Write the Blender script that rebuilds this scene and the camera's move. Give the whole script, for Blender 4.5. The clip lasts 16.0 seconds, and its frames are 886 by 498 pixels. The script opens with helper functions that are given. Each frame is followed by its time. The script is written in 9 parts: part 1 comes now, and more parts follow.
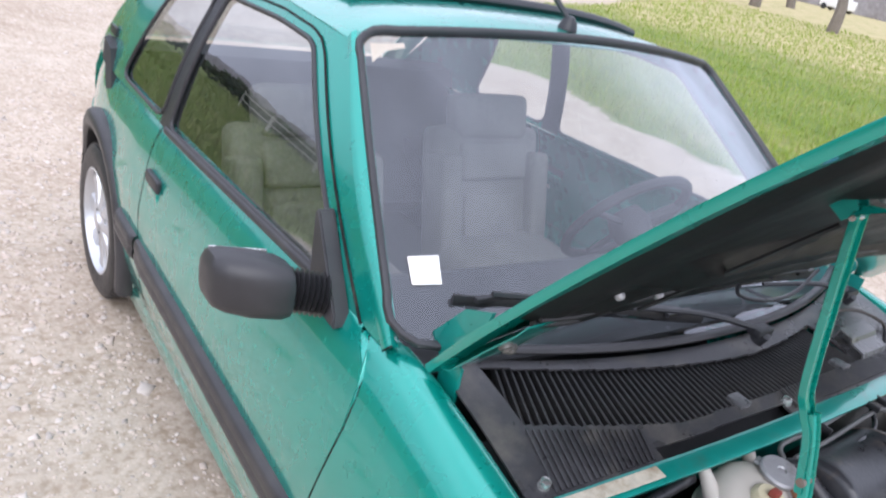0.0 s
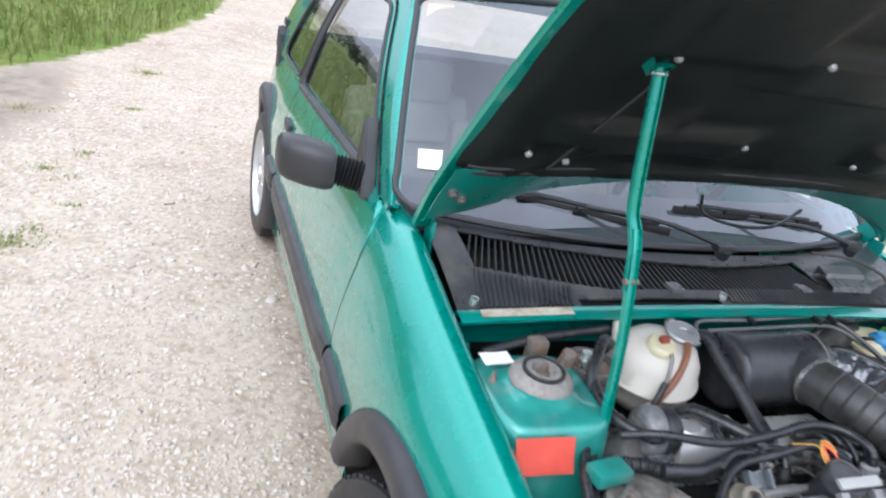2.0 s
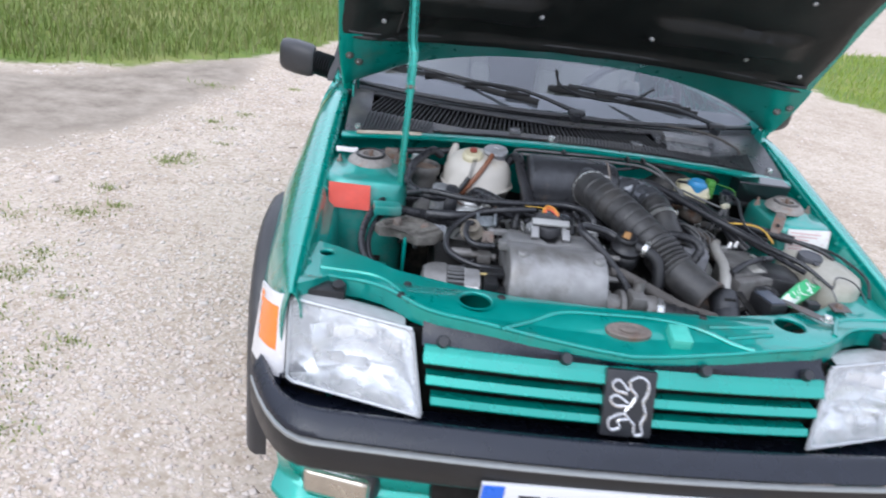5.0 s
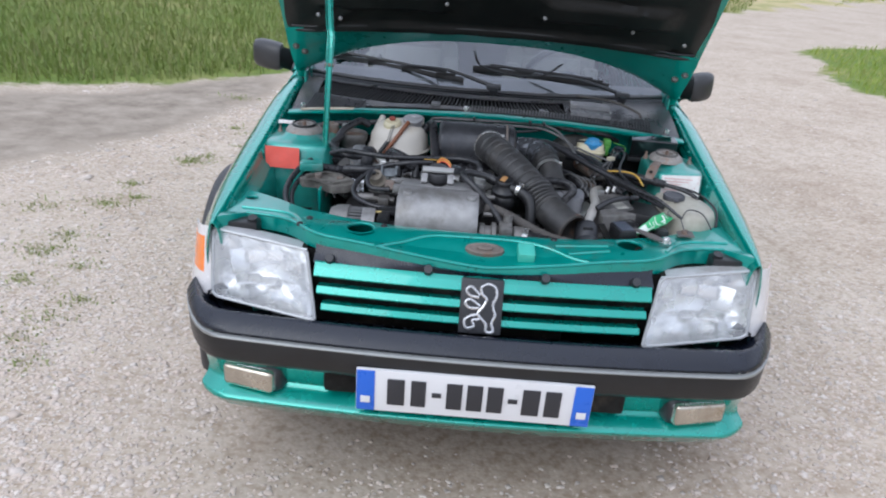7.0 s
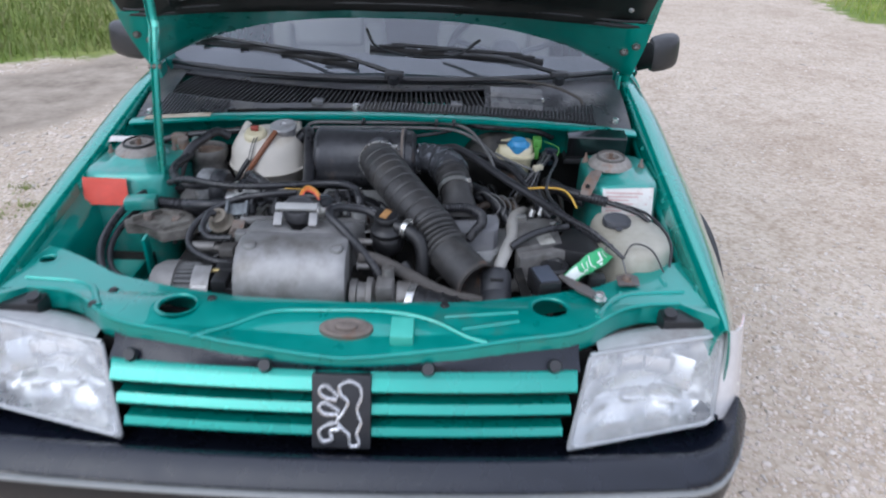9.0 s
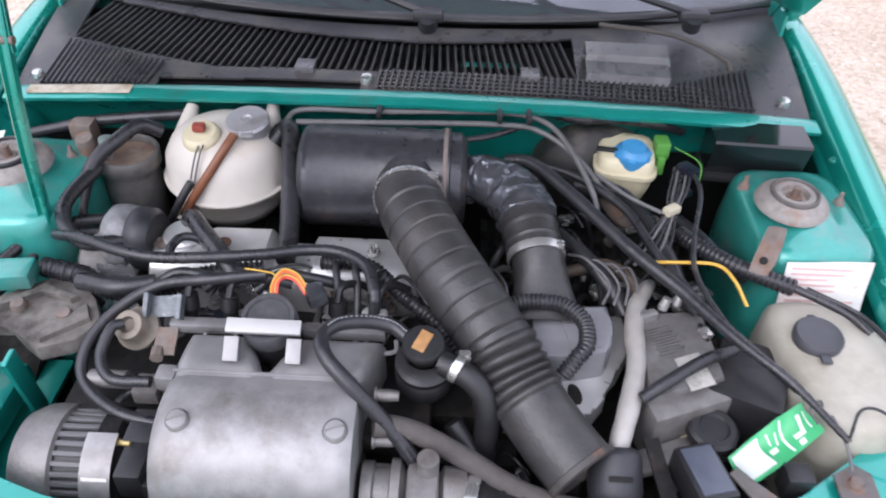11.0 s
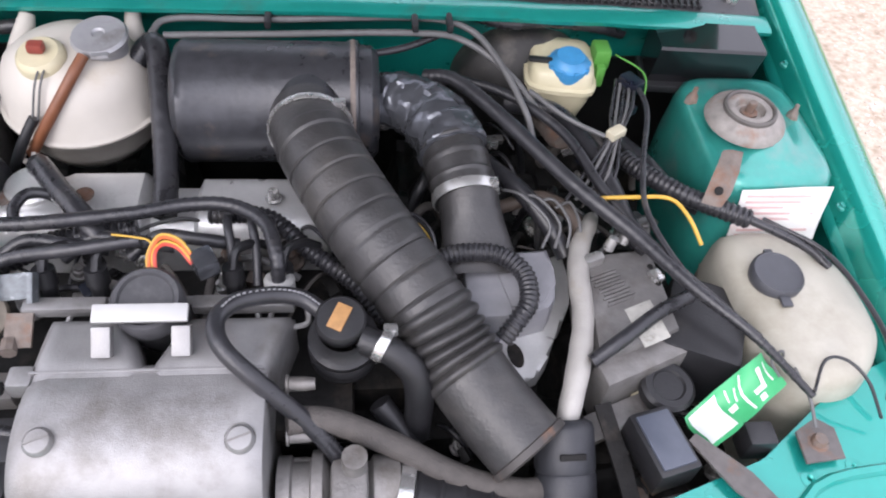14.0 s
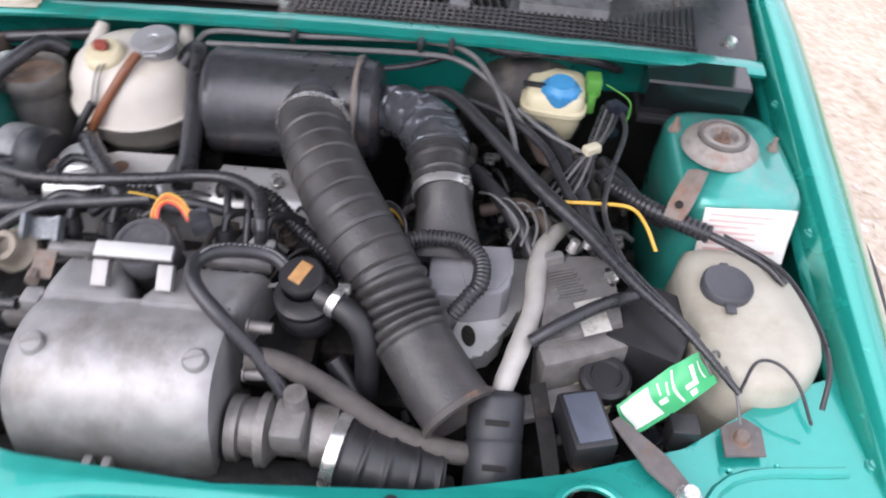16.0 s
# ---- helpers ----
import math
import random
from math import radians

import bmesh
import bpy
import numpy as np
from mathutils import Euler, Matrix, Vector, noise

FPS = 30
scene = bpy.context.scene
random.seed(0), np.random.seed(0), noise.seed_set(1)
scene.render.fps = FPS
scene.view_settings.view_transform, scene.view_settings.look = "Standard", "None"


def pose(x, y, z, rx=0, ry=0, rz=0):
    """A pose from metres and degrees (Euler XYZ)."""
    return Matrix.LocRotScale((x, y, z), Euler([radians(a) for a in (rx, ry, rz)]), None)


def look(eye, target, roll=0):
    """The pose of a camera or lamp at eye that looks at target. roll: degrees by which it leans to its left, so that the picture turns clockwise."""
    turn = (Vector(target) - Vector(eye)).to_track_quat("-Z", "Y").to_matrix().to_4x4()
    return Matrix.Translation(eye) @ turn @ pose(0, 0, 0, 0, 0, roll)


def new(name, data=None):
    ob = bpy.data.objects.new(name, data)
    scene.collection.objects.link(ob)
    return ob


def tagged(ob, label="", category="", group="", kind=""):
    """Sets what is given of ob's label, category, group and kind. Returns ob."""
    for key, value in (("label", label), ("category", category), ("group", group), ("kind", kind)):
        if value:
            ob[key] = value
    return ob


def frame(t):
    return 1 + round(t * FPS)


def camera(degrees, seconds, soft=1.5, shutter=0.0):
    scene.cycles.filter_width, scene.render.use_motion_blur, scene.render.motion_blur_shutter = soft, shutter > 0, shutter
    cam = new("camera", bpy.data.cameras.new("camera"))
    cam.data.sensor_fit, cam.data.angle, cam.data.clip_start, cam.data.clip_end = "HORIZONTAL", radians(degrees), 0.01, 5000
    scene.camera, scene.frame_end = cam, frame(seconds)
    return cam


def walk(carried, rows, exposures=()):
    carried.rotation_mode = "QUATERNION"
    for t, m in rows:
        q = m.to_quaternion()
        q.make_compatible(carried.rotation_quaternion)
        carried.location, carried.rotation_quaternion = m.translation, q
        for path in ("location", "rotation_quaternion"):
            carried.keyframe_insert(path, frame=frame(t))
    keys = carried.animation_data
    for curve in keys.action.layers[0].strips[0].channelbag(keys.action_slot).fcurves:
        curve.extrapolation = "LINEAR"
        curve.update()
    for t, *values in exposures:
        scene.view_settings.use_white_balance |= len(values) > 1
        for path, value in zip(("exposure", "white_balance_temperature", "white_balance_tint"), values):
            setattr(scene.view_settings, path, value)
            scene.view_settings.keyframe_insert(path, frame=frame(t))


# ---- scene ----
cam = camera(61.43, 16.0, 2.0, 0.5)
# seconds, eye in metres, yaw to the left of +y, pitch up, roll
ROWS = [
    (0, -1.2948, 0.4384, 1.5079, -39.794, -24.137, 12.904),
    (0.5, -1.3156, 0.3332, 1.5292, -36.167, -21.627, 12.829),
    (1, -1.2437, 0.1563, 1.4791, -28.836, -23.390, 14.512),
    (1.5, -1.1667, 0.0278, 1.4777, -25.745, -24.217, 11.914),
    (2, -1.1607, -0.1633, 1.4574, -23.341, -23.868, 11.928),
    (2.5, -1.1118, -0.3552, 1.4674, -22.863, -24.569, 16.160),
    (3, -0.9555, -0.5101, 1.4666, -14.591, -23.570, 13.779),
    (3.5, -0.7641, -0.6289, 1.4483, -9.318, -25.811, 12.347),
    (4, -0.6885, -0.7674, 1.4311, -7.270, -25.388, 9.837),
    (4.5, -0.6029, -0.9603, 1.4165, -4.805, -25.632, 9.882),
    (5, -0.4963, -1.0871, 1.3883, -4.989, -24.162, 7.837),
    (5.2, -0.4378, -1.1457, 1.3586, -4.196, -23.397, 8.746),
    (7.3, -0.0257, -1.4817, 1.3849, 3.342, -23.249, 1.658),
    (7.5, 0.0173, -1.4385, 1.3834, 5.278, -24.117, 0.338),
    (8, 0.1245, -1.3055, 1.3727, 6.820, -25.625, 2.672),
    (8.5, 0.1866, -1.1744, 1.3749, 4.061, -26.006, 1.606),
    (9, 0.1718, -0.9092, 1.4086, 0.373, -27.547, 1.327),
    (9.2, 0.1634, -0.8161, 1.4145, 0.722, -27.898, 0.374),
    (11.3, 0.0473, -0.0675, 1.3915, 0.207, -42.469, 2.746),
    (11.5, 0.0285, -0.0393, 1.3810, -2.050, -43.769, 3.983),
    (12, 0.0043, 0.0251, 1.3612, -5.949, -48.271, 6.413),
    (12.5, -0.0051, 0.0552, 1.3427, -6.647, -49.488, 6.232),
    (13, 0.0024, 0.0503, 1.3534, -3.991, -49.872, 4.837),
    (13.5, 0.0311, 0.0437, 1.3559, -6.198, -50.087, 5.454),
    (14, 0.0643, 0.0333, 1.3592, -10.063, -49.265, 7.131),
    (14.5, 0.0684, 0.0296, 1.3596, -10.615, -49.101, 6.940),
    (15, 0.0732, 0.0172, 1.3664, -10.855, -48.564, 6.624),
    (15.5, 0.1115, -0.0329, 1.3688, -8.812, -46.573, 4.550),
    (16, 0.2149, -0.1041, 1.3566, 1.798, -43.828, 3.530),
]


def aimed(x, y, z, yaw, pitch, roll):
    a, b = radians(yaw), radians(pitch)
    ahead = Vector((-math.sin(a) * math.cos(b), math.cos(a) * math.cos(b), math.sin(b)))
    return look((x, y, z), Vector((x, y, z)) + ahead, roll)


walk(cam, [(t, aimed(*row)) for t, *row in ROWS], [(0, 0.42, 6150, 13), (0.6, 0.37, 6150, 12), (1, 0.12, 6200, 11), (1.6, 0.45, 6150, 9), (2.5, 0.60, 6000, 6), (4, 0.52, 5980, 8), (5.2, 0.29, 5980, 9), (7.3, 0.0, 5980, 8), (9.2, 0.03, 5880, 10), (11.3, 0.82, 6350, 17), (12.5, 0.93, 6400, 16), (13, 1.04, 6450, 16), (13.5, 0.96, 6480, 16), (14, 0.86, 6500, 16), (14.5, 0.79, 6500, 16), (16, 0.86, 6550, 16)])

# ---- light: an overcast day ----
world = bpy.data.worlds.new("overcast_sky")
scene.world = world
world.use_nodes = True
wn = world.node_tree.nodes
wl = world.node_tree.links
sky = wn.new("ShaderNodeTexSky")
sky.sky_type = "NISHITA"
sky.sun_disc = False
sky.sun_elevation = radians(40)
sky.sun_rotation = radians(216)
sky.air_density = 1.0
sky.dust_density = 3.0
pale = wn.new("ShaderNodeHueSaturation")
pale.inputs["Saturation"].default_value = 0.30
clouds = wn.new("ShaderNodeTexNoise")
clouds.inputs["Scale"].default_value = 2.2
clouds.inputs["Detail"].default_value = 5.0
cloud_ramp = wn.new("ShaderNodeMapRange")
cloud_ramp.inputs["From Min"].default_value = 0.3
cloud_ramp.inputs["From Max"].default_value = 0.7
cloud_ramp.inputs["To Min"].default_value = 0.62
cloud_ramp.inputs["To Max"].default_value = 1.3
wcoord = wn.new("ShaderNodeTexCoord")
wl.new(wcoord.outputs["Generated"], clouds.inputs["Vector"])
wl.new(clouds.outputs["Fac"], cloud_ramp.inputs["Value"])
wl.new(sky.outputs["Color"], pale.inputs["Color"])
veil = wn.new("ShaderNodeMix")
veil.data_type = "RGBA"
veil.inputs["Factor"].default_value = 0.80
veil.inputs["B"].default_value = (8.1, 8.35, 9.6, 1)
wl.new(pale.outputs["Color"], veil.inputs["A"])
shade = wn.new("ShaderNodeMix")
shade.data_type, shade.blend_type = "RGBA", "MULTIPLY"
shade.inputs["Factor"].default_value = 1.0
wl.new(veil.outputs["Result"], shade.inputs["A"])
wl.new(cloud_ramp.outputs["Result"], shade.inputs["B"])
# an overcast sky is brightest overhead
height = wn.new("ShaderNodeSeparateXYZ")
wl.new(wcoord.outputs["Generated"], height.inputs[0])
rise = wn.new("ShaderNodeMapRange")
rise.inputs["To Min"].default_value, rise.inputs["To Max"].default_value = 0.62, 1.45
wl.new(height.outputs["Z"], rise.inputs["Value"])
zenith = wn.new("ShaderNodeMix")
zenith.data_type, zenith.blend_type = "RGBA", "MULTIPLY"
zenith.inputs["Factor"].default_value = 1.0
wl.new(shade.outputs["Result"], zenith.inputs["A"])
wl.new(rise.outputs["Result"], zenith.inputs["B"])
wl.new(zenith.outputs["Result"], wn["Background"].inputs["Color"])
wn["Background"].inputs["Strength"].default_value = 0.15
sun = new("sun", bpy.data.lights.new("sun", "SUN"))
sun.data.energy = 0.9
sun.data.angle = radians(45)
sun.data.color = (1.0, 0.98, 0.96)
sun.matrix_world = look((0, 0, 0), (0.45, 0.62, -0.64))


# ---- materials ----
def mat(name, base, rough=0.5, metal=0.0, vary=0.15, scale=20.0, bump=0.0, bump_scale=60.0, stain=None, stain_scale=6.0, stain_at=(0.55, 0.75),
        coat=0.0, coat_ior=1.5, grain=None, rough_vary=0.1):
    """A procedural surface: base colour varied at two scales, stains with ragged edges, and fine relief."""
    m = bpy.data.materials.new(name)
    m.use_nodes = True
    n, l = m.node_tree.nodes, m.node_tree.links
    b = n["Principled BSDF"]
    b.inputs["Metallic"].default_value = metal
    b.inputs["Coat Weight"].default_value = coat
    b.inputs["Coat Roughness"].default_value = 0.04
    b.inputs["Coat IOR"].default_value = coat_ior
    tc = n.new("ShaderNodeTexCoord")
    big = n.new("ShaderNodeTexNoise")
    big.inputs["Scale"].default_value = scale * 0.25
    big.inputs["Detail"].default_value = 4
    small = n.new("ShaderNodeTexNoise")
    small.inputs["Scale"].default_value = scale * 2.3
    small.inputs["Detail"].default_value = 6
    for k in (big, small):
        l.new(tc.outputs["Object"], k.inputs["Vector"])
    add = n.new("ShaderNodeMath")
    add.operation = "ADD"
    l.new(big.outputs["Fac"], add.inputs[0])
    l.new(small.outputs["Fac"], add.inputs[1])
    span = n.new("ShaderNodeMapRange")
    span.inputs["From Min"].default_value = 0.65
    span.inputs["From Max"].default_value = 1.35
    span.inputs["To Min"].default_value = 1 - vary
    span.inputs["To Max"].default_value = 1 + vary
    l.new(add.outputs[0], span.inputs["Value"])
    hue = n.new("ShaderNodeHueSaturation")
    hue.inputs["Color"].default_value = (*base, 1)
    l.new(span.outputs["Result"], hue.inputs["Value"])
    colour = hue.outputs["Color"]
    if grain:
        info = n.new("ShaderNodeNewGeometry")
        ramp = n.new("ShaderNodeValToRGB")
        for k, c in enumerate(grain):
            e = ramp.color_ramp.elements[k] if k < 2 else ramp.color_ramp.elements.new(k / (len(grain) - 1))
            e.position = k / (len(grain) - 1)
            e.color = (*c, 1)
        l.new(info.outputs["Random Per Island"], ramp.inputs["Fac"])
        mix = n.new("ShaderNodeMix")
        mix.data_type, mix.blend_type = "RGBA", "MIX"
        mix.inputs["Factor"].default_value = 0.85
        l.new(colour, mix.inputs["A"])
        l.new(ramp.outputs["Color"], mix.inputs["B"])
        colour = mix.outputs["Result"]
    if stain:
        sn = n.new("ShaderNodeTexNoise")
        sn.inputs["Scale"].default_value = stain_scale
        sn.inputs["Detail"].default_value = 8
        sn.inputs["Roughness"].default_value = 0.65
        l.new(tc.outputs["Object"], sn.inputs["Vector"])
        sr = n.new("ShaderNodeMapRange")
        sr.inputs["From Min"].default_value, sr.inputs["From Max"].default_value = stain_at
        l.new(sn.outputs["Fac"], sr.inputs["Value"])
        mix = n.new("ShaderNodeMix")
        mix.data_type = "RGBA"
        l.new(sr.outputs["Result"], mix.inputs["Factor"])
        l.new(colour, mix.inputs["A"])
        mix.inputs["B"].default_value = (*stain, 1)
        colour = mix.outputs["Result"]
    l.new(colour, b.inputs["Base Color"])
    rr = n.new("ShaderNodeMapRange")
    rr.inputs["From Min"].default_value, rr.inputs["From Max"].default_value = 0.65, 1.35
    rr.inputs["To Min"].default_value, rr.inputs["To Max"].default_value = max(rough - rough_vary, 0.02), min(rough + rough_vary, 1)
    l.new(add.outputs[0], rr.inputs["Value"])
    l.new(rr.outputs["Result"], b.inputs["Roughness"])
    if bump:
        bn = n.new("ShaderNodeTexNoise")
        bn.inputs["Scale"].default_value = bump_scale
        bn.inputs["Detail"].default_value = 5
        l.new(tc.outputs["Object"], bn.inputs["Vector"])
        bp = n.new("ShaderNodeBump")
        bp.inputs["Strength"].default_value = min(bump, 1)
        bp.inputs["Distance"].default_value = 0.002
        l.new(bn.outputs["Fac"], bp.inputs["Height"])
        l.new(bp.outputs["Normal"], b.inputs["Normal"])
    return m


def glass(name, tint=(1, 1, 1), rough=0.0, see=0.75, gloss_at=0.06, haze=0.0):
    """A thin pane: clear where looked through, glossy at a slant."""
    m = bpy.data.materials.new(name)
    m.use_nodes = True
    n, l = m.node_tree.nodes, m.node_tree.links
    n.remove(n["Principled BSDF"])
    clear = n.new("ShaderNodeBsdfTransparent")
    clear.inputs["Color"].default_value = (*[c * see for c in tint], 1)
    gloss = n.new("ShaderNodeBsdfGlossy")
    gloss.inputs["Roughness"].default_value = rough
    gloss.inputs["Color"].default_value = (0.92, 0.94, 1, 1)
    slant = n.new("ShaderNodeLayerWeight")
    slant.inputs["Blend"].default_value = 0.5
    power = n.new("ShaderNodeMath")
    power.operation = "POWER"
    power.inputs[1].default_value = 2.9
    l.new(slant.outputs["Facing"], power.inputs[0])
    fres = n.new("ShaderNodeMapRange")
    fres.inputs["To Min"].default_value, fres.inputs["To Max"].default_value = gloss_at, 1.0
    l.new(power.outputs[0], fres.inputs["Value"])
    mix = n.new("ShaderNodeMixShader")
    l.new(fres.outputs[0], mix.inputs[0])
    l.new(clear.outputs[0], mix.inputs[1])
    l.new(gloss.outputs[0], mix.inputs[2])
    out = mix.outputs[0]
    # white diffuse share: milky lens, plus a painted stand-in for reflected sky
    if haze:
        dull = n.new("ShaderNodeBsdfDiffuse")
        dull.inputs["Color"].default_value = (0.85, 0.86, 0.88, 1)
        soft = n.new("ShaderNodeMixShader")
        soft.inputs[0].default_value = haze
        l.new(out, soft.inputs[1])
        l.new(dull.outputs[0], soft.inputs[2])
        out = soft.outputs[0]
    l.new(out, n["Material Output"].inputs["Surface"])
    return m


PAINT = mat("green_metallic_paint", (0.005, 0.315, 0.250), 0.28, 0.5, 0.06, 8, 0.04, 900, coat=1.0, coat_ior=1.55)
PAINT_BAY = mat("green_paint_engine_bay", (0.007, 0.30, 0.250), 0.34, 0.42, 0.10, 14, 0.05, 300, stain=(0.10, 0.15, 0.12), stain_scale=9, stain_at=(0.60, 0.9), coat=0.8)
TRIM = mat("black_textured_plastic", (0.024, 0.025, 0.029), 0.42, 0, 0.2, 10, 0.25, 700)
TRIM_GREY = mat("faded_charcoal_plastic", (0.0075, 0.0098, 0.0185), 0.29, 0, 0.2, 12, 0.2, 600)
FADED = mat("sun_faded_black_plastic", (0.034, 0.033, 0.036), 0.42, 0, 0.2, 12, 0.25, 600, stain=(0.06, 0.057, 0.055), stain_scale=7, stain_at=(0.5, 0.85))
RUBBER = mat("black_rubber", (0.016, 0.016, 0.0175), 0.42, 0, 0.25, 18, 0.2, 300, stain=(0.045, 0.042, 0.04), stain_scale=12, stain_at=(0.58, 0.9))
HOSE = mat("dusty_black_rubber_hose", (0.024, 0.024, 0.027), 0.31, 0, 0.35, 34, 0.25, 250, stain=(0.12, 0.114, 0.106), stain_scale=14, stain_at=(0.58, 0.92))
DUCT = mat("black_moulded_rubber_duct", (0.036, 0.035, 0.035), 0.40, 0, 0.3, 26, 0.3, 260, stain=(0.095, 0.088, 0.08), stain_scale=10, stain_at=(0.52, 0.85))
# the pale stain is dust plus the sky's sheen, painted into the colour
PAINT_DUST_SHEEN = mat("dusty_green_paint_with_sky_sheen", (0.03, 0.29, 0.245), 0.36, 0.3, 0.2, 16, 0.08, 300, stain=(0.20, 0.26, 0.25), stain_scale=13, stain_at=(0.52, 0.86), coat=0.8)
CAP_GREY = mat("dull_grey_cap", (0.36, 0.36, 0.37), 0.42, 0.4, 0.1, 30, 0.1, 200, stain=(0.2, 0.19, 0.18), stain_scale=24)
# serves grimy metal, and as near-black paint for shade in gaps and wells
DARK = mat("grimy_metal_and_gap_shade", (0.017, 0.0165, 0.016), 0.5, 0.25, 0.45, 30, 0.5, 140, stain=(0.085, 0.072, 0.058), stain_scale=14, stain_at=(0.54, 0.84))
ALLOY = mat("weathered_cast_aluminium", (0.285, 0.28, 0.277), 0.44, 0.45, 0.26, 16, 0.25, 600, stain=(0.15, 0.138, 0.125), stain_scale=13, stain_at=(0.48, 0.74))
ALLOY_BRIGHT = mat("bright_cast_cover", (0.66, 0.66, 0.65), 0.34, 0.6, 0.16, 14, 0.3, 300, stain=(0.26, 0.24, 0.22), stain_scale=16, stain_at=(0.60, 0.85))
ALLOY_DARK = mat("dirty_cast_aluminium", (0.20, 0.192, 0.184), 0.5, 0.45, 0.3, 22, 0.4, 250, stain=(0.10, 0.088, 0.075), stain_scale=16, stain_at=(0.5, 0.75))
STEEL = mat("bright_zinc_steel", (0.56, 0.555, 0.54), 0.27, 0.8, 0.12, 30, 0.1, 300, stain=(0.30, 0.24, 0.17), stain_scale=22, stain_at=(0.6, 0.88))
RUST = mat("rusty_steel", (0.18, 0.15, 0.13), 0.7, 0.2, 0.35, 40, 0.5, 200, stain=(0.20, 0.09, 0.045), stain_scale=26, stain_at=(0.5, 0.72))
FELT = mat("black_felt_lining", (0.0048, 0.005, 0.005), 0.47, 0, 0.25, 8, 0.5, 500, stain=(0.018, 0.0175, 0.0165), stain_scale=5, stain_at=(0.5, 0.8))
WHITE_PLASTIC = mat("yellowed_white_plastic", (0.52, 0.485, 0.43), 0.45, 0, 0.07, 14, 0.05, 200, stain=(0.38, 0.30, 0.19), stain_scale=8, stain_at=(0.58, 0.88))
YELLOW_PLASTIC = mat("pale_yellow_plastic", (0.55, 0.50, 0.34), 0.42, 0, 0.08, 20, stain=(0.35, 0.29, 0.15), stain_scale=20, stain_at=(0.6, 0.9))
BLUE = mat("blue_plastic_cap", (0.045, 0.24, 0.47), 0.42, 0, 0.12, 40)
GREEN_PLASTIC = mat("bright_green_plastic", (0.085, 0.28, 0.05), 0.5, 0, 0.12, 40)
RED = mat("faded_red_label", (0.62, 0.075, 0.05), 0.5, 0, 0.1, 30, stain=(0.8, 0.3, 0.24), stain_scale=40, stain_at=(0.6, 0.8))
PAPER = mat("white_paper_label", (0.75, 0.73, 0.70), 0.6, 0, 0.06, 40, stain=(0.62, 0.50, 0.47), stain_scale=60, stain_at=(0.52, 0.75))
INK = mat("dark_print", (0.03, 0.03, 0.035), 0.5, 0, 0.1, 30)
TAG = mat("green_tag_film", (0.055, 0.40, 0.16), 0.4, 0, 0.1, 30)
TAG_WHITE = mat("white_tag_print", (0.74, 0.78, 0.74), 0.4, 0, 0.06, 30)
ORANGE = mat("orange_lamp_lens", (0.85, 0.22, 0.03), 0.18, 0, 0.08, 30, 0.1, 200, coat=0.6)
CLEAR_LENS = mat("clear_ribbed_lens", (0.72, 0.70, 0.70), 0.2, 0.1, 0.08, 30, 0.1, 200, coat=0.6)
CHROME = mat("silvered_reflector", (0.80, 0.80, 0.79), 0.27, 0.9, 0.05, 12, 0.1, 40)
LAMP_GLASS = glass("fluted_lamp_glass", (0.98, 0.99, 1.0), 0.03, 0.97, 0.07, 0.25)
FOG_GLASS = glass("smoky_fog_glass", (0.86, 0.85, 0.82), 0.06, 0.8, 0.10, 0.10)
SCREEN = glass("windscreen_glass", (0.95, 0.98, 1.0), 0.0, 0.95, 0.095)
SIDE_GLASS = glass("tinted_side_glass", (0.97, 1.0, 0.98), 0.0, 0.90, 0.13)
PLATE_WHITE = mat("white_reflective_plate", (0.72, 0.72, 0.73), 0.32, 0, 0.03, 8, coat=0.3)
PLATE_BLUE = mat("blue_plate_band", (0.02, 0.13, 0.62), 0.32, 0, 0.05, 20, coat=0.3)
SILVER_TRIM = mat("dull_silver_trim", (0.32, 0.33, 0.325), 0.4, 0.5, 0.08, 30)
WHEEL = mat("silver_painted_wheel", (0.58, 0.59, 0.61), 0.34, 0.6, 0.06, 15, coat=0.3)
WIRE_YELLOW = mat("yellow_wire", (0.56, 0.34, 0.05), 0.45, 0, 0.1, 30)
WIRE_ORANGE = mat("orange_wire", (0.60, 0.13, 0.03), 0.45, 0, 0.1, 30)
WIRE_GREY = mat("grey_wire_sheath", (0.11, 0.11, 0.11), 0.5, 0, 0.2, 30)
FABRIC = mat("grey_seat_cloth", (0.20, 0.197, 0.18), 0.85, 0, 0.25, 30, 0.5, 500)
INTERIOR = mat("dark_cabin_plastic", (0.030, 0.031, 0.034), 0.6, 0, 0.2, 12, 0.2, 400)
BEIGE = mat("beige_card", (0.62, 0.50, 0.36), 0.7, 0, 0.08, 30)
SILVER_TAPE = mat("crinkled_black_tape", (0.12, 0.126, 0.14), 0.17, 0.6, 0.3, 24, 0.6, 60)
HEATSLEEVE = mat("white_foil_sleeve", (0.36, 0.345, 0.32), 0.5, 0.15, 0.12, 24, 0.3, 220, stain=(0.3, 0.26, 0.2), stain_scale=18, stain_at=(0.56, 0.8))
CLOTH_HOSE = mat("grey_braided_hose", (0.078, 0.070, 0.064), 0.8, 0, 0.25, 40, 0.6, 500)

# low shine keeps these dark; in DARK it deepens the painted gap shade
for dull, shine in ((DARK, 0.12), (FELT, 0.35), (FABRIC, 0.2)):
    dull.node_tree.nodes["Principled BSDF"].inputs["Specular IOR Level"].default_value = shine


# ---- shape helpers ----
def smooth(me, angle=35):
    for p in me.polygons:
        p.use_smooth = True
    me.set_sharp_from_angle(angle=radians(angle))


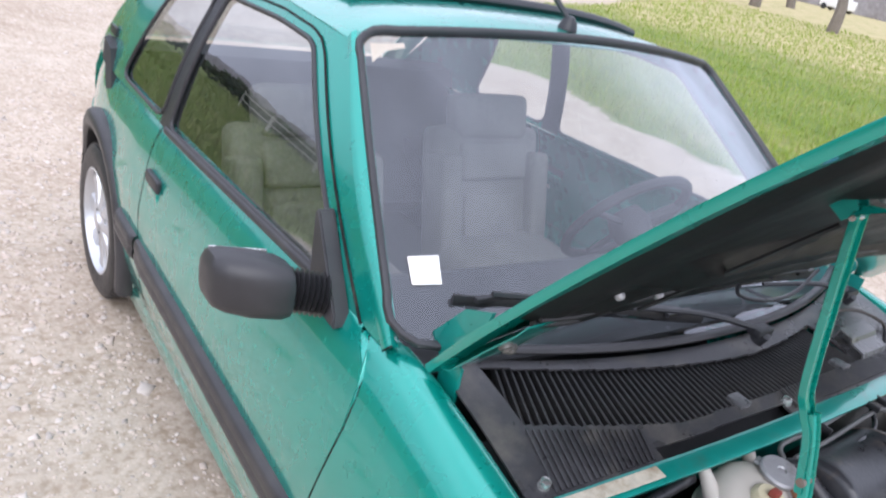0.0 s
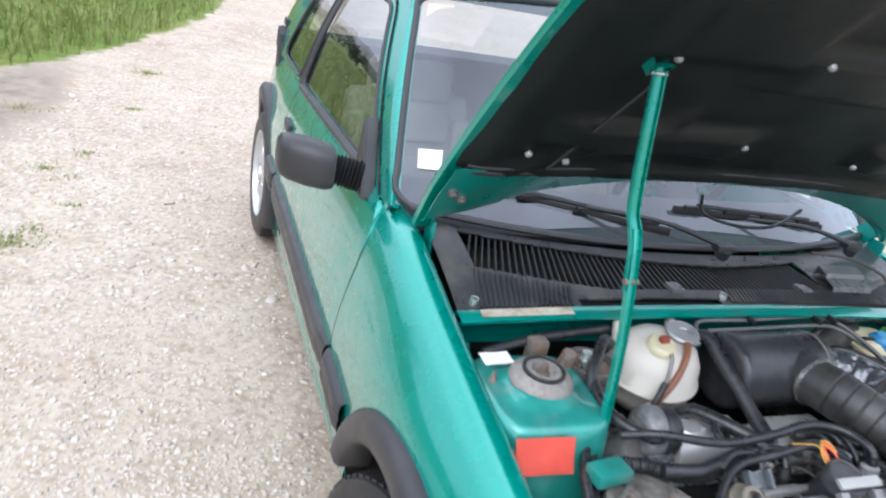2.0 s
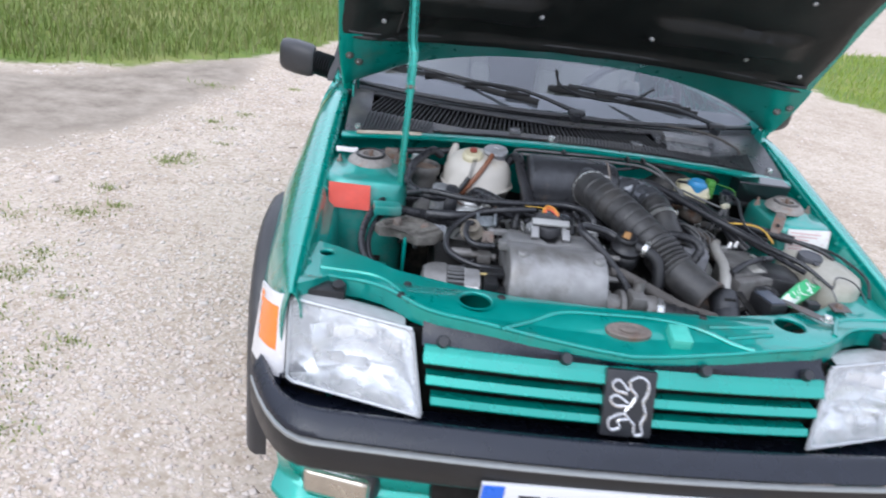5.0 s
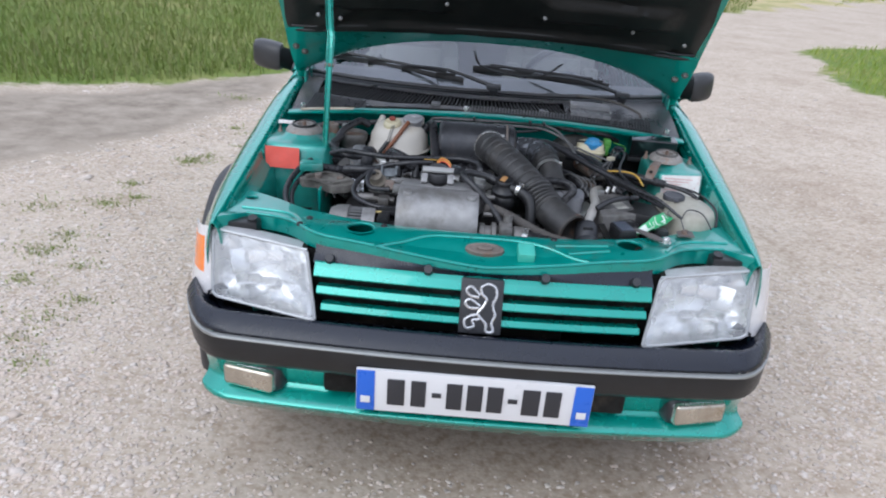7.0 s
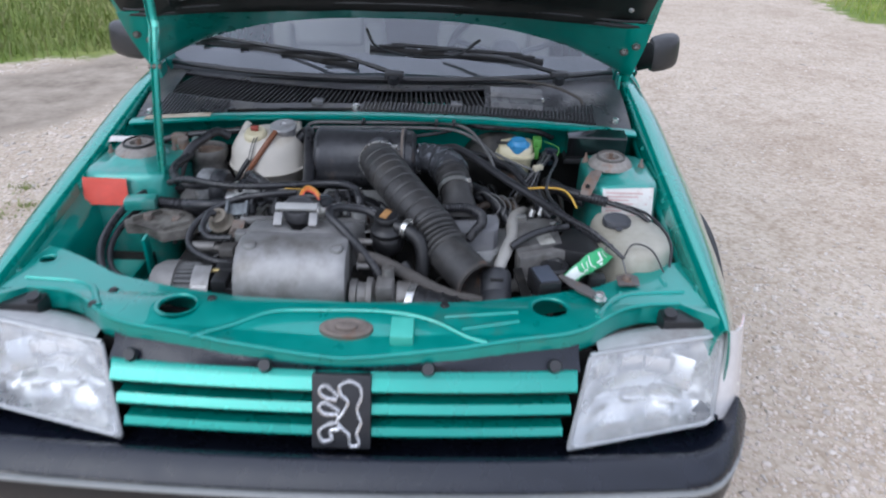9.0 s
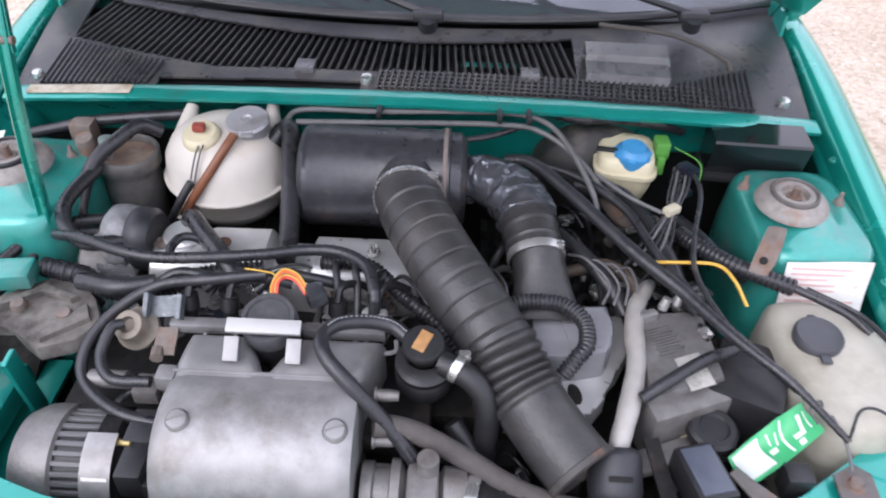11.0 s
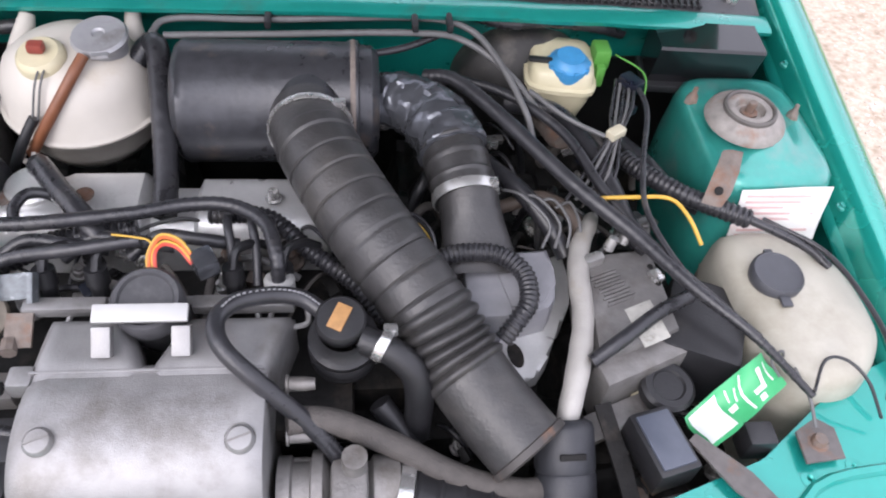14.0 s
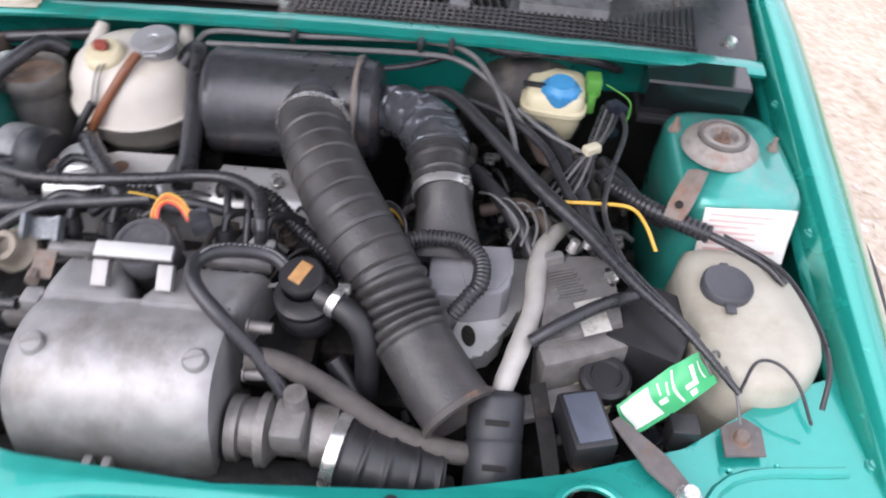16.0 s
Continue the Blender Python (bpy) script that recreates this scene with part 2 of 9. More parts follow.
def part(name, bm, material, parent=None, label="", angle=44):
    """One mesh object from a bmesh, under its thing or part."""
    me = bpy.data.meshes.new(name)
    bmesh.ops.recalc_face_normals(bm, faces=bm.faces[:])
    bm.to_mesh(me)
    bm.free()
    smooth(me, angle)
    me.materials.append(material)
    ob = new(name, me)
    if parent:
        ob.parent = parent
        ob.matrix_parent_inverse = parent.matrix_world.inverted()
    if label:
        ob["label"] = label
    return ob


def thing(name, at, label, category, group="", kind=""):
    ob = new(name)
    ob.location = at
    ob.empty_display_size = 0.1
    bpy.context.view_layer.update()
    ob.matrix_world = Matrix.Translation(at)
    return tagged(ob, label, category, group, kind)


def box(bm, c, s, bevel=0.004, turn=None, seg=2):
    """A bevelled block: centre, sizes, and a turn as a matrix."""
    m = Matrix.Translation(c) @ (turn.to_4x4() if turn else Matrix()) @ Matrix.Diagonal((*s, 1))
    made = bmesh.ops.create_cube(bm, size=1.0, matrix=m)["verts"]
    if bevel:
        edges = list({e for v in made for e in v.link_edges})
        bmesh.ops.bevel(bm, geom=edges, offset=bevel, segments=seg, affect="EDGES", profile=0.6)
    return bm


def smooth_line(points, sub=8):
    """A Catmull-Rom line through the points."""
    p = [Vector(q) for q in points]
    p = [2 * p[0] - p[1], *p, 2 * p[-1] - p[-2]]
    out = []
    for i in range(1, len(p) - 2):
        for k in range(sub):
            t = k / sub
            a, b, c, d = p[i - 1 : i + 3]
            out.append(0.5 * (2 * b + (c - a) * t + (2 * a - 5 * b + 4 * c - d) * t * t + (3 * b - a - 3 * c + d) * t**3))
    out.append(p[-2])
    return out


def tube(bm, points, r, seg=10, sub=8, rib=None, flat=1.0, caps=True, raw=False):
    """A swept round; r is a number or a function of the way along (0 to 1), rib an added ripple (function of metres)."""
    line = [Vector(q) for q in points] if raw else smooth_line(points, sub)
    far = [0.0]
    for a, b in zip(line, line[1:]):
        far.append(far[-1] + (b - a).length)
    up = Vector((0, 0, 1))
    side = None
    rings = []
    for i, q in enumerate(line):
        d = (line[min(i + 1, len(line) - 1)] - line[max(i - 1, 0)]).normalized()
        if side is None:
            side = d.cross(up if abs(d.z) < 0.9 else Vector((0, 1, 0))).normalized()
        else:
            side = (side - d * side.dot(d)).normalized()
        lift = side.cross(d)
        rad = r(far[i] / max(far[-1], 1e-6)) if callable(r) else r
        if rib:
            rad += rib(far[i])
        rings.append([bm.verts.new(q + side * math.cos(2 * math.pi * k / seg) * rad + lift * math.sin(2 * math.pi * k / seg) * rad * flat) for k in range(seg)])
    for a, b in zip(rings, rings[1:]):
        for k in range(seg):
            bm.faces.new((a[k], a[(k + 1) % seg], b[(k + 1) % seg], b[k]))
    if caps:
        bm.faces.new(rings[0][::-1])
        bm.faces.new(rings[-1])
    return bm


def axis_frame(at, along, spin=0.0):
    """A frame whose z runs along the given direction."""
    return Matrix.Translation(at) @ Vector(along).to_track_quat("Z", "Y").to_matrix().to_4x4() @ Matrix.Rotation(radians(spin), 4, "Z")


def lathe(bm, profile, m, seg=28):
    """A turned body: (radius, height) pairs about the z of the frame m."""
    rings = []
    for r, h in profile:
        if r < 1e-5:
            rings.append([bm.verts.new(m @ Vector((0, 0, h)))])
        else:
            rings.append([bm.verts.new(m @ Vector((r * math.cos(2 * math.pi * k / seg), r * math.sin(2 * math.pi * k / seg), h))) for k in range(seg)])
    for a, b in zip(rings, rings[1:]):
        for k in range(seg):
            j = (k + 1) % seg
            if len(a) == 1 and len(b) > 1:
                bm.faces.new((a[0], b[k], b[j]))
            elif len(b) == 1 and len(a) > 1:
                bm.faces.new((a[k], a[j], b[0]))
            elif len(a) > 1:
                bm.faces.new((a[k], a[j], b[j], b[k]))
    return bm


def sheet(bm, rows, thick=0.0, keep=None):
    """A grid of points as a skin; keep(centre) drops faces; thick gives it depth."""
    v = [[bm.verts.new(q) for q in row] for row in rows]
    faces = []
    for a, b in zip(v, v[1:]):
        for k in range(len(a) - 1):
            quad = (a[k], a[k + 1], b[k + 1], b[k])
            if keep is None or keep(sum((q.co for q in quad), Vector()) / 4):
                faces.append(bm.faces.new(quad))
    loose = [q for row in v for q in row if not q.link_faces]
    for q in loose:
        bm.verts.remove(q)
    if thick:
        bmesh.ops.recalc_face_normals(bm, faces=faces)
        bmesh.ops.solidify(bm, geom=faces, thickness=thick)
    return bm


def prism(bm, outline, m, depth, bevel=0.0):
    """A flat outline given depth along the frame's z."""
    lo = [bm.verts.new(m @ Vector((x, y, 0))) for x, y in outline]
    hi = [bm.verts.new(m @ Vector((x, y, depth))) for x, y in outline]
    n = len(lo)
    made = [bm.faces.new(lo[::-1]), bm.faces.new(hi)]
    for k in range(n):
        made.append(bm.faces.new((lo[k], lo[(k + 1) % n], hi[(k + 1) % n], hi[k])))
    if bevel:
        bmesh.ops.bevel(bm, geom=[e for e in made[1].edges], offset=bevel, segments=2, affect="EDGES", profile=0.6)
    return bm


def hose(name, pts, r, material=HOSE, label="", parent=None, rib=None, sub=10, seg=10):
    return part(name, tube(B(), pts, r, seg + 2, sub, rib), material, parent or car, label, 62)


def tween(x, xs, ys):
    return float(np.interp(x, xs, ys))


def B():
    return bmesh.new()


# ---- ground ----
LEFT_X = (-30, -12, -7, -4.0, -3.2, -2.6, -1.7, -1.3, -0.7, -0.4, 2.5, 6, 20, 60, 200)
LEFT_Y = (3.0, 3.4, 3.8, 4.0, 4.5, 4.9, 5.9, 6.7, 8.3, 9.6, 13.5, 17, 34, 80, 250)
RIGHT_Y = (-200, -5, 3, 8.5, 11.0, 12.6, 15.5, 24, 80, 250)
RIGHT_X = (6.5, 5.2, 4.5, 4.5, 5.2, 8.5, 15, 27, 85, 250)


def grassy(x, y):
    """How far inside the grass a place lies, in metres (outside: below nought)."""
    left = y - tween(x, LEFT_X, LEFT_Y)
    if y < 3.2:
        left = max(left, -6.5 - x - 0.4 * max(0, 1 - y)) if x < -4 else left
    right = x - tween(y, RIGHT_Y, RIGHT_X)
    return max(left, right) + 0.45 * noise.noise(Vector((x * 0.7, y * 0.7, 0))) + 0.2 * noise.noise(Vector((x * 2.3, y * 2.3, 4)))


def muddy(x, y):
    """How worn and damp the side track is there, 0 to 1."""
    d = abs(y - tween(x, (-9, -3.1, -2.4, -1.6), (1.6, 3.1, 3.9, 5.4))) - 1.0
    return max(0.0, min(1.0, 0.55 - d)) * max(0.0, min(1.0, (-1.55 - x) * 1.8)) * (0.75 + 0.5 * noise.noise(Vector((x * 1.4, y * 1.4, 9))))


def spaced(lo, hi, fine, far):
    out = list(np.arange(lo, hi + 1e-6, fine))
    step = fine
    a, b = lo, hi
    while b < far:
        step *= 1.35
        a, b = a - step, b + step
        out = [a, *out, b]
    return out


def ground_height(x, y):
    g = max(0.0, min(1.0, grassy(x, y)))
    near = max(0.0, 1 - math.hypot(x, y - 2) / 30)
    return (0.03 * g + 0.012 * noise.noise(Vector((x * 1.1, y * 1.1, 2)))) * near - 0.006


gx, gy = spaced(-10, 12, 0.2, 900), spaced(-4, 14, 0.2, 900)
verts = [(x, y, ground_height(x, y)) for y in gy for x in gx]
w = len(gx)
faces = [(j * w + i, j * w + i + 1, (j + 1) * w + i + 1, (j + 1) * w + i) for j in range(len(gy) - 1) for i in range(w - 1)]
me = bpy.data.meshes.new("ground")
me.from_pydata(verts, [], faces)
cover = me.attributes.new("cover", "FLOAT_COLOR", "POINT")
for k, (x, y, z) in enumerate(verts):
    cover.data[k].color = (max(0, min(1, grassy(x, y) * 1.6 + 0.5)), max(0, min(1, muddy(x, y))), max(0, min(1, (math.hypot(x, y) - 13) / 10)) if x > 0 else 0.25, 1)
smooth(me, 60)

GROUND = bpy.data.materials.new("gravel_track_and_grass")
GROUND.use_nodes = True
n, l = GROUND.node_tree.nodes, GROUND.node_tree.links
tc = n.new("ShaderNodeTexCoord")


def ground_noise(scale, detail=6, rough=0.6):
    k = n.new("ShaderNodeTexNoise")
    k.inputs["Scale"].default_value, k.inputs["Detail"].default_value, k.inputs["Roughness"].default_value = scale, detail, rough
    l.new(tc.outputs["Object"], k.inputs["Vector"])
    return k.outputs["Fac"]


def ramp_of(fac, stops):
    k = n.new("ShaderNodeValToRGB")
    for i, (at, c) in enumerate(stops):
        e = k.color_ramp.elements[i] if i < 2 else k.color_ramp.elements.new(at)
        e.position, e.color = at, (*c, 1)
    l.new(fac, k.inputs["Fac"])
    return k.outputs["Color"]


def blend(fac, a, b, kind="MIX"):
    k = n.new("ShaderNodeMix")
    k.data_type, k.blend_type = "RGBA", kind
    if isinstance(fac, float):
        k.inputs["Factor"].default_value = fac
    else:
        l.new(fac, k.inputs["Factor"])
    l.new(a, k.inputs["A"])
    l.new(b, k.inputs["B"])
    return k.outputs["Result"]


cells = n.new("ShaderNodeTexVoronoi")
cells.inputs["Scale"].default_value = 85
l.new(tc.outputs["Object"], cells.inputs["Vector"])
stones = ramp_of(cells.outputs["Distance"], [(0.0, (0.532, 0.444, 0.378)), (0.5, (0.510, 0.423, 0.354)), (0.9, (0.455, 0.371, 0.310))])
tint = n.new("ShaderNodeHueSaturation")
l.new(stones, tint.inputs["Color"])
pick = n.new("ShaderNodeSeparateColor")
l.new(cells.outputs["Color"], pick.inputs["Color"])
vr = n.new("ShaderNodeMapRange")
vr.inputs["To Min"].default_value, vr.inputs["To Max"].default_value = 0.84, 1.10
l.new(pick.outputs["Red"], vr.inputs["Value"])
l.new(vr.outputs["Result"], tint.inputs["Value"])
dust = ramp_of(ground_noise(1.1, 8, 0.66), [(0.34, (0.345, 0.268, 0.208)), (0.48, (0.455, 0.378, 0.314)), (0.66, (0.545, 0.472, 0.408))])
gravel_c = blend(ground_noise(3.0, 8), tint.outputs["Color"], dust)
patchy = ramp_of(ground_noise(6.5, 10, 0.72), [(0.36, (0.87, 0.855, 0.795)), (0.5, (0.985, 1.0, 0.965)), (0.64, (1.08, 1.10, 1.07))])
gravel_c = blend(1.0, gravel_c, patchy, "MULTIPLY")
pebbly = ramp_of(ground_noise(38, 4, 0.6), [(0.34, (0.74, 0.69, 0.62)), (0.5, (0.98, 0.96, 0.94)), (0.66, (1.08, 1.08, 1.08))])
gravel_c = blend(1.0, gravel_c, pebbly, "MULTIPLY")
mud_c = ramp_of(ground_noise(4.0, 9, 0.68), [(0.32, (0.165, 0.132, 0.098)), (0.5, (0.275, 0.228, 0.178)), (0.72, (0.39, 0.33, 0.265))])
grass_c = ramp_of(ground_noise(0.35, 10, 0.75), [(0.3, (0.09, 0.145, 0.018)), (0.48, (0.14, 0.20, 0.027)), (0.58, (0.20, 0.225, 0.05)), (0.68, (0.38, 0.31, 0.15))])
grass_f = ramp_of(ground_noise(9, 8, 0.7), [(0.3, (0.62, 0.66, 0.55)), (0.7, (1.18, 1.15, 1.1))])
grass_c = blend(1.0, grass_c, grass_f, "MULTIPLY")
att = n.new("ShaderNodeAttribute")
att.attribute_name = "cover"
sep = n.new("ShaderNodeSeparateColor")
l.new(att.outputs["Color"], sep.inputs["Color"])


def edged(value, scale, lo, hi):
    a = n.new("ShaderNodeMath")
    a.operation = "ADD"
    l.new(value, a.inputs[0])
    l.new(ground_noise(scale, 6), a.inputs[1])
    r = n.new("ShaderNodeMapRange")
    r.inputs["From Min"].default_value, r.inputs["From Max"].default_value = lo, hi
    l.new(a.outputs[0], r.inputs["Value"])
    return r.outputs["Result"]


straw_c = ramp_of(ground_noise(0.9, 9, 0.7), [(0.35, (0.22, 0.25, 0.06)), (0.5, (0.42, 0.35, 0.17)), (0.65, (0.50, 0.41, 0.24))])
grass_c = blend(edged(sep.outputs["Blue"], 0.5, 0.75, 1.35), grass_c, straw_c)
base = blend(edged(sep.outputs["Green"], 4, 0.58, 0.95), gravel_c, mud_c)
base = blend(edged(sep.outputs["Red"], 6, 0.95, 1.15), base, grass_c)
bs = n["Principled BSDF"]
l.new(base, bs.inputs["Base Color"])
bs.inputs["Roughness"].default_value = 0.9
bp = n.new("ShaderNodeBump")
bp.inputs["Distance"].default_value = 0.006
bp.inputs["Strength"].default_value = 0.13
l.new(cells.outputs["Distance"], bp.inputs["Height"])
bp.invert = True
l.new(bp.outputs["Normal"], bs.inputs["Normal"])
me.materials.append(GROUND)
tagged(new("ground", me), "pale gravel track between patches of green grass", "ground", kind="structure")


def many(name, v, f, material, label, category):
    """One mesh of countless small pieces, from arrays of corners and polygons of one size."""
    me = bpy.data.meshes.new(name)
    k = f.shape[1]
    me.vertices.add(len(v))
    me.vertices.foreach_set("co", v.astype(np.float32).ravel())
    me.loops.add(f.size)
    me.loops.foreach_set("vertex_index", f.astype(np.int32).ravel())
    me.polygons.add(len(f))
    me.polygons.foreach_set("loop_start", np.arange(0, f.size, k, dtype=np.int32))
    me.polygons.foreach_set("loop_total", np.full(len(f), k, dtype=np.int32))
    me.update(calc_edges=True)
    me.materials.append(material)
    return tagged(new(name, me), label, category, kind="stuff")


rng = np.random.default_rng(5)
STONES = mat("limestone_chips", (0.60, 0.54, 0.47), 0.9, 0, 0.1, 40, 0, 200,
             grain=[(0.60, 0.50, 0.425), (0.50, 0.40, 0.325), (0.64, 0.56, 0.50), (0.42, 0.345, 0.285), (0.60, 0.49, 0.41), (0.36, 0.315, 0.28), (0.66, 0.59, 0.53), (0.52, 0.42, 0.345)])


def scatter_stones():
    zones = [(-2.9, -0.62, -0.9, 2.6, 30000, 0.0052), (-3.2, -0.4, 2.2, 5.5, 12000, 0.008), (0.5, 3.2, -0.3, 3.5, 9000, 0.0052), (-1.6, 1.8, -1.2, 0.35, 7000, 0.005), (0.5, 2.2, -0.5, 1.8, 16000, 0.0052), (-1.7, 1.9, -1.3, 0.2, 26000, 0.0048), (-2.3, -0.7, -0.9, 1.6, 24000, 0.005), (0.3, 4.2, 3.3, 7.0, 2500, 0.008), (-1.5, 1.0, 4.8, 9.0, 3500, 0.008)]
    at, size = [], []
    for x0, x1, y0, y1, count, r in zones:
        p = np.stack([rng.uniform(x0, x1, count), rng.uniform(y0, y1, count)], 1)
        edge = np.minimum(np.minimum(p[:, 0] - x0, x1 - p[:, 0]), np.minimum(p[:, 1] - y0, y1 - p[:, 1]))
        p = p[edge > 0.9 * rng.random(count) ** 2]
        ok = np.array([grassy(x, y) < -0.05 and noise.noise(Vector((x * 1.7, y * 1.7, 7))) > -0.42 - 0.2 * rng.random() and muddy(x, y) < 0.30 * rng.random() + 0.05 for x, y in p])
        at.append(p[ok])
        size.append(r * rng.lognormal(0.02, 0.42, ok.sum()))
    at, size = np.concatenate(at), np.concatenate(size)
    cube = np.array([(x, y, z) for x in (-1, 1) for y in (-1, 1) for z in (-1, 1)], float)
    quads = np.array([(0, 1, 3, 2), (4, 6, 7, 5), (0, 4, 5, 1), (2, 3, 7, 6), (0, 2, 6, 4), (1, 5, 7, 3)])
    k = len(at)
    v = cube[None] * (0.72 + 0.5 * rng.random((k, 8, 1))) * rng.uniform(0.6, 1.15, (k, 1, 3)) * np.array([1, 1, 0.24])
    v[:, 1::2, :2] *= 0.58
    v += rng.normal(0, 0.16, v.shape) * np.array([1, 1, 0.5])
    a = rng.uniform(0, 2 * math.pi, k)
    tilt = rng.normal(0, 0.12, k)
    c, s = np.cos(a)[:, None], np.sin(a)[:, None]
    x, y, z = v[..., 0], v[..., 1], v[..., 2]
    z, x = z * np.cos(tilt)[:, None] + x * np.sin(tilt)[:, None], x * np.cos(tilt)[:, None] - z * np.sin(tilt)[:, None]
    v = np.stack([x * c - y * s, x * s + y * c, z], -1) * size[:, None, None]
    lift = np.array([ground_height(px, py) for px, py in at]) + size * 0.04
    v += np.concatenate([at, lift[:, None]], 1)[:, None]
    f = quads[None] + 8 * np.arange(k)[:, None, None]
    many("gravel", v.reshape(-1, 3), f.reshape(-1, 4), STONES, "loose pale limestone chips on the track", "gravel")


scatter_stones()

BLADE = mat("grass_blades", (0.10, 0.20, 0.02), 0.6, 0, 0.1, 10,
            grain=[(0.19, 0.28, 0.03), (0.27, 0.36, 0.045), (0.33, 0.39, 0.06), (0.23, 0.32, 0.035), (0.46, 0.40, 0.19), (0.29, 0.37, 0.05)])


MEADOW = mat("meadow_blades", (0.10, 0.20, 0.02), 0.6, 0, 0.1, 10,
             grain=[(0.095, 0.145, 0.022), (0.14, 0.19, 0.032), (0.18, 0.21, 0.045), (0.115, 0.165, 0.025), (0.28, 0.24, 0.12), (0.155, 0.195, 0.037)])
WEED = mat("olive_weeds", (0.13, 0.17, 0.05), 0.7, 0, 0.1, 10, grain=[(0.19, 0.27, 0.06), (0.27, 0.33, 0.09), (0.35, 0.33, 0.17), (0.23, 0.30, 0.07)])


def blades(name, at, tall, label, material=BLADE, eye=(0.0, 0.0)):
    k = len(at)
    a = rng.uniform(0, 2 * math.pi, k)
    h = tall * rng.lognormal(0, 0.35, k)
    wdt = (0.0035 + 0.014 * h) * np.maximum(1.0, np.hypot(at[:, 0] - eye[0], at[:, 1] - eye[1]) / 9)
    side = np.stack([np.cos(a), np.sin(a), 0 * a], 1) * wdt[:, None]
    bend = np.stack([rng.normal(0, 0.35, k) * h, rng.normal(0, 0.35, k) * h, h], 1)
    root = np.concatenate([at, np.array([[ground_height(x, y) - 0.005] for x, y in at])], 1)
    mid = root + bend * np.array([0.3, 0.3, 0.6])
    v = np.stack([root - side, root + side, mid + side * 0.7, mid - side * 0.7, root + bend + side * 0.1, root + bend - side * 0.1], 1)
    f = np.array([(0, 1, 2, 3), (3, 2, 4, 5)])[None] + 6 * np.arange(k)[:, None, None]
    return many(name, v.reshape(-1, 3), f.reshape(-1, 4), material, label, "grass")


def grass_places(x, y, a0, a1, r0, r1, count):
    """Places in the grass, thinning out with the square of the way from (x, y)."""
    r, a = r0 * (r1 / r0) ** rng.random(count), np.radians(rng.uniform(a0, a1, count))
    p = np.stack([x + r * np.cos(a), y + r * np.sin(a)], 1)
    return p[[grassy(u, v) > 0.35 * rng.random() for u, v in p]]


blades("grass", grass_places(-0.8, -0.6, 68, 175, 4.3, 30, 125000), 0.095, "rough green meadow grass beside the track", MEADOW)
blades("lawn", grass_places(-1.0, 0.3, -8, 62, 4.8, 45, 120000), 0.06, "short bright green grass")
TUFTS = [(-1.83, 2.0, 0.10), (-1.71, 2.11, 0.06), (-1.83, 1.42, 0.12), (-1.81, 1.59, 0.10), (-1.46, 0.99, 0.08), (-1.54, 0.87, 0.13), (-1.54, 0.70, 0.14), (-1.77, 1.13, 0.10), (-1.68, 2.84, 0.07), (-1.54, 3.51, 0.06), (-1.83, 2.31, 0.06), (-1.42, 0.54, 0.10), (-1.61, 1.29, 0.06),
         (-1.61, 2.92, 0.07), (-1.68, 2.78, 0.09), (-1.5, 3.86, 0.06), (-1.66, 3.62, 0.05), (-1.24, 5.63, 0.08), (-1.31, 4.74, 0.05), (-1.49, 3.19, 0.04), (-1.91, 4.53, 0.12), (-2.1, 1.9, 0.12), (-2.3, 1.3, 0.14)]
places = []
for x, y, r in TUFTS:
    k = int(rng.uniform(900, 3200) * r)
    places.append(np.stack([x + rng.normal(0, r * 0.8, k) * rng.choice([0.4, 1.0], k), y + rng.normal(0, r * 0.6, k) * rng.choice([0.4, 1.0], k)], 1))
blades("weeds", np.concatenate(places), 0.012, "small weeds growing through the gravel", WEED)


# ---- trees, hedge, fence ----
BARK = mat("grey_brown_bark", (0.19, 0.165, 0.14), 0.9, 0, 0.3, 6, 0.8, 20)
LEAF = mat("dark_hedge_leaves", (0.03, 0.05, 0.015), 0.7, 0, 0.2, 4, grain=[(0.022, 0.04, 0.012), (0.05, 0.075, 0.02), (0.07, 0.065, 0.035), (0.03, 0.05, 0.015)])
TWIG = mat("brown_twig_haze", (0.13, 0.11, 0.095), 0.9, 0, 0.2, 4, grain=[(0.225, 0.21, 0.205), (0.265, 0.248, 0.243), (0.245, 0.228, 0.222)])
POST = mat("weathered_wood_post", (0.50, 0.47, 0.42), 0.85, 0, 0.2, 8, 0.5, 60)


def bare_tree(at, tall, seed):
    rnd = random.Random(seed)
    t = thing("tree", at, "bare winter tree with spreading branches on grass", "tree", "bare trees")
    limbs, twigs = B(), B()
    trunk = B()

    def grow(bm, p, d, length, r, depth):
        q = p + d * length * 0.5 + Vector((rnd.gauss(0, 0.05), rnd.gauss(0, 0.05), 0)) * length
        e = p + d * length
        tube(bm, [p, q, e], lambda s: r * (1 - 0.35 * s), 6 if depth < 2 else 4, 2, caps=False)
        if depth >= 5:
            return
        for _ in range(3 if depth < 3 else 2):
            nd = (d + Vector((rnd.gauss(0, 0.55), rnd.gauss(0, 0.55), rnd.gauss(0.15, 0.3)))).normalized()
            grow(limbs if depth < 3 else twigs, p + d * length * rnd.uniform(0.6, 1.0), nd, length * rnd.uniform(0.6, 0.8), r * 0.6, depth + 1)

    grow(trunk, Vector(at) - Vector((0, 0, 0.05)), Vector((rnd.gauss(0, 0.08), rnd.gauss(0, 0.08), 1)).normalized(), tall * 0.28, tall * 0.035, 0)
    part("trunk", trunk, BARK, t)
    part("branchwork", limbs, BARK, t)
    tagged(part("twig_haze", twigs, TWIG, t), kind="stuff")
    return t


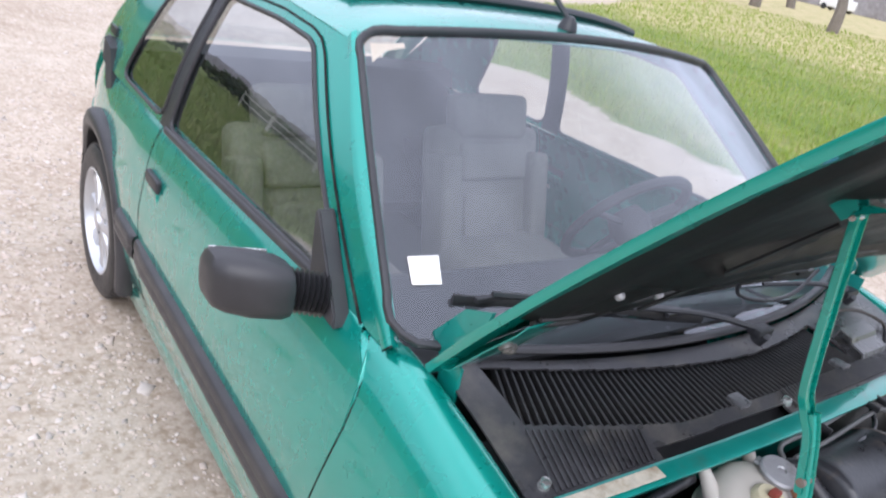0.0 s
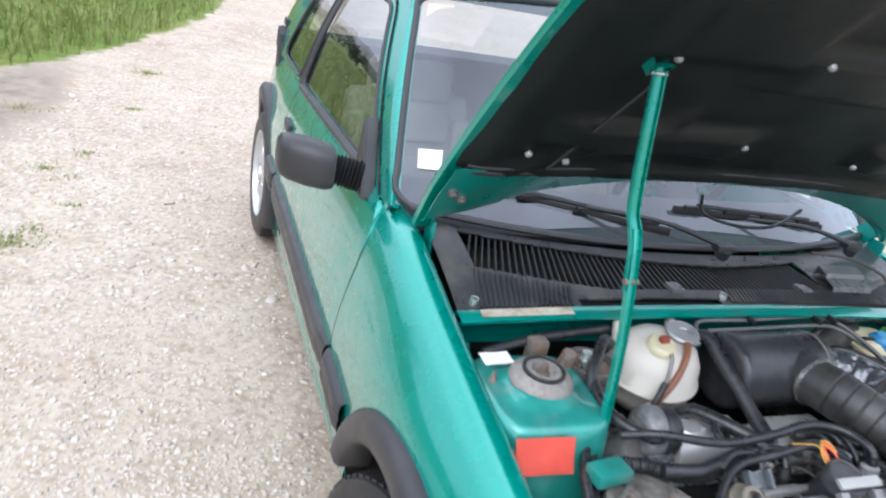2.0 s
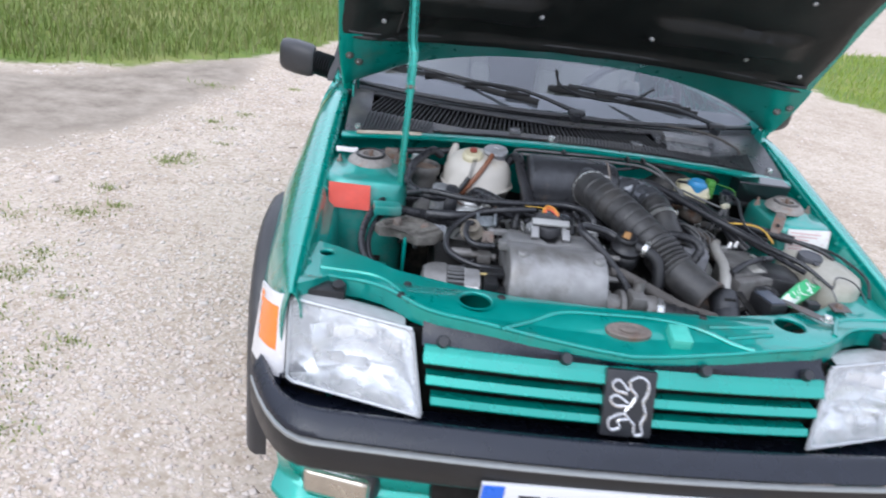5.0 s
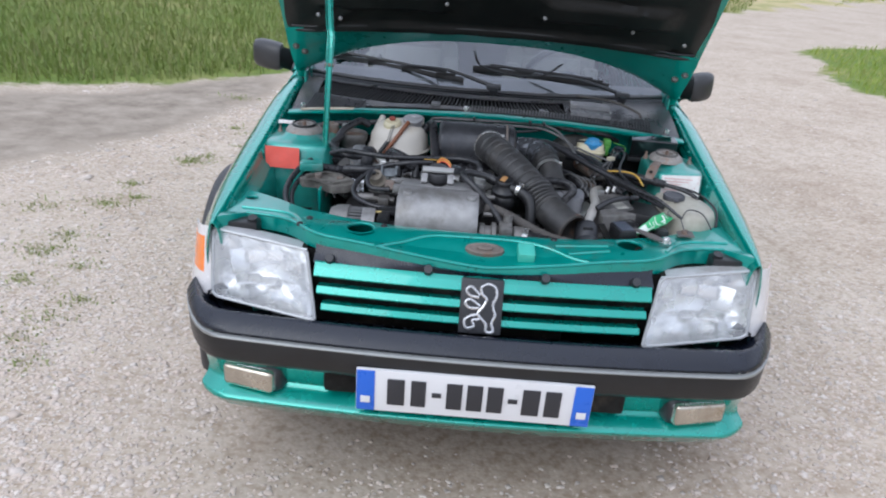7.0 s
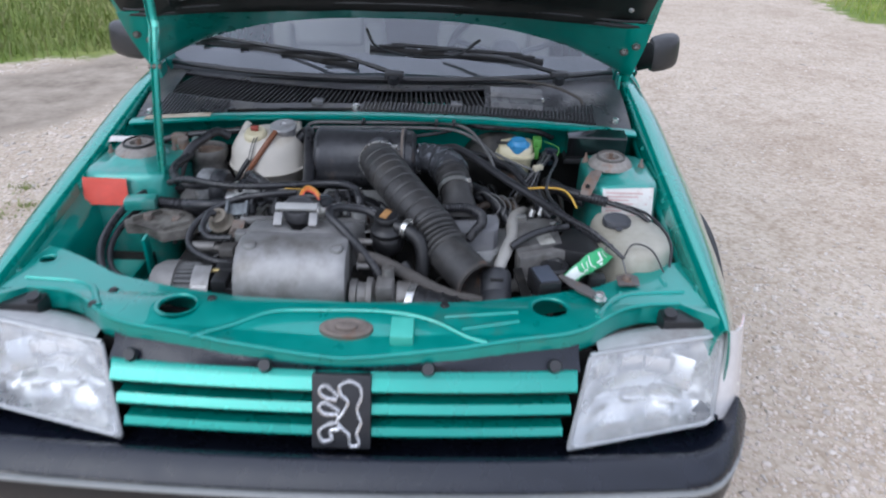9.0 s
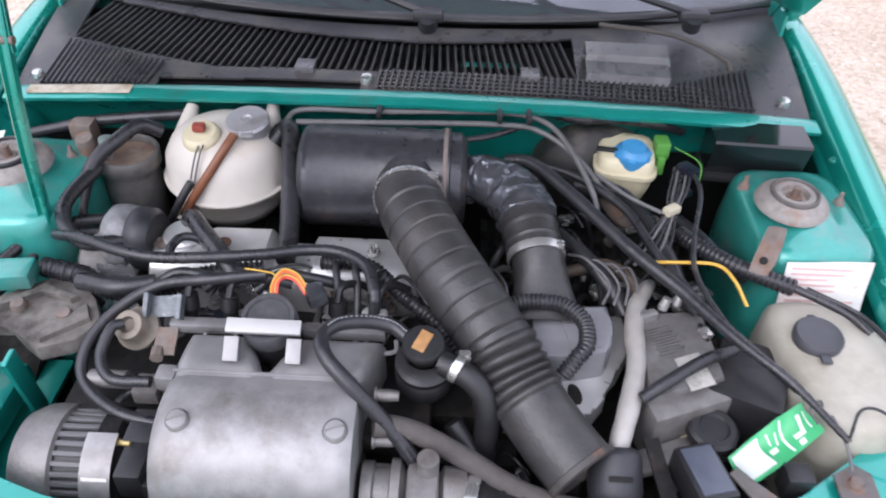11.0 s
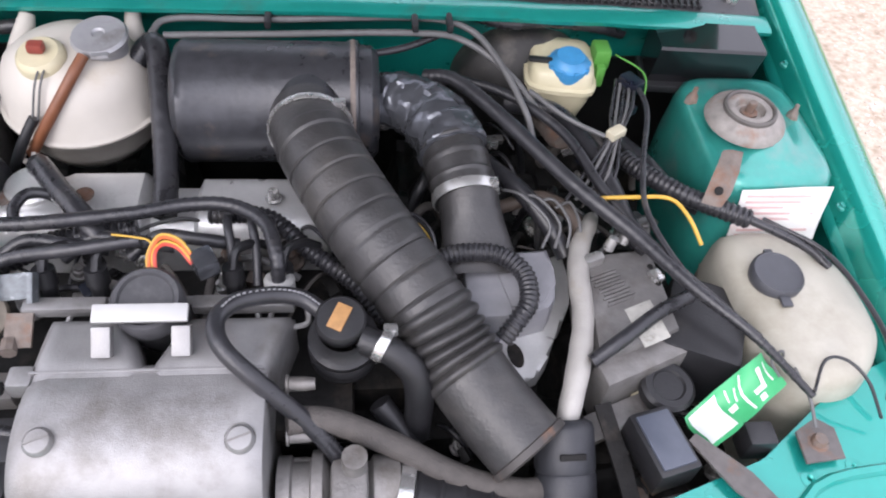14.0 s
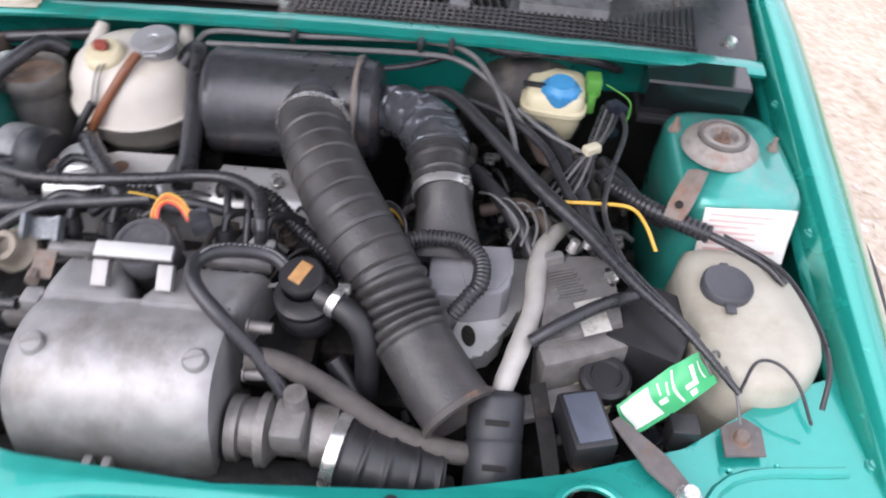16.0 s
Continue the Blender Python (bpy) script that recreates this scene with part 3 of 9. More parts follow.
for k, (x, y, tall) in enumerate([(32.4, 27.2, 8), (40.5, 27.6, 10), (33.5, 18.8, 8), (32.0, 31.5, 7), (36.5, 32.5, 7), (55, 34, 10), (46, 14, 9), (22, 38, 8), (-15, 16, 7), (-19, 9, 6)]):
    bare_tree((x, y, 0), tall, 11 + k)


def leaf_clumps(name, line, wide, tall, count, size, material, label, category):
    """A hedge: many small leaf cards in uneven clumps along a line."""
    t = rng.random(count)
    p = np.stack([np.interp(t, np.linspace(0, 1, len(line)), [q[i] for q in line]) for i in (0, 1)], 1)
    crest = np.array([tall * (0.7 + 0.5 * noise.noise(Vector((x * 0.35, y * 0.35, 3)))) for x, y in p])
    c = np.concatenate([p + rng.normal(0, wide, p.shape), (crest * np.sqrt(rng.random(count)))[:, None]], 1)
    u = rng.normal(0, 1, (count, 3))
    u /= np.linalg.norm(u, axis=1)[:, None]
    q = np.cross(u, rng.normal(0, 1, (count, 3)))
    q /= np.linalg.norm(q, axis=1)[:, None]
    s = (size * rng.lognormal(0, 0.4, count))[:, None]
    v = np.stack([c - u * s, c + q * s * 0.5, c + u * s, c - q * s * 0.5], 1)
    f = np.arange(4 * count).reshape(-1, 4)
    return many(name, v.reshape(-1, 3), f, material, label, category)


def far_ridge():
    """The hazy line of leafless woods on the horizon."""
    line = [(105, -60), (108, -10), (97, 42), (70, 100), (12, 142), (-70, 132), (-120, 60), (-110, -40)]
    rows = [[], [], [], []]
    for q in smooth_line([(x, y, 0) for x, y in line], 160):
        h = 5.2 + 1.6 * noise.noise(Vector((q.x * 0.05, q.y * 0.05, 1))) + 1.1 * noise.noise(Vector((q.x * 0.3, q.y * 0.3, 4))) + 0.8 * noise.noise(Vector((q.x * 1.3, q.y * 1.3, 8)))
        for k, (f, d) in enumerate(((0.0, 0.0), (0.7, 0.4), (1.0, 2.0), (0.9, 6.0))):
            rows[k].append(Vector((q.x, q.y, 0)) * (1 + d / 100) + Vector((0, 0, h * f)))
    ob = part("woods_ridge", sheet(B(), rows), mat("hazy_leafless_woods", (0.25, 0.235, 0.235), 0.95, 0, 0.3, 1.2, 0, 1, stain=(0.17, 0.15, 0.14), stain_scale=0.5, stain_at=(0.45, 0.7)), None, "", 60)
    return tagged(ob, "hazy grey line of distant leafless woods", "woods", kind="structure")


far_ridge()
leaf_clumps("hedge", [(-26, -20), (-22, 0), (-17, 14), (-14, 30), (5, 62)], 0.7, 1.6, 22000, 0.16, LEAF, "dark uneven hedge behind the meadow", "hedge")


def wooden_fence():
    f = thing("fence", (-13, 10, 0), "weathered wooden post and rail fence in the meadow", "fence")
    line = [Vector((-15.5, -14 + 2.4 * k, 0)) + Vector((0.32 * k, 0, 0)) for k in range(16)]
    for a in line:
        bm = B()
        tube(bm, [a - Vector((0, 0, 0.1)), a + Vector((0, 0, 0.6)), a + Vector((0.01, 0, 1.15))], 0.055, 8, 2)
        part("post", bm, POST, f)
    for a, b in zip(line, line[1:]):
        for z in (0.55, 1.0):
            bm = B()
            m = (a + b) / 2
            d = b - a
            box(bm, (m.x, m.y, z), (0.03, d.length, 0.1), 0.006, Matrix.Rotation(math.atan2(d.y, d.x) - math.pi / 2, 3, "Z"))
            part("rail", bm, POST, f)


wooden_fence()


def parked_van(at):
    v = thing("van", at, "small white van parked far off beyond the trees", "van")
    white = mat("white_vehicle_paint", (0.8, 0.8, 0.8), 0.35, 0, 0.03, 3, coat=0.5)
    x, y, z = at
    bm = B()
    box(bm, (x, y, 0.85), (1.7, 3.4, 1.0), 0.12, seg=3)
    box(bm, (x, y + 0.2, 1.5), (1.55, 2.6, 0.6), 0.15, seg=3)
    part("body", bm, white, v)
    bm = B()
    box(bm, (x, y + 0.2, 1.52), (1.58, 2.1, 0.36), 0.03)
    part("window", bm, SIDE_GLASS, v)
    for sx in (-0.8, 0.8):
        for sy in (-1.1, 1.1):
            bm = B()
            lathe(bm, [(0, -0.1), (0.3, -0.1), (0.32, -0.05), (0.32, 0.05), (0.3, 0.1), (0, 0.1)], axis_frame((x + sx, y + sy, 0.32), (1, 0, 0)), 16)
            part("wheel", bm, RUBBER, v)


parked_van((84, 46, 0))


# ---- the car: body ----
car = thing("hatchback_car", (0, 1.85, 0), "green three-door hatchback with its bonnet propped open on gravel", "car")

HALF_Y = (0.12, 0.17, 0.22, 0.30, 0.45, 0.7, 1.0, 1.3, 2.0, 2.6, 3.0, 3.2, 3.4, 3.62, 3.68)
HALF_X = (0.62, 0.672, 0.708, 0.738, 0.764, 0.776, 0.775, 0.766, 0.757, 0.752, 0.735, 0.715, 0.675, 0.60, 0.56)
RIDGE_Y = (0.18, 0.204, 0.40, 0.613, 0.842, 1.16, 1.32)
RIDGE_Z = (0.692, 0.698, 0.730, 0.768, 0.808, 0.868, 0.878)
AXLE_F, AXLE_R, HUB_Z, ARCH = 0.70, 3.00, 0.272, 0.345


def half(y):
    return sum(tween(y + d, HALF_Y, HALF_X) for d in (-0.06, -0.04, -0.02, 0.0, 0.02, 0.04, 0.06)) / 7 if y > 0.45 else tween(y, HALF_Y, HALF_X)


def ridge(y):
    return sum(tween(y + d, RIDGE_Y, RIDGE_Z) for d in (-0.06, -0.04, -0.02, 0.0, 0.02, 0.04, 0.06)) / 7 if y > 0.3 else tween(y, RIDGE_Y, RIDGE_Z)


def fall(y):
    """The car stands a little lower towards its tail."""
    return 0.05 * max(0.0, y - 1.45)


def waist(y):
    return 0.874 + 0.012 * (y - 1.3) - fall(y)


def wing_section(y):
    r, h = ridge(y), half(y)
    q = lambda f: 0.662 + (h - 0.662) * f
    return [(0.640, r - 0.055), (0.645, r - 0.024), (0.655, r - 0.004), (q(0.20), r - 0.002), (q(0.48), r - 0.024), (q(0.78), r - 0.074), (h - 0.004, r - 0.140), (h, 0.52),
            (h - 0.004, 0.42), (h - 0.015, 0.32), (h - 0.05, 0.20)]


def door_section(y):
    r, h = waist(y), half(y)
    return [(h - 0.076, r), (h - 0.066, r - 0.004), (h - 0.056, r - 0.018), (h - 0.038, r - 0.055), (h - 0.022, r - 0.11), (h - 0.006, r - 0.21), (h, 0.58), (h, 0.52), (h - 0.004, 0.42), (h - 0.015, 0.32), (h - 0.05, 0.20)]


def wing_blend(y):
    """The wing's section, running into the door's at its rear edge."""
    f = max(0.0, min(1.0, (y - 0.72) / 0.55))
    f = f * f * (3 - 2 * f)
    return [(a[0] + (b[0] - a[0]) * f * g, a[1] + (b[1] - a[1]) * f * g) for g, a, b in zip((0, 0, 0, 0.25, 0.7, 1, 1, 1, 1, 1, 1), wing_section(y), door_section(y))]


def no_arch(c):
    return all((c.y - a) ** 2 + (c.z - HUB_Z) ** 2 > ARCH**2 for a in (AXLE_F, AXLE_R))


def shut_y(z):
    """How far the front edge of the door lies from the straight line, at a height."""
    return tween(z, (0.2, 0.45, 0.55, 0.65, 0.735, 0.80, 0.83, 0.855, 0.875), (0.034, 0.006, -0.02, -0.045, -0.060, -0.058, -0.042, -0.008, 0.016))


def side_panel(name, section, y0, y1, s, label):
    rows = []
    for y in np.arange(y0, y1 + 1e-6, (y1 - y0) / round((y1 - y0) / 0.018)):
        line = smooth_line([(x * s, y, z) for x, z in section(y)], 3)
        rows.append([Vector((q.x, q.y + shut_y(q.z) * max(0.0, 1 - abs(q.y - 1.296) / 0.35), q.z)) for q in line])
    bm = sheet(B(), rows, 0.003, no_arch)
    return part(name, bm, PAINT, car, label, 50)


for s in (-1, 1):
    side_panel("front_wing", wing_blend, 0.185, 1.2935, s, "glossy metallic green front wing")
    side_panel("door_panel", door_section, 1.2985, 2.425, s, "glossy metallic green door skin")
    side_panel("rear_quarter_panel", door_section, 2.433, 3.66, s, "glossy metallic green rear quarter")
    # the folded edge that closes the corner between wing and door
    edges = []
    for section, y in ((wing_blend, 1.2935), (door_section, 1.2985)):
        edges.append([Vector(((q.x - 0.0015) * s, y + shut_y(q.z), q.z - 0.0008)) for q in smooth_line([(x, 0, z) for x, z in section(y)][:8], 3)])
    part("wing_return", sheet(B(), edges, 0.0008), PAINT, car, "folded rear edge of the wing", 50)
    # dark shut lines behind the gaps
    for y in (1.296, 2.429):
        bm = B()
        line = smooth_line([(x, 0, z) for x, z in (wing_blend(1.292)[3:] if y < 2 else door_section(y))], 4)
        tube(bm, [((q.x - 0.0018) * s, y + shut_y(q.z) * (y < 2), q.z) for q in line], 0.0024, 6, 1, raw=True)
        part("shut_line", bm, DARK, car)
    # sill and underbody
    bm = B()
    box(bm, (0.66 * s, 1.9, 0.19), (0.10, 1.75, 0.09), 0.02)
    part("sill", bm, PAINT, car)
    # arch flares
    for a in (AXLE_F, AXLE_R):
        rows = []
        for k in range(41):
            g = math.radians(20 + 174 * k / 40 if a < 1 else -14 + 208 * k / 40)
            row = []
            for r, off in ((0.318, -0.05), (0.322, 0.012), (0.332, 0.022), (0.360, 0.026), (0.378, 0.018), (0.388, 0.004), (0.386, -0.02)):
                y, z = a + r * math.cos(g), HUB_Z + r * math.sin(g) * 1.03
                row.append(Vector(((min(half(a), half(y) + 0.004) + off * (0.35 if s > 0 and a < 1 else 1) - 0.05 * max(0, 0.42 - z) * 0.3) * s, y, z)))
            rows.append(row)
        part("arch_flare", sheet(B(), rows, 0.003), FADED, car, "black plastic wheel arch flare")
        rows = [[Vector(((half(a) - 0.012 - d) * s, a + r * math.cos(g), HUB_Z + r * math.sin(g))) for d, r in ((0.0, 0.345), (0.03, 0.338), (0.26, 0.335), (0.265, 0.05))] for g in np.linspace(-0.15, math.pi + 0.15, 25)]
        part("wheel_housing", sheet(B(), rows, 0.003), DARK, car)
    # rubbing strips
    for y0, y1 in ((1.075, 1.288), (1.304, 2.42), (2.438, 2.640), (0.235, 0.325), (3.40, 3.58)):
        rows = []
        for k in range(13):
            y = y0 + (y1 - y0) * k / 12
            h = half(y)
            e = 0.6 if k in (0, 12) else 1.0
            rows.append([Vector(((h + dx * e) * s, y, z)) for dx, z in ((-0.006, 0.412), (0.013, 0.415), (0.019, 0.424), (0.020, 0.438), (0.0165, 0.446), (0.0165, 0.452), (0.021, 0.460), (0.018, 0.478), (0.012, 0.487), (-0.006, 0.491))])
        part("rubbing_strip", sheet(B(), rows, 0.002), FADED, car, "faded black rubbing strip")


# ---- greenhouse ----
def side_point(y, v, s, out=0.0):
    x = 0.697 + (0.572 - 0.697) * v + 0.016 * math.sin(math.pi * v) + out + 0.010 * math.exp(-(((y - 2.3) / 0.55) ** 2)) * (1 - v)
    x -= 0.14 * max(0.0, y - 2.9) ** 1.5
    return Vector((x * s, y, 0.870 + 0.010 * (y - 1.3) * (1 - v) + (1.287 - 0.870 - 0.03 * max(0, y - 2.3) ** 2 - 0.026 * max(0.0, 2.0 - y) / 0.28) * v - fall(y)))


def side_share(y, z):
    """How far up the side glass a height lies."""
    lo, hi = side_point(y, 0.0, 1).z, side_point(y, 1.0, 1).z
    return (z - lo) / (hi - lo)


def rounded(points, r=0.05, seg=6):
    """The outline with its corners rounded, as (y, v) pairs; v is stretched to metres on the way."""
    out = []
    pts = [Vector((a, b * 0.43)) for a, b in points]
    for i, p in enumerate(pts):
        a, b = pts[i - 1], pts[(i + 1) % len(pts)]
        u, w = (a - p).normalized(), (b - p).normalized()
        for k in range(seg + 1):
            t = k / seg
            q = (p + u * r) * (1 - t) ** 2 + p * 2 * t * (1 - t) + (p + w * r) * t * t
            out.append((q.x, q.y / 0.43))
    return out


def dense(poly, step=0.03, closed=True):
    """The outline with points along its straight runs."""
    out = []
    for (a, b), (c, d) in zip(poly, (poly[1:] + poly[:1]) if closed else poly[1:]):
        k = max(1, int(math.hypot(c - a, (d - b) * 0.43) / step))
        out += [(a + (c - a) * i / k, b + (d - b) * i / k) for i in range(k)]
    return out


def inside(poly, y, v):
    hit = False
    for (a, b), (c, d) in zip(poly, poly[1:] + poly[:1]):
        if (b > v) != (d > v) and y < (c - a) * (v - b) / (d - b) + a:
            hit = not hit
    return hit


DOOR_WINDOW = rounded([(1.385, 0.025), (1.825, 0.90), (2.305, 0.90), (2.345, 0.025)], 0.035)
REAR_WINDOW = rounded([(2.42, 0.04), (2.365, 0.89), (2.66, 0.87), (2.86, 0.06)], 0.06)
DOOR_LINE = rounded([(1.318, 0.0), (1.775, 0.905), (1.83, 0.955), (2.36, 0.955), (2.43, 0.0)], 0.04)

for s in (-1, 1):
    rows, keys = [], []
    for j in range(45):
        v = j / 44
        y0, y1 = 1.238 + 0.475 * v, 3.42 - 0.50 * v
        rows.append([side_point(y0 + (y1 - y0) * i / 140, v, s) for i in range(141)])

    def shell(c, s=s):
        v = side_share(c.y, c.z)
        return not inside(DOOR_WINDOW, c.y, v) and not inside(REAR_WINDOW, c.y, v) and not (2.345 - 0.04 * v < c.y < 2.425 - 0.06 * v and 0.02 < v < 0.90)

    part("side_frame", sheet(B(), rows, 0.002, shell), PAINT, car, "glossy green window frame and pillars", 50)
    for name, poly in (("door_window", DOOR_WINDOW), ("rear_side_window", REAR_WINDOW)):
        bm = B()
        grid = []
        ys, vs = [p[0] for p in poly], [p[1] for p in poly]
        for j in range(21):
            v = min(vs) - 0.02 + (max(vs) - min(vs) + 0.04) * j / 20
            grid.append([side_point(min(ys) - 0.02 + (max(ys) - min(ys) + 0.04) * i / 40, v, s, -0.006) for i in range(41)])
        wider = [(y, v) for y, v in poly]
        pane = part(name, sheet(bm, grid, 0, lambda c: inside(wider, c.y, side_share(c.y, c.z))), SIDE_GLASS, car, "tinted side glass reflecting the meadow", 60)
        pane.visible_shadow = False
        bm = B()
        ring = [side_point(y, v, s, 0.001) for y, v in dense(poly)]
        tube(bm, ring + ring[:2], 0.0058, 8, 1, caps=False)
        part("window_seal", bm, FADED, pane, "black rubber window seal")
    bm = B()
    sheet(bm, [[side_point(y - 0.05 * v, v, s, 0.002) for y in (2.340, 2.36, 2.39, 2.428)] for v in np.linspace(0.0, 0.91, 12)], 0.004)
    part("door_pillar_trim", bm, TRIM, car, "matt black pillar trim")
    bm = B()
    tube(bm, [side_point(y, v, s, 0.0025) for y, v in dense([(1.316, 0.0)] + DOOR_LINE[7:-7] + [(2.43, 0.0)], closed=False)], 0.0028, 6, 1, raw=True)
    part("door_shut_line", bm, DARK, car)
    # waist weatherstrip
    bm = B()
    tube(bm, [side_point(y, 0.0, s, 0.004) for y in np.linspace(1.37, 2.36, 16)], 0.0075, 8, 2, flat=1.4)
    part("waist_strip", bm, FADED, car, "black weatherstrip along the window")
    bm = B()
    for k in range(3):
        p = side_point(3.14 - 0.015 * k, 0.10 + 0.10 * k, s, 0.006)
        box(bm, p, (0.012, 0.075, 0.032), 0.005)
    part("air_vent", bm, TRIM, car, "black slatted pillar vent")
    # handle
    bm = B()
    box(bm, (0.742 * s, 2.335, 0.700), (0.018, 0.105, 0.036), 0.007, seg=3)
    handle = part("door_handle", bm, TRIM, car, "black pull handle")
    bm = B()
    box(bm, (0.738 * s, 2.33, 0.670), (0.02, 0.085, 0.03), 0.008, seg=3)
    part("handle_recess", bm, PAINT, handle)
    bm = B()
    lathe(bm, [(0, 0), (0.011, 0), (0.012, -0.004), (0, -0.004)], axis_frame((0.746 * s, 2.355, 0.625), (s, 0, 0.2)), 14)
    part("door_lock", bm, STEEL, handle, "small round door lock")


def screen_point(u, v, out=0.0):
    """The windscreen: u across (-1 to 1), v up."""
    x = u * (0.690 + (0.556 - 0.690) * v)
    y = (1.085 + 0.150 * abs(u) ** 2.2) * (1 - v) + (1.640 + 0.080 * abs(u) ** 2.2) * v + 0.03 * u**4 * math.sin(math.pi * v)
    z = (0.880 + 0.006 * u * u) * (1 - v) + (1.306 - 0.046 * u * u) * v
    bow = 0.020 * math.sin(math.pi * v)
    return Vector((x, y - (bow + out) * 0.68, z + (bow + out) * 0.73))


screen = part("windscreen", sheet(B(), [[screen_point(u, v) for u in np.linspace(-1, 1, 33)] for v in np.linspace(0, 1, 17)]), SCREEN, car, "clear windscreen reflecting a cloudy sky", 60)
screen.visible_shadow = False
ring = []
for u in np.linspace(-0.95, 0.95, 24):
    ring.append(screen_point(u, 0.0, 0.003))
for v in np.linspace(0.05, 0.95, 14):
    ring.append(screen_point(1, v, 0.003))
for u in np.linspace(0.95, -0.95, 24):
    ring.append(screen_point(u, 1.0, 0.003))
for v in np.linspace(0.95, 0.05, 14):
    ring.append(screen_point(-1, v, 0.003))
bm = B()
tube(bm, ring + ring[:2], 0.0105, 10, 2, caps=False, flat=0.7)
part("windscreen_seal", bm, FADED, screen, "weathered black rubber screen seal")
bm = B()
sheet(bm, [[screen_point(-0.945, 0.22, 0.004), screen_point(-0.87, 0.233, 0.004)], [screen_point(-0.943, 0.145, 0.004), screen_point(-0.873, 0.155, 0.004)]], 0.0006)
part("parking_sticker", bm, PAPER, screen, "white square paper sticker")
bm = B()
p = [screen_point(u, v, -0.01) for u, v in ((-0.955, 0.965), (-0.84, 0.965), (-0.84, 0.945), (-0.91, 0.930), (-0.955, 0.88))]
f = bm.faces.new([bm.verts.new(q) for q in p])
part("corner_card", bm, BEIGE, screen, "beige card in the screen corner")

for s in (-1, 1):
    rows = []
    for v in np.linspace(-0.015, 1.0, 18):
        p, q = screen_point(s, v, 0.0), side_point(1.238 + 0.475 * v + 0.012, v, s, 0.0015)
        rows.append([p + Vector((-s * 0.012, 0, -0.002)), p + Vector((s * 0.004, -0.001, 0.004)), p.lerp(q, 0.5) + Vector((s * 0.006, -0.003, 0.004)), q])
    foot = [p + Vector((0, -0.001, 0.0015)) for p in rows[0][1:]]
    part("screen_pillar", sheet(B(), rows, 0.003), PAINT, car, "glossy green windscreen pillar")
    part("pillar_seam", tube(B(), foot, 0.0016, 6, 3), DARK, car)


def wiper(pivot, tip_in, blade_a, blade_b):
    w = B()
    lathe(w, [(0, 0), (0.016, 0), (0.014, 0.022), (0, 0.026)], axis_frame(pivot, (0, -0.5, 0.9)), 16)
    box(w, Vector(pivot) + Vector((0, 0, 0.02)), (0.05, 0.03, 0.018), 0.006)
    ob = part("wiper", w, TRIM, car, "matt black windscreen wiper")
    w = B()
    tube(w, [Vector(pivot) + Vector((0, 0, 0.022)), (Vector(pivot) + Vector(tip_in)) / 2 + Vector((0, -0.015, 0.03)), tip_in], lambda t: 0.007 - 0.003 * t, 6, 5)
    part("wiper_arm", w, TRIM, ob)
    w = B()
    line = [Vector(blade_a).lerp(Vector(blade_b), k / 8) for k in range(9)]
    tube(w, line, 0.006, 6, 1, flat=1.8)
    for k in (1, 3, 5, 7):
        box(w, line[k] + Vector((0, -0.006, 0.012)), (0.07, 0.012, 0.010), 0.003)
    tube(w, [q + Vector((0, -0.006, 0.018)) for q in line[1:8]], 0.006, 6, 1)
    part("wiper_blade", w, RUBBER, ob)


wiper((0.02, 1.035, 0.888), screen_point(-0.42, 0.10, 0.02), screen_point(-0.86, 0.115, 0.010), screen_point(-0.12, 0.045, 0.012))
wiper((0.46, 1.085, 0.885), screen_point(0.22, 0.10, 0.02), screen_point(-0.08, 0.13, 0.010), screen_point(0.62, 0.06, 0.012))


def roof_point(u, y):
    return Vector((u * 0.574, y, 1.286 + 0.030 * (1 - u**4) * (1 - math.exp(-max(0.0, y - 1.655) / 0.16)) + 0.028 * (1 - u * u) - 0.03 * max(0, y - 2.3) ** 2 - 0.012 * max(0.0, 1.76 - y) / 0.1 - 0.024 * u**4 * max(0.0, 2.0 - y) / 0.28 - fall(y)))


rows = []
for k in range(30):
    t = k / 29
    rows.append([roof_point(u, 1.655 + 0.08 * abs(u) ** 2.2 + (2.93 - 1.655 - 0.08 * abs(u) ** 2.2) * t) for u in np.linspace(-1, 1, 25)])
roof = part("roof", sheet(B(), rows, 0.004), PAINT, car, "glossy green roof panel", 60)
bm = B()
tube(bm, [roof_point(u, 1.945 + 0.03 * u * u) + Vector((0, 0, 0.010)) for u in np.linspace(-0.79, 0.86, 13)], 0.019, 8, 2, flat=0.7)
part("sunroof_deflector", bm, TRIM, roof, "black sunroof wind deflector")
for s in (-1, 1):
    bm = B()
    tube(bm, [roof_point(s * u, y) + Vector((0, 0, 0.010)) for u, y in ((0.775, 1.955), (0.785, 2.05), (0.785, 2.2), (0.785, 2.35), (0.775, 2.49))], 0.016, 8, 4, flat=0.6)
    part("sunroof_frame", bm, TRIM, roof, "black sunroof side frame")
bm = B()
sheet(bm, [[roof_point(u, y) + Vector((0, 0, 0.014)) for u in np.linspace(-0.74, 0.74, 9)] for y in np.linspace(1.99, 2.47, 9)], 0.006)
part("sunroof_pane", bm, mat("black_sunroof_glass", (0.02, 0.022, 0.024), 0.06, 0, 0.1, 5, coat=1.0), roof, "dark glossy sunroof glass")
bm = B()
foot = roof_point(0.02, 1.742)
lathe(bm, [(0, 0), (0.024, 0), (0.018, 0.02), (0.008, 0.03), (0, 0.03)], axis_frame(foot, (0, -0.1, 1)), 16)
mast = part("aerial", bm, TRIM, car, "thin black whip aerial")
bm = B()
tube(bm, [foot + Vector((0, 0, 0.02)), foot + Vector((-0.03, 0.055, 0.075))], 0.007, 8, 2)
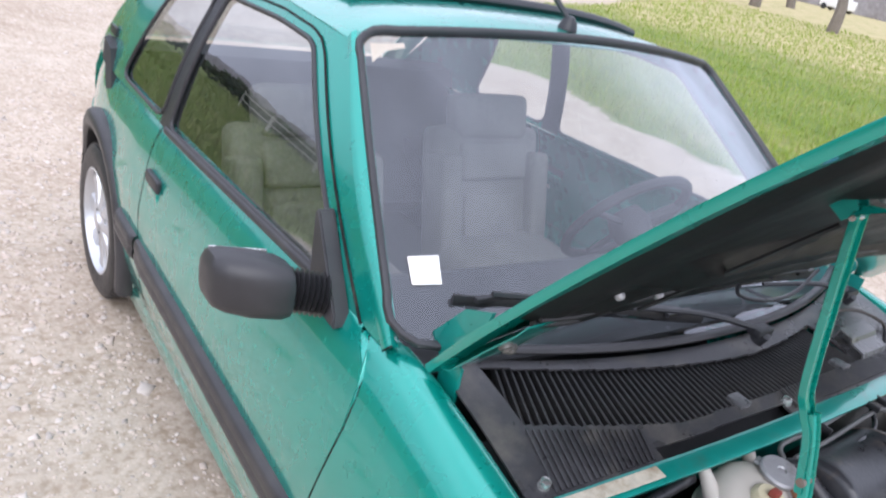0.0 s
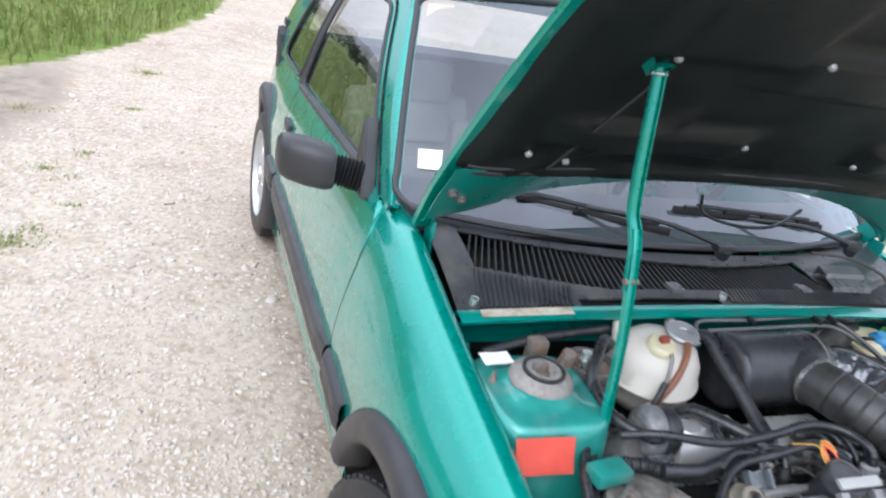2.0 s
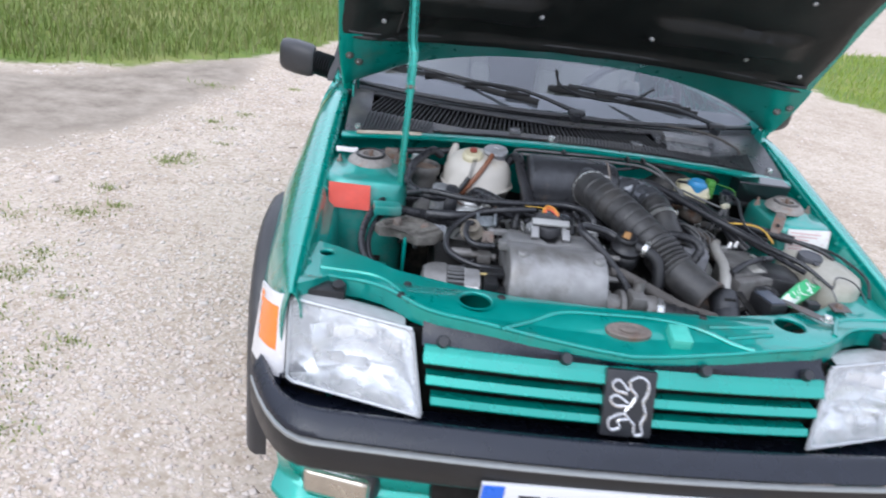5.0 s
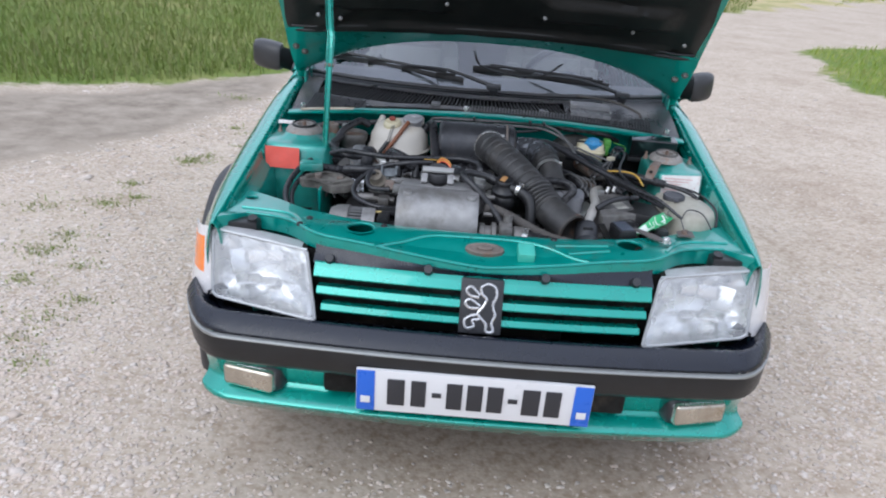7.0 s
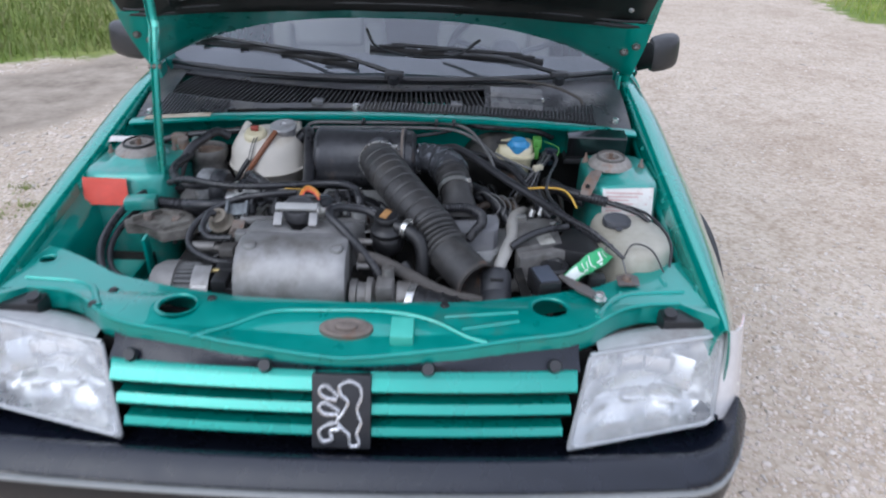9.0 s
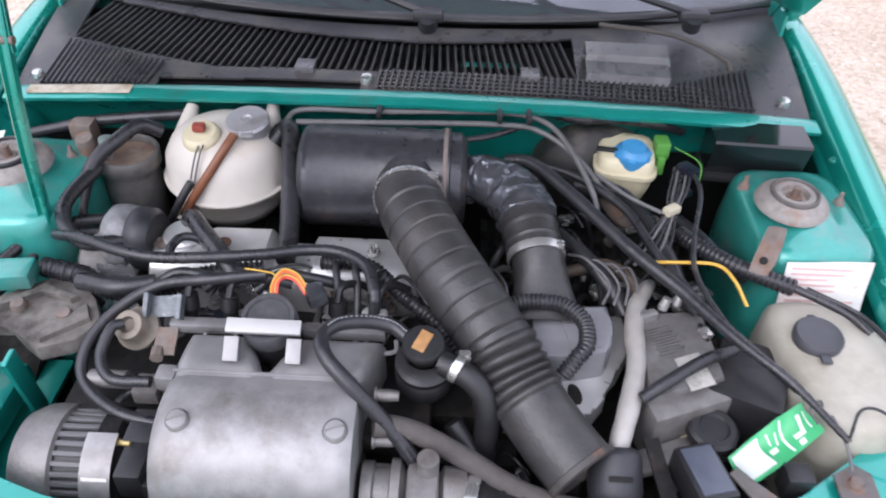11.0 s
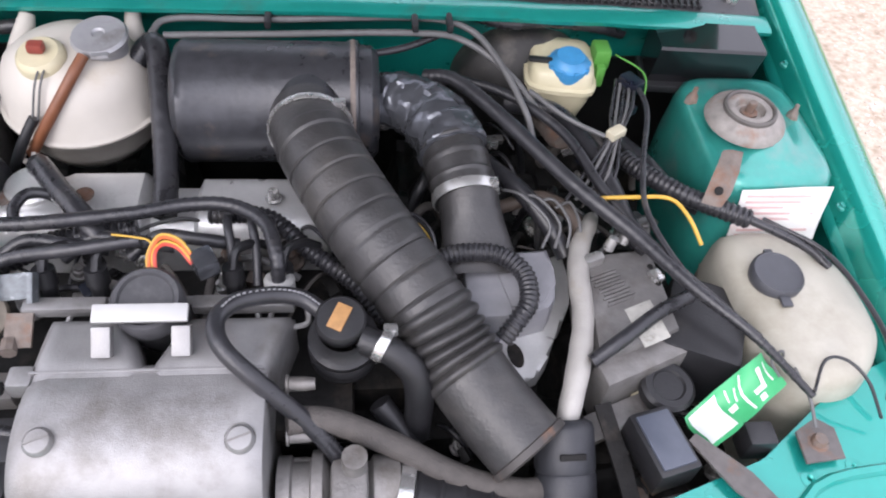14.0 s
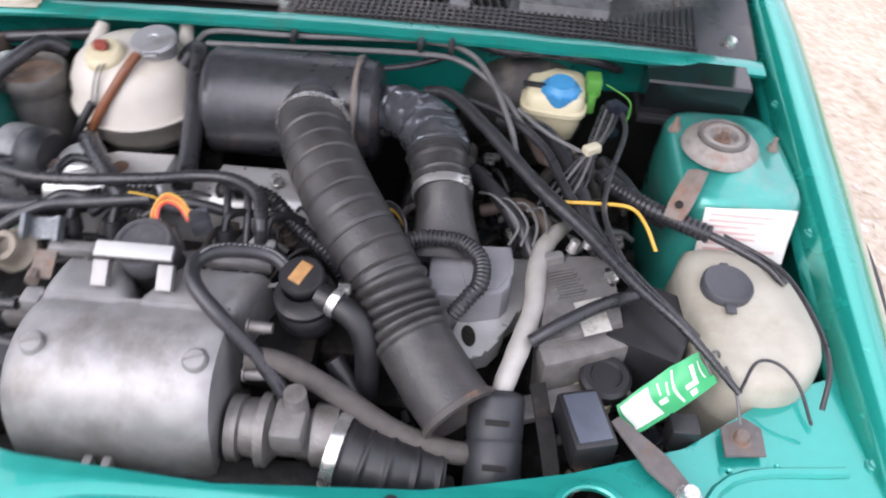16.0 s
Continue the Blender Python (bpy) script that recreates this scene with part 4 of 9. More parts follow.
tube(bm, [foot + Vector((-0.03, 0.055, 0.075)), foot + Vector((-0.16, 0.32, 0.33))], 0.0025, 6, 2)
part("aerial_mast", bm, TRIM, mast)

# tailgate
rows = []
for z, y, w in ((1.262, 2.925, 0.585), (1.20, 3.02, 0.60), (1.05, 3.22, 0.632), (0.93, 3.36, 0.640), (0.88, 3.42, 0.640), (0.80, 3.50, 0.640), (0.74, 3.55, 0.632), (0.60, 3.61, 0.615), (0.50, 3.64, 0.58)):
    rows.append([Vector((u * w, y + 0.03 * (1 - u * u), z - fall(y))) for u in np.linspace(-1, 1, 13)])
hatch = part("tailgate", sheet(B(), rows, 0.004, lambda c: not (0.87 < c.z < 1.14 and abs(c.x) < 0.56)), PAINT, car, "green tailgate")
bm = B()
sheet(bm, [[Vector((u * 0.60, 3.01 + (3.36 - 3.01) * t + 0.03 * (1 - u * u), 1.13 - 0.28 * t)) for u in np.linspace(-1, 1, 9)] for t in (0, 0.5, 1)])
part("tailgate_window", bm, SIDE_GLASS, hatch).visible_shadow = False
bm = B()
box(bm, (0, 3.60, 0.46), (1.22, 0.16, 0.17), 0.05, seg=3)
part("rear_bumper", bm, TRIM_GREY, car, "black plastic rear bumper")
for s in (-1, 1):
    bm = B()
    box(bm, (0.545 * s, 3.615, 0.66), (0.09, 0.08, 0.2), 0.02, seg=3)
    part("tail_lamp", bm, mat("red_lamp_lens", (0.45, 0.01, 0.01), 0.2, 0, 0.05, 20, coat=0.5), car, "red tail lamp lens")


# ---- wheels ----
def wheel(x, y, s, turn=0.0):
    hub = (x, y, HUB_Z)
    m = axis_frame(hub, (s * math.cos(turn), s * math.sin(turn), 0))
    bm = B()
    lathe(bm, [(0.186, -0.175), (0.225, -0.185), (0.262, -0.18), (0.271, -0.165), (0.272, -0.02), (0.268, -0.004), (0.250, 0.006), (0.215, 0.006), (0.190, 0.0), (0.186, -0.02), (0.186, -0.175)], m, 48)
    tyre = part("wheel", bm, RUBBER, car, "black road tyre on a silver wheel", 30)
    bm = B()
    for k in range(64):
        a = 2 * math.pi * k / 64
        for row, h in enumerate((-0.14, -0.045)):
            g = a + row * 0.05
            box(bm, m @ Vector((0.2725 * math.cos(g), 0.2725 * math.sin(g), h)), (0.07, 0.017, 0.006), 0, m.to_3x3() @ Matrix.Rotation(g, 3, "Z") @ Matrix(((0, 0, 1), (0, 1, 0), (-1, 0, 0))))
    part("tread", bm, RUBBER, tyre)
    bm = B()
    lathe(bm, [(0.190, 0.002), (0.184, 0.004), (0.176, -0.008), (0.168, -0.045), (0.160, -0.06), (0.155, -0.16)], m, 48)
    part("rim", bm, WHEEL, tyre, "silver painted rim")
    bm = B()
    lathe(bm, [(0, 0.0), (0.03, 0.002), (0.034, -0.008), (0.055, -0.012), (0.07, -0.03)], m, 32)
    part("wheel_face", bm, WHEEL, tyre, "silver wheel hub face")
    for k in range(8):
        g = 2 * math.pi * k / 8
        rows = []
        for r, h, wd in ((0.045, -0.010, 0.020), (0.09, -0.016, 0.024), (0.135, -0.02, 0.030), (0.170, -0.018, 0.042)):
            row = []
            for q, d in ((-1, -0.02), (-0.75, 0.0), (0, 0.006), (0.75, 0.0), (1, -0.02)):
                a = Vector((r, q * wd, h + d))
                row.append(m @ (Matrix.Rotation(g, 3, "Z") @ a))
            rows.append(row)
        part("spoke", sheet(B(), rows), WHEEL, tyre)
    bm = B()
    lathe(bm, [(0.0, -0.05), (0.155, -0.05), (0.16, -0.07), (0, -0.07)], m, 32)
    part("brake_disc", bm, DARK, tyre)


for y in (AXLE_F, AXLE_R):
    for s in (-1, 1):
        wheel((0.758 if y < 1 else 0.738) * s, y, s, radians(14) if y < 1 else 0.0)


# ---- door mirrors ----
def door_mirror(s):
    rows = []
    far = 0.906 if s < 0 else 0.880
    for f, yc, zc, d, h in ((0.0, 1.428, 0.886, 0.030, 0.036), (0.03, 1.429, 0.887, 0.040, 0.046), (0.15, 1.434, 0.888, 0.046, 0.052), (0.5, 1.452, 0.891, 0.050, 0.054), (0.80, 1.470, 0.893, 0.047, 0.051), (0.93, 1.478, 0.894, 0.040, 0.045), (0.98, 1.482, 0.894, 0.030, 0.034), (1.0, 1.484, 0.894, 0.016, 0.020)):
        x = 0.782 + (far - 0.782) * f
        ringp = []
        for k in range(24):
            a = 2 * math.pi * k / 24
            c, q = math.cos(a), math.sin(a)
            f = (abs(c) ** 3.2 + abs(q) ** 3.2) ** (-1 / 3.2)
            ringp.append(Vector((x * s, yc + d * c * f, zc + h * q * f)))
        rows.append(ringp + ringp[:1])
    bm = sheet(B(), rows)
    bmesh.ops.remove_doubles(bm, verts=bm.verts[:], dist=0.0005)
    bmesh.ops.holes_fill(bm, edges=[e for e in bm.edges if e.is_boundary])
    shellp = part("door_mirror", bm, FADED, car, "black plastic door mirror on a ribbed neck", 40)
    bm = B()
    prof = []
    for k in range(8):
        prof += [(0.031, 0.0088 * k), (0.0395, 0.0088 * k + 0.0044)]
    lathe(bm, prof, axis_frame((0.719 * s, 1.406, 0.876), (0.95 * s, 0.30, 0.14)) @ Matrix.Diagonal((0.95, 1.0, 1, 1)), 24)
    part("mirror_bellows", bm, RUBBER, shellp, "ribbed rubber neck")
    bm = B()
    prof = [(1.345, 0.846), (1.430, 0.852), (1.455, 0.872), (1.470, 0.905), (1.512, 0.990), (1.500, 0.992), (1.352, 0.866)]
    base = [Vector(((0.700 - 0.22 * (z - 0.87)) * s, y, z)) for y, z in prof]
    tops = [Vector(((0.729 - 0.20 * (z - 0.87)) * s, y, z)) for y, z in prof]
    lo, hi = [bm.verts.new(q) for q in base], [bm.verts.new(q) for q in tops]
    bm.faces.new(hi)
    for k in range(len(lo)):
        bm.faces.new((lo[k], lo[(k + 1) % len(lo)], hi[(k + 1) % len(lo)], hi[k]))
    bmesh.ops.bevel(bm, geom=list(bm.edges), offset=0.003, segments=2, affect="EDGES")
    part("mirror_base", bm, FADED, shellp)
    bm = B()
    box(bm, (0.842 * s, 1.506, 0.892), (0.095, 0.004, 0.075), 0.001, Matrix.Rotation(radians(20 * s), 3, "Z"))
    part("mirror_glass", bm, CHROME, shellp, "mirror glass")


for s in (-1, 1):
    door_mirror(s)


# ---- cabin ----
bm = B()
box(bm, (0, 2.2, 0.26), (1.34, 2.2, 0.06), 0.01)
part("cabin_floor", bm, INTERIOR, car)
bm = B()
rows = [[Vector((u * 0.66, y + 0.04 * u * u, z)) for u in np.linspace(-1, 1, 15)] for y, z in ((1.14, 0.862), (1.30, 0.880), (1.42, 0.872), (1.50, 0.83), (1.53, 0.74), (1.48, 0.60), (1.40, 0.42))]
sheet(bm, rows, 0.01)
part("dashboard", bm, INTERIOR, car, "dark plastic dashboard")
bm = B()
rows = [[Vector((u * 0.70, y, z)) for u in (-1, 0, 1)] for y, z in ((2.75, 0.40), (2.95, 0.55), (3.02, 0.88), (3.1, 0.90))]
sheet(bm, rows, 0.08)
part("rear_bench", bm, INTERIOR, car, "dark cloth rear bench")


def seat(x):
    bm = B()
    box(bm, (x, 1.98, 0.46), (0.46, 0.50, 0.16), 0.05, seg=3)
    st = part("front_seat", bm, FABRIC, car, "dark cloth front seat")
    lean = Matrix.Rotation(radians(-18), 3, "X")
    for name, c, size in (("seat_back", (x, 2.26, 0.73), (0.44, 0.12, 0.55)), ("side_bolster", (x - 0.19, 2.21, 0.70), (0.08, 0.14, 0.46)), ("side_bolster", (x + 0.19, 2.21, 0.70), (0.08, 0.14, 0.46)), ("back_cushion", (x, 2.20, 0.70), (0.24, 0.05, 0.20)),
                          ("back_cushion", (x, 2.255, 0.90), (0.28, 0.06, 0.13)), ("headrest", (x, 2.33, 1.03), (0.30, 0.10, 0.15))):
        bm = B()
        box(bm, Vector(c) - Vector((0, 0, 0.125)), size, min(size) * 0.35, lean, 3)
        part(name, bm, FABRIC, st)


for x in (-0.34, 0.34):
    seat(x)
bm = B()
m = axis_frame((0.35, 1.66, 0.83), (0, 0.85, 0.53))
ring = [m @ Vector((0.185 * math.cos(a), 0.185 * math.sin(a), 0)) for a in np.linspace(0, 2 * math.pi, 33)]
tube(bm, ring, 0.015, 8, 1, caps=False)
for a in (0.3, math.pi - 0.3, -math.pi / 2):
    tube(bm, [m @ Vector((0, 0, -0.02)), m @ Vector((0.18 * math.cos(a), 0.18 * math.sin(a), 0))], 0.016, 8, 2, flat=0.6)
lathe(bm, [(0, 0.02), (0.05, 0.015), (0.06, -0.02), (0.03, -0.2)], m, 20)
part("steering_wheel", bm, INTERIOR, car, "black steering wheel")
bm = B()
box(bm, (-0.63, 2.05, 0.60), (0.05, 0.06, 0.03), 0.008)
part("seat_belt_buckle", bm, mat("red_buckle", (0.5, 0.05, 0.04), 0.4, 0, 0.1, 20), car, "red belt buckle")


# ---- bonnet, propped open ----
HINGE, LIFT, LONG = Vector((0, 1.168, 0.874)), radians(48.5), 1.05


def bonnet_point(u, t, h=0.0):
    """u across (-1 to 1), t metres from the hinge line to the nose, h above the skin's plane."""
    x = u * (0.666 + 0.013 * min(1.0, t / 0.15) - 0.004 * t)
    crown = 0.018 * (1 - u * u) + (0.035 - 0.015 * u**4) * math.sin(math.pi * min(1, t / LONG)) - 0.02 * (t / LONG) ** 4
    d = Vector((0, -math.cos(LIFT), math.sin(LIFT)))
    up = Vector((0, math.sin(LIFT), math.cos(LIFT)))
    return HINGE + Vector((x, 0, 0)) + d * t + up * (crown + h)


def rear_edge(u):
    return 0.005 + 0.185 * (1 - abs(u) ** 2.6)


rows = []
for k in range(25):
    f = k / 24
    rows.append([bonnet_point(u, rear_edge(u) + (LONG - 0.02 * u * u - rear_edge(u)) * f, 0.006) for u in np.linspace(-1, 1, 29)])
bonnet = part("bonnet", sheet(B(), rows, 0.003), PAINT, car, "green bonnet propped open, black felt lining underneath", 50)
for s in (-1, 1):
    bm = B()
    sheet(bm, [[bonnet_point(s, t, h) + Vector((-s * dx, 0, 0)) for dx, h in ((0.0, 0.0075), (-0.001, 0.001), (0.002, -0.006), (0.030, -0.008), (0.032, 0.0))] for t in np.linspace(0.0, LONG, 20)], 0.002)
    part("bonnet_edge", bm, PAINT, bonnet, "folded green bonnet edge")
bm = B()
sheet(bm, [[bonnet_point(u, LONG - 0.02 * u * u + dt, h) for u in np.linspace(-1, 1, 25)] for dt, h in ((0.0, 0.0105), (0.006, 0.0), (0.0, -0.012), (-0.05, -0.012))], 0.002)
part("bonnet_nose", bm, PAINT, bonnet, "green bonnet front edge")
def bonnet_plane(u, t, h):
    """A place under the bonnet: like bonnet_point, but h counts from the flat plane of the hinges."""
    x = u * (0.666 + 0.013 * min(1.0, t / 0.15) - 0.004 * t)
    return HINGE + Vector((x, -math.cos(LIFT) * t + math.sin(LIFT) * h, math.sin(LIFT) * t + math.cos(LIFT) * h))


def crown_height(u, t):
    q = bonnet_point(u, t) - HINGE
    return q.y * math.sin(LIFT) + q.z * math.cos(LIFT)


def lining_height(u, t):
    """The lining lies well below the crowned skin, in a tray that rises to the folded edges."""
    h = 0.018 * (1 - u * u) - 0.012 + 0.006 * math.sin(math.pi * min(1.0, t / LONG))
    edge = max(0.0, (abs(u) - 0.93) / 0.06, (t - LONG + 0.10) / 0.10)
    return h + (crown_height(u, t) - 0.004 - h) * min(1.0, edge)


def lining_start(u):
    return 0.238 + 0.036 * (1 - u * u)


rows = []
for f, drop in ((0.0, 0.0), (0.03, 0.25), (0.07, 0.7), (0.14, 1.0), (0.3, 1.0), (0.6, 1.0), (0.9, 1.0), (1.0, 0.9)):
    row = []
    for u in np.linspace(-0.985, 0.985, 41):
        a = rear_edge(u) + 0.004
        t = a + (lining_start(u) + 0.012 - a) * f
        top = crown_height(u, t) + 0.002
        dip = 0.010 * max(0.0, abs(u) - 0.62) / 0.36
        corner = max(0.0, min(1.0, (abs(u) - 0.62) / 0.2))
        row.append(bonnet_plane(u, t, top + (lining_height(min(0.9, max(-0.9, u)), t) - dip + 0.003 - top) * (f + (drop - f) * corner)))
    rows.append(row)
inner = part("bonnet_inner_panel", sheet(B(), rows, 0.002), PAINT_BAY, bonnet, "green inner panel near the hinges", 50)
for s in (-1, 1):
    bm = B()
    for x, t in ((0.619, 0.148), (0.645, 0.172)):
        lathe(bm, [(0, 0.007), (0.006, 0.006), (0.008, 0.002), (0.011, 0.001), (0.011, -0.006)], axis_frame(bonnet_plane(x * s / 0.679, t, -0.018), (0, -math.sin(LIFT), -math.cos(LIFT))), 10)
    part("hinge_bolt", bm, ALLOY_DARK, inner, "zinc hinge bolts")


def lining_relief(x, t):
    """Height of the pressed ribs of the felt lining."""
    h = 0.0
    for cx, ct, wx, wt, amp in ((-0.33, 0.40, 0.17, 0.035, 0.016), (-0.30, 0.25, 0.20, 0.025, 0.010), (0.0, 0.26, 0.34, 0.03, 0.010), (0.33, 0.40, 0.17, 0.035, 0.016), (0.30, 0.25, 0.20, 0.025, 0.010),
                                (0.0, 0.62, 0.24, 0.05, 0.016), (-0.36, 0.75, 0.12, 0.12, 0.014), (0.36, 0.75, 0.12, 0.12, 0.014), (0.0, 0.88, 0.30, 0.03, 0.012)):
        q = max(abs(x - cx) / wx, abs(t - ct) / wt)
        h = max(h, 1.5 * amp * max(0.0, min(1.0, (1.25 - q) * 3)))
    # slanting stiffener from the stay
    d = abs((t - 0.18) * 0.62 - (x + 0.62) * 0.55)
    if -0.62 < x < -0.30:
        h = max(h, 0.014 * max(0.0, 1 - d / 0.03))
    return h


rows = []
for f in np.linspace(0, 1, 70):
    row = []
    for u in np.linspace(-0.985, 0.985, 90):
        t = lining_start(u) + (LONG - 0.045 - lining_start(u)) * f
        row.append(bonnet_plane(u, t, lining_height(u, t) - lining_relief(u * 0.65, t) - 0.004 * noise.noise(Vector((u * 6, t * 9, 1)))))
    rows.append(row)
lining = part("bonnet_lining", sheet(B(), rows), FELT, bonnet, "black pressed felt insulation", 60)
bm = B()
for off, r in ((0.0, 0.007), (0.016, 0.004)):
    tube(bm, [bonnet_plane(u, lining_start(u) + off, lining_height(u, 0.25) - 0.005) for u in np.linspace(-0.955, 0.955, 24)], r, 8, 2)
part("bonnet_seal", bm, RUBBER, bonnet, "black rubber edge strip")
for x, t in ((-0.467, 0.621), (-0.216, 0.660), (-0.552, 0.313), (-0.481, 0.315), (-0.15, 0.40), (0.152, 0.373), (0.492, 0.565), (0.60, 0.300), (0.24, 0.66), (0.0, 0.86), (0.43, 0.335)):
    bm = B()
    p = bonnet_plane(x / 0.675, t, lining_height(x / 0.675, t) - 0.002 - lining_relief(x / 0.675 * 0.65, t))
    d = Vector((0, -math.sin(LIFT), -math.cos(LIFT)))
    lathe(bm, [(0, 0.005), (0.005, 0.004), (0.0068, 0.0015), (0.0072, -0.003)], axis_frame(p, d), 12)
    part("lining_clip", bm, CAP_GREY, lining, "small metal fixing clip")
bm = B()
tube(bm, [bonnet_plane(x / 0.675, t, h) for x, t, h in ((-0.474, 0.57, -0.017), (-0.494, 0.43, -0.020), (-0.512, 0.30, -0.022))], 0.0032, 6, 3)
part("lining_cable", bm, RUBBER, lining, "thin black release cable")
bm = B()
tube(bm, [bonnet_point(-0.08, 0.17, -0.012), bonnet_point(-0.04, 0.13, -0.035), bonnet_point(0.10, 0.12, -0.055), bonnet_point(0.26, 0.12, -0.050), bonnet_point(0.36, 0.15, -0.02)], 0.004, 6, 8)
part("washer_hose", bm, HOSE, bonnet, "thin black washer hose")
for s in (-1, 1):
    bm = B()
    prism(bm, [(0, 0), (0.0, 0.05), (0.10, 0.055), (0.16, 0.03), (0.10, 0.0)], Matrix.Translation((0.625 * s, 1.185, 0.868)) @ Matrix(((0, 0, 1, 0), (-math.cos(LIFT), math.sin(LIFT), 0, 0), (math.sin(LIFT), math.cos(LIFT), 0, 0), (0, 0, 0, 1))), 0.006)
    box(bm, (0.632 * s, 1.15, 0.845), (0.006, 0.05, 0.10), 0.002)
    part("bonnet_hinge", bm, PAINT_BAY, car, "green hinge arm")
# stay
def channel(bm, line, section):
    """A pressed channel swept along a line that runs nearly upright."""
    line = smooth_line(line, 5)
    rows = []
    for i, q in enumerate(line):
        d = (line[min(i + 1, len(line) - 1)] - line[max(i - 1, 0)]).normalized()
        n = d.cross(Vector((1, 0, 0))).normalized()
        rows.append([q + Vector((x, 0, 0)) + n * h for x, h in section])
    return sheet(bm, rows, 0.0015)


U = [(-0.0105, 0.004), (-0.0095, -0.005), (-0.0065, -0.007), (-0.004, -0.001), (0.004, -0.001), (0.0065, -0.007), (0.0095, -0.005), (0.0105, 0.004)]
stay = part("bonnet_stay", channel(B(), [(-0.487, 0.756, 1.316), (-0.486, 0.757, 1.298), (-0.478, 0.735, 1.12), (-0.471, 0.724, 1.078), (-0.4705, 0.708, 1.05), (-0.471, 0.690, 0.985)], U), PAINT, car, "green pressed-steel bonnet stay", 25)
part("stay_leg", channel(B(), [(-0.470, 0.718, 1.078), (-0.470, 0.700, 1.03), (-0.471, 0.665, 0.90), (-0.472, 0.645, 0.775), (-0.472, 0.640, 0.72)], [(x * 0.8, -h) for x, h in U]), PAINT, stay, "green lower half of the stay", 25)
bm = B()
lathe(bm, [(0, -0.0125), (0.0055, -0.0125), (0.0055, 0.0125), (0, 0.0125)], axis_frame((-0.4705, 0.692, 1.000), (1, 0, 0)), 10)
part("stay_rivet", bm, RUST, stay, "dull pivot rivet")
bm = B()
m = Matrix.Translation((-0.487, 0.760, 1.309)) @ Matrix.Rotation(LIFT, 4, "X").inverted()
for x in (-0.0125, 0.0125):
    bm = B()
    prism(bm, [(-0.010, 0.0), (0.010, 0.0), (0.016, 0.026), (-0.016, 0.026)], m @ Matrix.Translation((x - 0.001, 0.002, 0.0)) @ Matrix(((0, 0, 1, 0), (1, 0, 0, 0), (0, 1, 0, 0), (0, 0, 0, 1))), 0.002, 0.0)
    part("stay_cheek", bm, PAINT_BAY, bonnet, "green stay bracket cheek")
bm = B()
lathe(bm, [(0, -0.0135), (0.0035, -0.0135), (0.0035, 0.0135), (0, 0.0135)], axis_frame((-0.487, 0.759, 1.307), (1, 0, 0)), 10)
part("stay_pin", bm, STEEL, stay, "steel pivot pin")

# ---- cowl and scuttle ----
def flange_y(x):
    return 0.878 + 0.042 * (x / 0.6) ** 2


def flange_z(x):
    return 0.853 - 0.045 * (x / 0.64) ** 2


def cowl_point(x, t, h=0.0):
    """t from the front of the scuttle to the windscreen's foot."""
    y0 = flange_y(x) + 0.002
    y1 = 1.085 + 0.150 * abs(x / 0.69) ** 2.2 - 0.012
    return Vector((x, y0 + (y1 - y0) * t, flange_z(x) - 0.003 + (0.873 - flange_z(x)) * t + 0.006 * math.sin(math.pi * t) + h))


def cowl_at(x, back, h=0.0):
    """A place on the cowl, so many metres behind its front edge."""
    y1 = 1.073 + 0.150 * abs(x / 0.69) ** 2.2
    return cowl_point(x, back / (y1 - flange_y(x) - 0.002), h)


def slat_near(x):
    return 0.046 + 0.073 * (max(0.0, abs(x) - 0.30) / 0.29) ** 1.2


def slat_far(x):
    return 0.143 + 0.092 * (abs(x) / 0.56) ** 1.6


COWL = mat("dusty_black_cowl_plastic", (0.046, 0.045, 0.049), 0.33, 0, 0.25, 14, 0.3, 600, stain=(0.15, 0.136, 0.115), stain_scale=9, stain_at=(0.50, 0.82))
def cowl_solid(c):
    """Where the cowl is closed: not in the front slot and not under the slats."""
    back = c.y - flange_y(c.x) - 0.002
    if -0.395 < c.x < -0.075 and back < 0.022:
        return False
    return not (-0.572 < c.x < 0.262 and slat_near(c.x) + 0.002 < back < slat_far(c.x) - 0.002)


cowl = part("cowl_panel", sheet(B(), [[cowl_point(x, t) for x in np.linspace(-0.635, 0.635, 180)] for t in np.linspace(0, 1, 70)], 0.004, cowl_solid), COWL, car, "dusty black plastic cowl panel with slots")
# near-black sheets paint the shade below the slats and in the front slot
part("slat_shade", sheet(B(), [[cowl_point(x, t, -0.032) for x in np.linspace(-0.61, 0.30, 40)] for t in np.linspace(0.05, 0.97, 12)]), DARK, cowl, "near-black sheet for the shade under the slats")
part("slot_shade", sheet(B(), [[cowl_at(x, t, -0.022) for x in np.linspace(-0.41, -0.06, 12)] for t in (-0.006, 0.015, 0.04)], 0.002), RUBBER, cowl, "black sheet for the shade in the cowl's front slot")
bm = B()
box(bm, (0, 0, -0.008), (0.0044, 0.112, 0.016), 0.0012, seg=1)
slat = part("cowl_slat", bm, mat("dull_black_slat", (0.019, 0.0188, 0.020), 0.55, 0, 0.25, 20, 0.2, 500, stain=(0.05, 0.046, 0.042), stain_scale=12, stain_at=(0.55, 0.85)), cowl)
